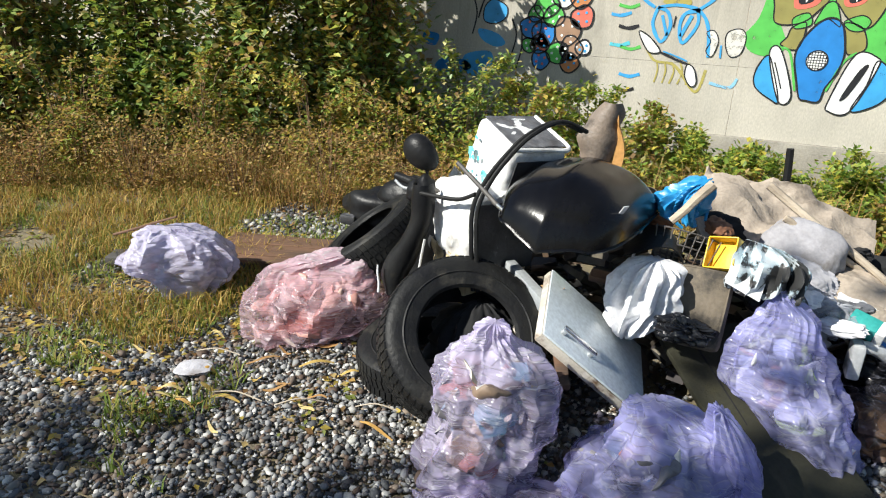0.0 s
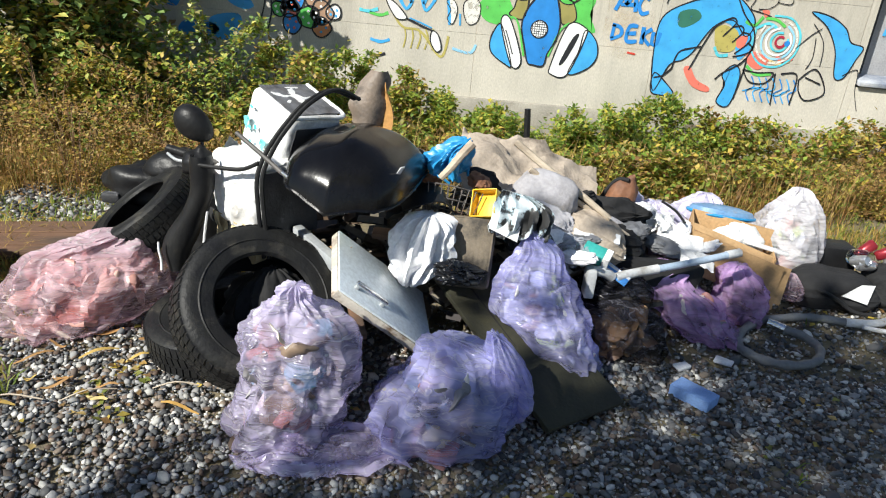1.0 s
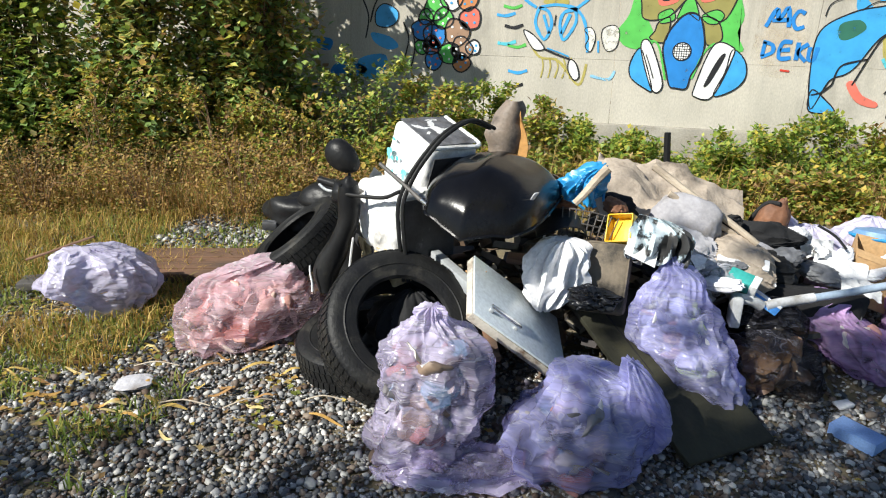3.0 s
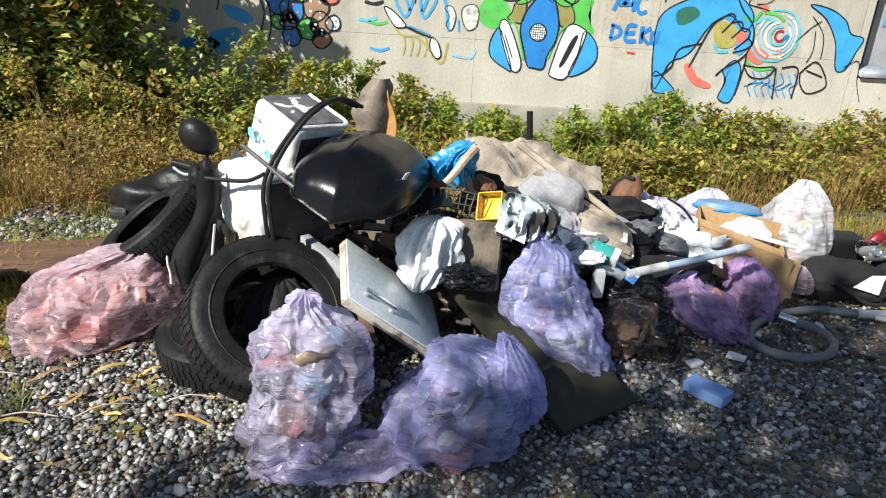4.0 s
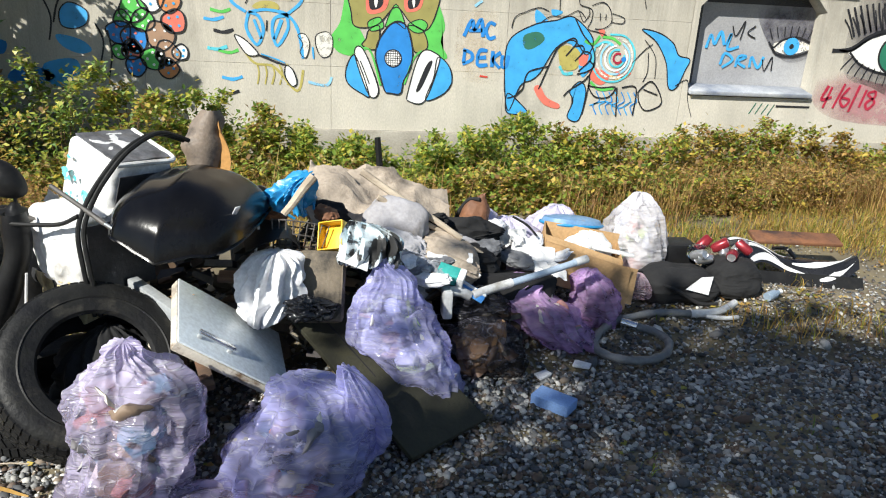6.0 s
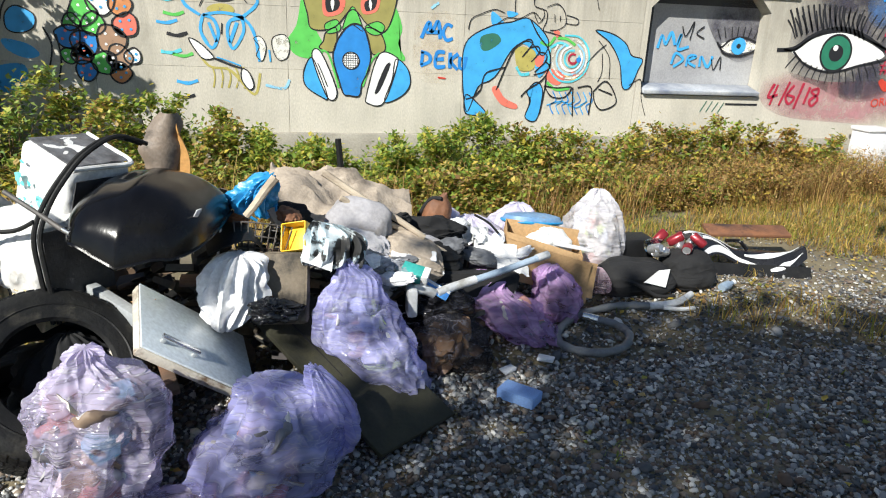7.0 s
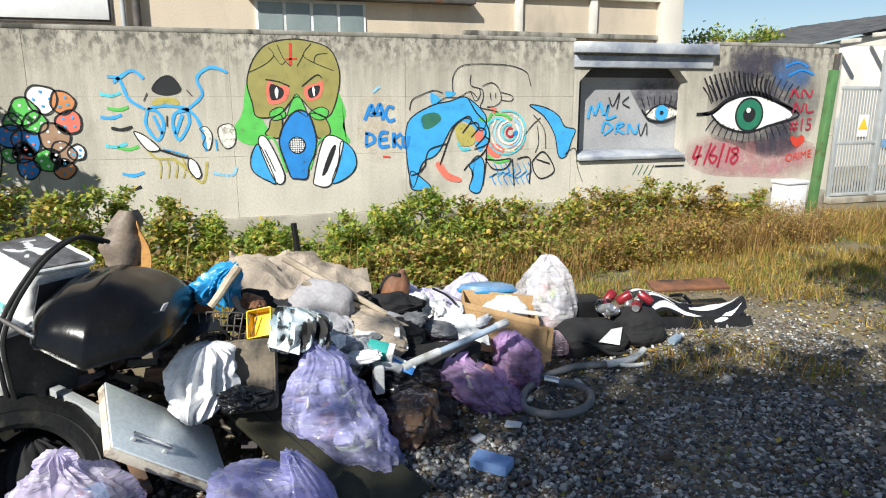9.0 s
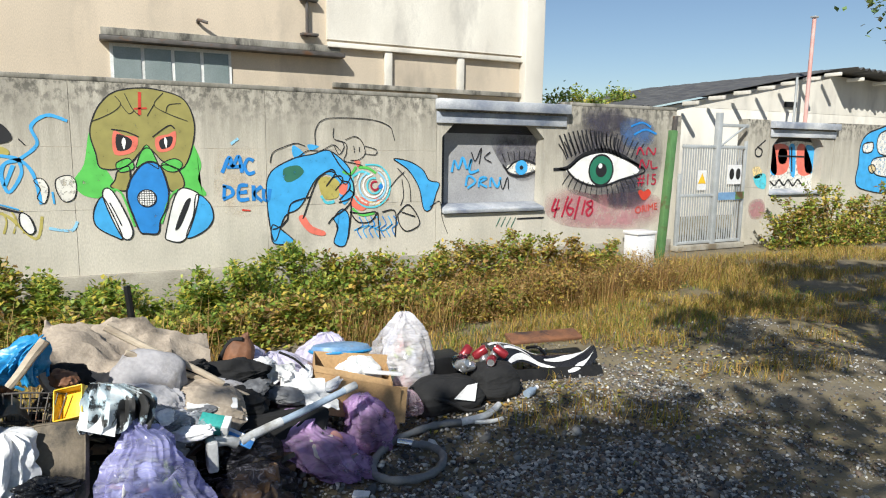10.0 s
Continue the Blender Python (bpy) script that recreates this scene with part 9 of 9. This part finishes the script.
def gravel(n, x0, x1, y0, y1, size, seed, keep=None):
    g = np.random.default_rng(seed)
    p = np.stack([g.uniform(x0, x1, n), g.uniform(y0, y1, n)], 1)
    if keep:
        p = p[np.array([keep(a, b) for a, b in p])]
    n = len(p)
    s = g.gamma(5.0, size / 5.0, n).clip(size * 0.4, size * 2.2)
    ax = np.stack([s * g.uniform(0.8, 1.35, n), s * g.uniform(0.65, 1.0, n), s * g.uniform(0.4, 0.75, n)], 1)
    a = g.uniform(0, 2 * np.pi, n)
    tip = g.normal(0, 0.25, (n, 2))
    base = ico[None] * (1 + g.uniform(-0.17, 0.17, (n, 12, 1))) * ax[:, None, :]
    x = base[..., 0] * np.cos(a)[:, None] - base[..., 1] * np.sin(a)[:, None]
    y = base[..., 0] * np.sin(a)[:, None] + base[..., 1] * np.cos(a)[:, None]
    z = base[..., 2] + x * tip[:, :1] + y * tip[:, 1:] + (ax[:, 2] * g.uniform(0.1, 0.9, n))[:, None] - 0.004
    v = np.stack([x + p[:, :1], y + p[:, 1:], z], -1).reshape(-1, 3)
    f = (ico_f[None] + (np.arange(n) * 12)[:, None, None]).reshape(-1, 3)
    return v, f


def patchy(x, y):
    far = max(0.0, (y - 3.6) * 0.35) + max(0.0, (-2.6 - x) * 0.20) * (y > 3.0)
    return noise.noise(Vector((x * 1.1, y * 1.1, 21))) > -0.95 + far


sets = [gravel(46000, -3.6, 2.6, 1.9, 3.6, 0.0098, 1, patchy), gravel(24000, -4.6, 3.6, 2.6, 4.8, 0.0088, 2, patchy), gravel(2600, -3.85, -2.7, 4.45, 5.35, 0.014, 3), gravel(12000, 0.4, 6.0, 2.0, 5.6, 0.0075, 4, lambda x, y: noise.noise(Vector((x * 1.4, y * 1.4, 5))) > -0.45),
        gravel(500, -3.6, 2.6, 2.0, 4.2, 0.018, 6),
        gravel(24000, -6.5, 5.5, -2.5, 2.3, 0.011, 7, lambda x, y: noise.noise(Vector((x * 0.8, y * 0.8, 9))) > -0.3 + 0.25 * max(0.0, 1.0 - y) * 0.6)]
vs, fs, off = [], [], 0
for v, f in sets:
    vs.append(v)
    fs.append(f + off)
    off += len(v)
tagged(arrays("gravel", np.concatenate(vs), np.concatenate(fs), "stones", False), "loose grey and brown river gravel", "gravel", kind="stuff")

# ---- trees behind, whose crowns shade the eastern ground ----


def tree(at, height, crown, count, seed, mats=(GREEN, DARK), label="tall leafy tree with a spreading crown", size=(0.10, 0.20), limbs=9, low=(0.5, 0.72), rise=(0.1, 0.3), top=0.95, clump=0.26):
    g = np.random.default_rng(seed)
    ob = thing("tree", at, label, "tree")
    bm = tube([(0, 0, 0), (0.06, 0.03, height * 0.35), (-0.05, 0.05, height * 0.7), (0, 0, height * 0.95)], lambda t: 0.17 * (1.1 - t), 10)
    part("trunk", bm, "bark", ob)
    ends = []
    lb = bmesh.new()
    for i in range(limbs):
        a = i * 2.4 + g.uniform(-0.3, 0.3)
        z0 = height * g.uniform(*low)
        e = Vector((math.cos(a) * crown * g.uniform(0.6, 1), math.sin(a) * crown * g.uniform(0.6, 1), z0 + height * g.uniform(*rise)))
        tube([(0, 0, z0), (e.x * 0.4, e.y * 0.4, z0 + (e.z - z0) * 0.6), e], lambda t: 0.06 * (1.1 - t), 6, lb, smooth=4)
        ends.append(e)
    part("limb", lb, "bark", ob)["kind"] = "stuff"
    cs = []
    for e in ends + [Vector((0, 0, height * top))]:
        m = count // (len(ends) + 1)
        c = g.normal(0, 1, (m, 3)) * np.array([crown * clump, crown * clump, crown * clump * 0.7]) + np.array(e)
        cs.append(c)
    v, f = leaf_cloud(g, np.concatenate(cs), 0.1, size, 0.6)
    cr = arrays("crown", v, f, mats[0])
    cr.parent = ob
    return ob


spread = dict(low=(0.66, 0.7), rise=(0.08, 0.14), top=0.82, label="tall tree with a flat, spreading crown")
tree((-5.35, -4.1, 0), 9.0, 1.25, 3000, 2, size=(0.13, 0.26), **spread)
tree((-3.6, -3.9, 0), 9.0, 1.5, 1400, 3, clump=0.17, size=(0.13, 0.24), **spread)
tree((-8.6, -5.25, 0), 9.0, 1.25, 1900, 8, size=(0.12, 0.22), **spread)
tree((-6.9, -5.4, 0), 9.0, 1.2, 1500, 9, size=(0.12, 0.22), **spread)
tree((0.5, -1.6, 0), 9.0, 1.7, 1900, 7, clump=0.17, size=(0.12, 0.22), **spread)
tree((3.2, -0.7, 0), 9.0, 1.9, 2400, 10, clump=0.2, size=(0.12, 0.22), **spread)
tree((12.5, 17.5, 0), 3.6, 0.8, 1600, 4, label="small tree showing above the wall", size=(0.08, 0.16))
tree((14.6, 18.0, 0), 3.7, 0.8, 1500, 5, label="small tree behind the wall end", size=(0.08, 0.16))
tree((23.0, 12.0, 0), 9.0, 2.2, 2600, 6, (DARK,), "dark conifer-like tree past the shed", (0.15, 0.3))
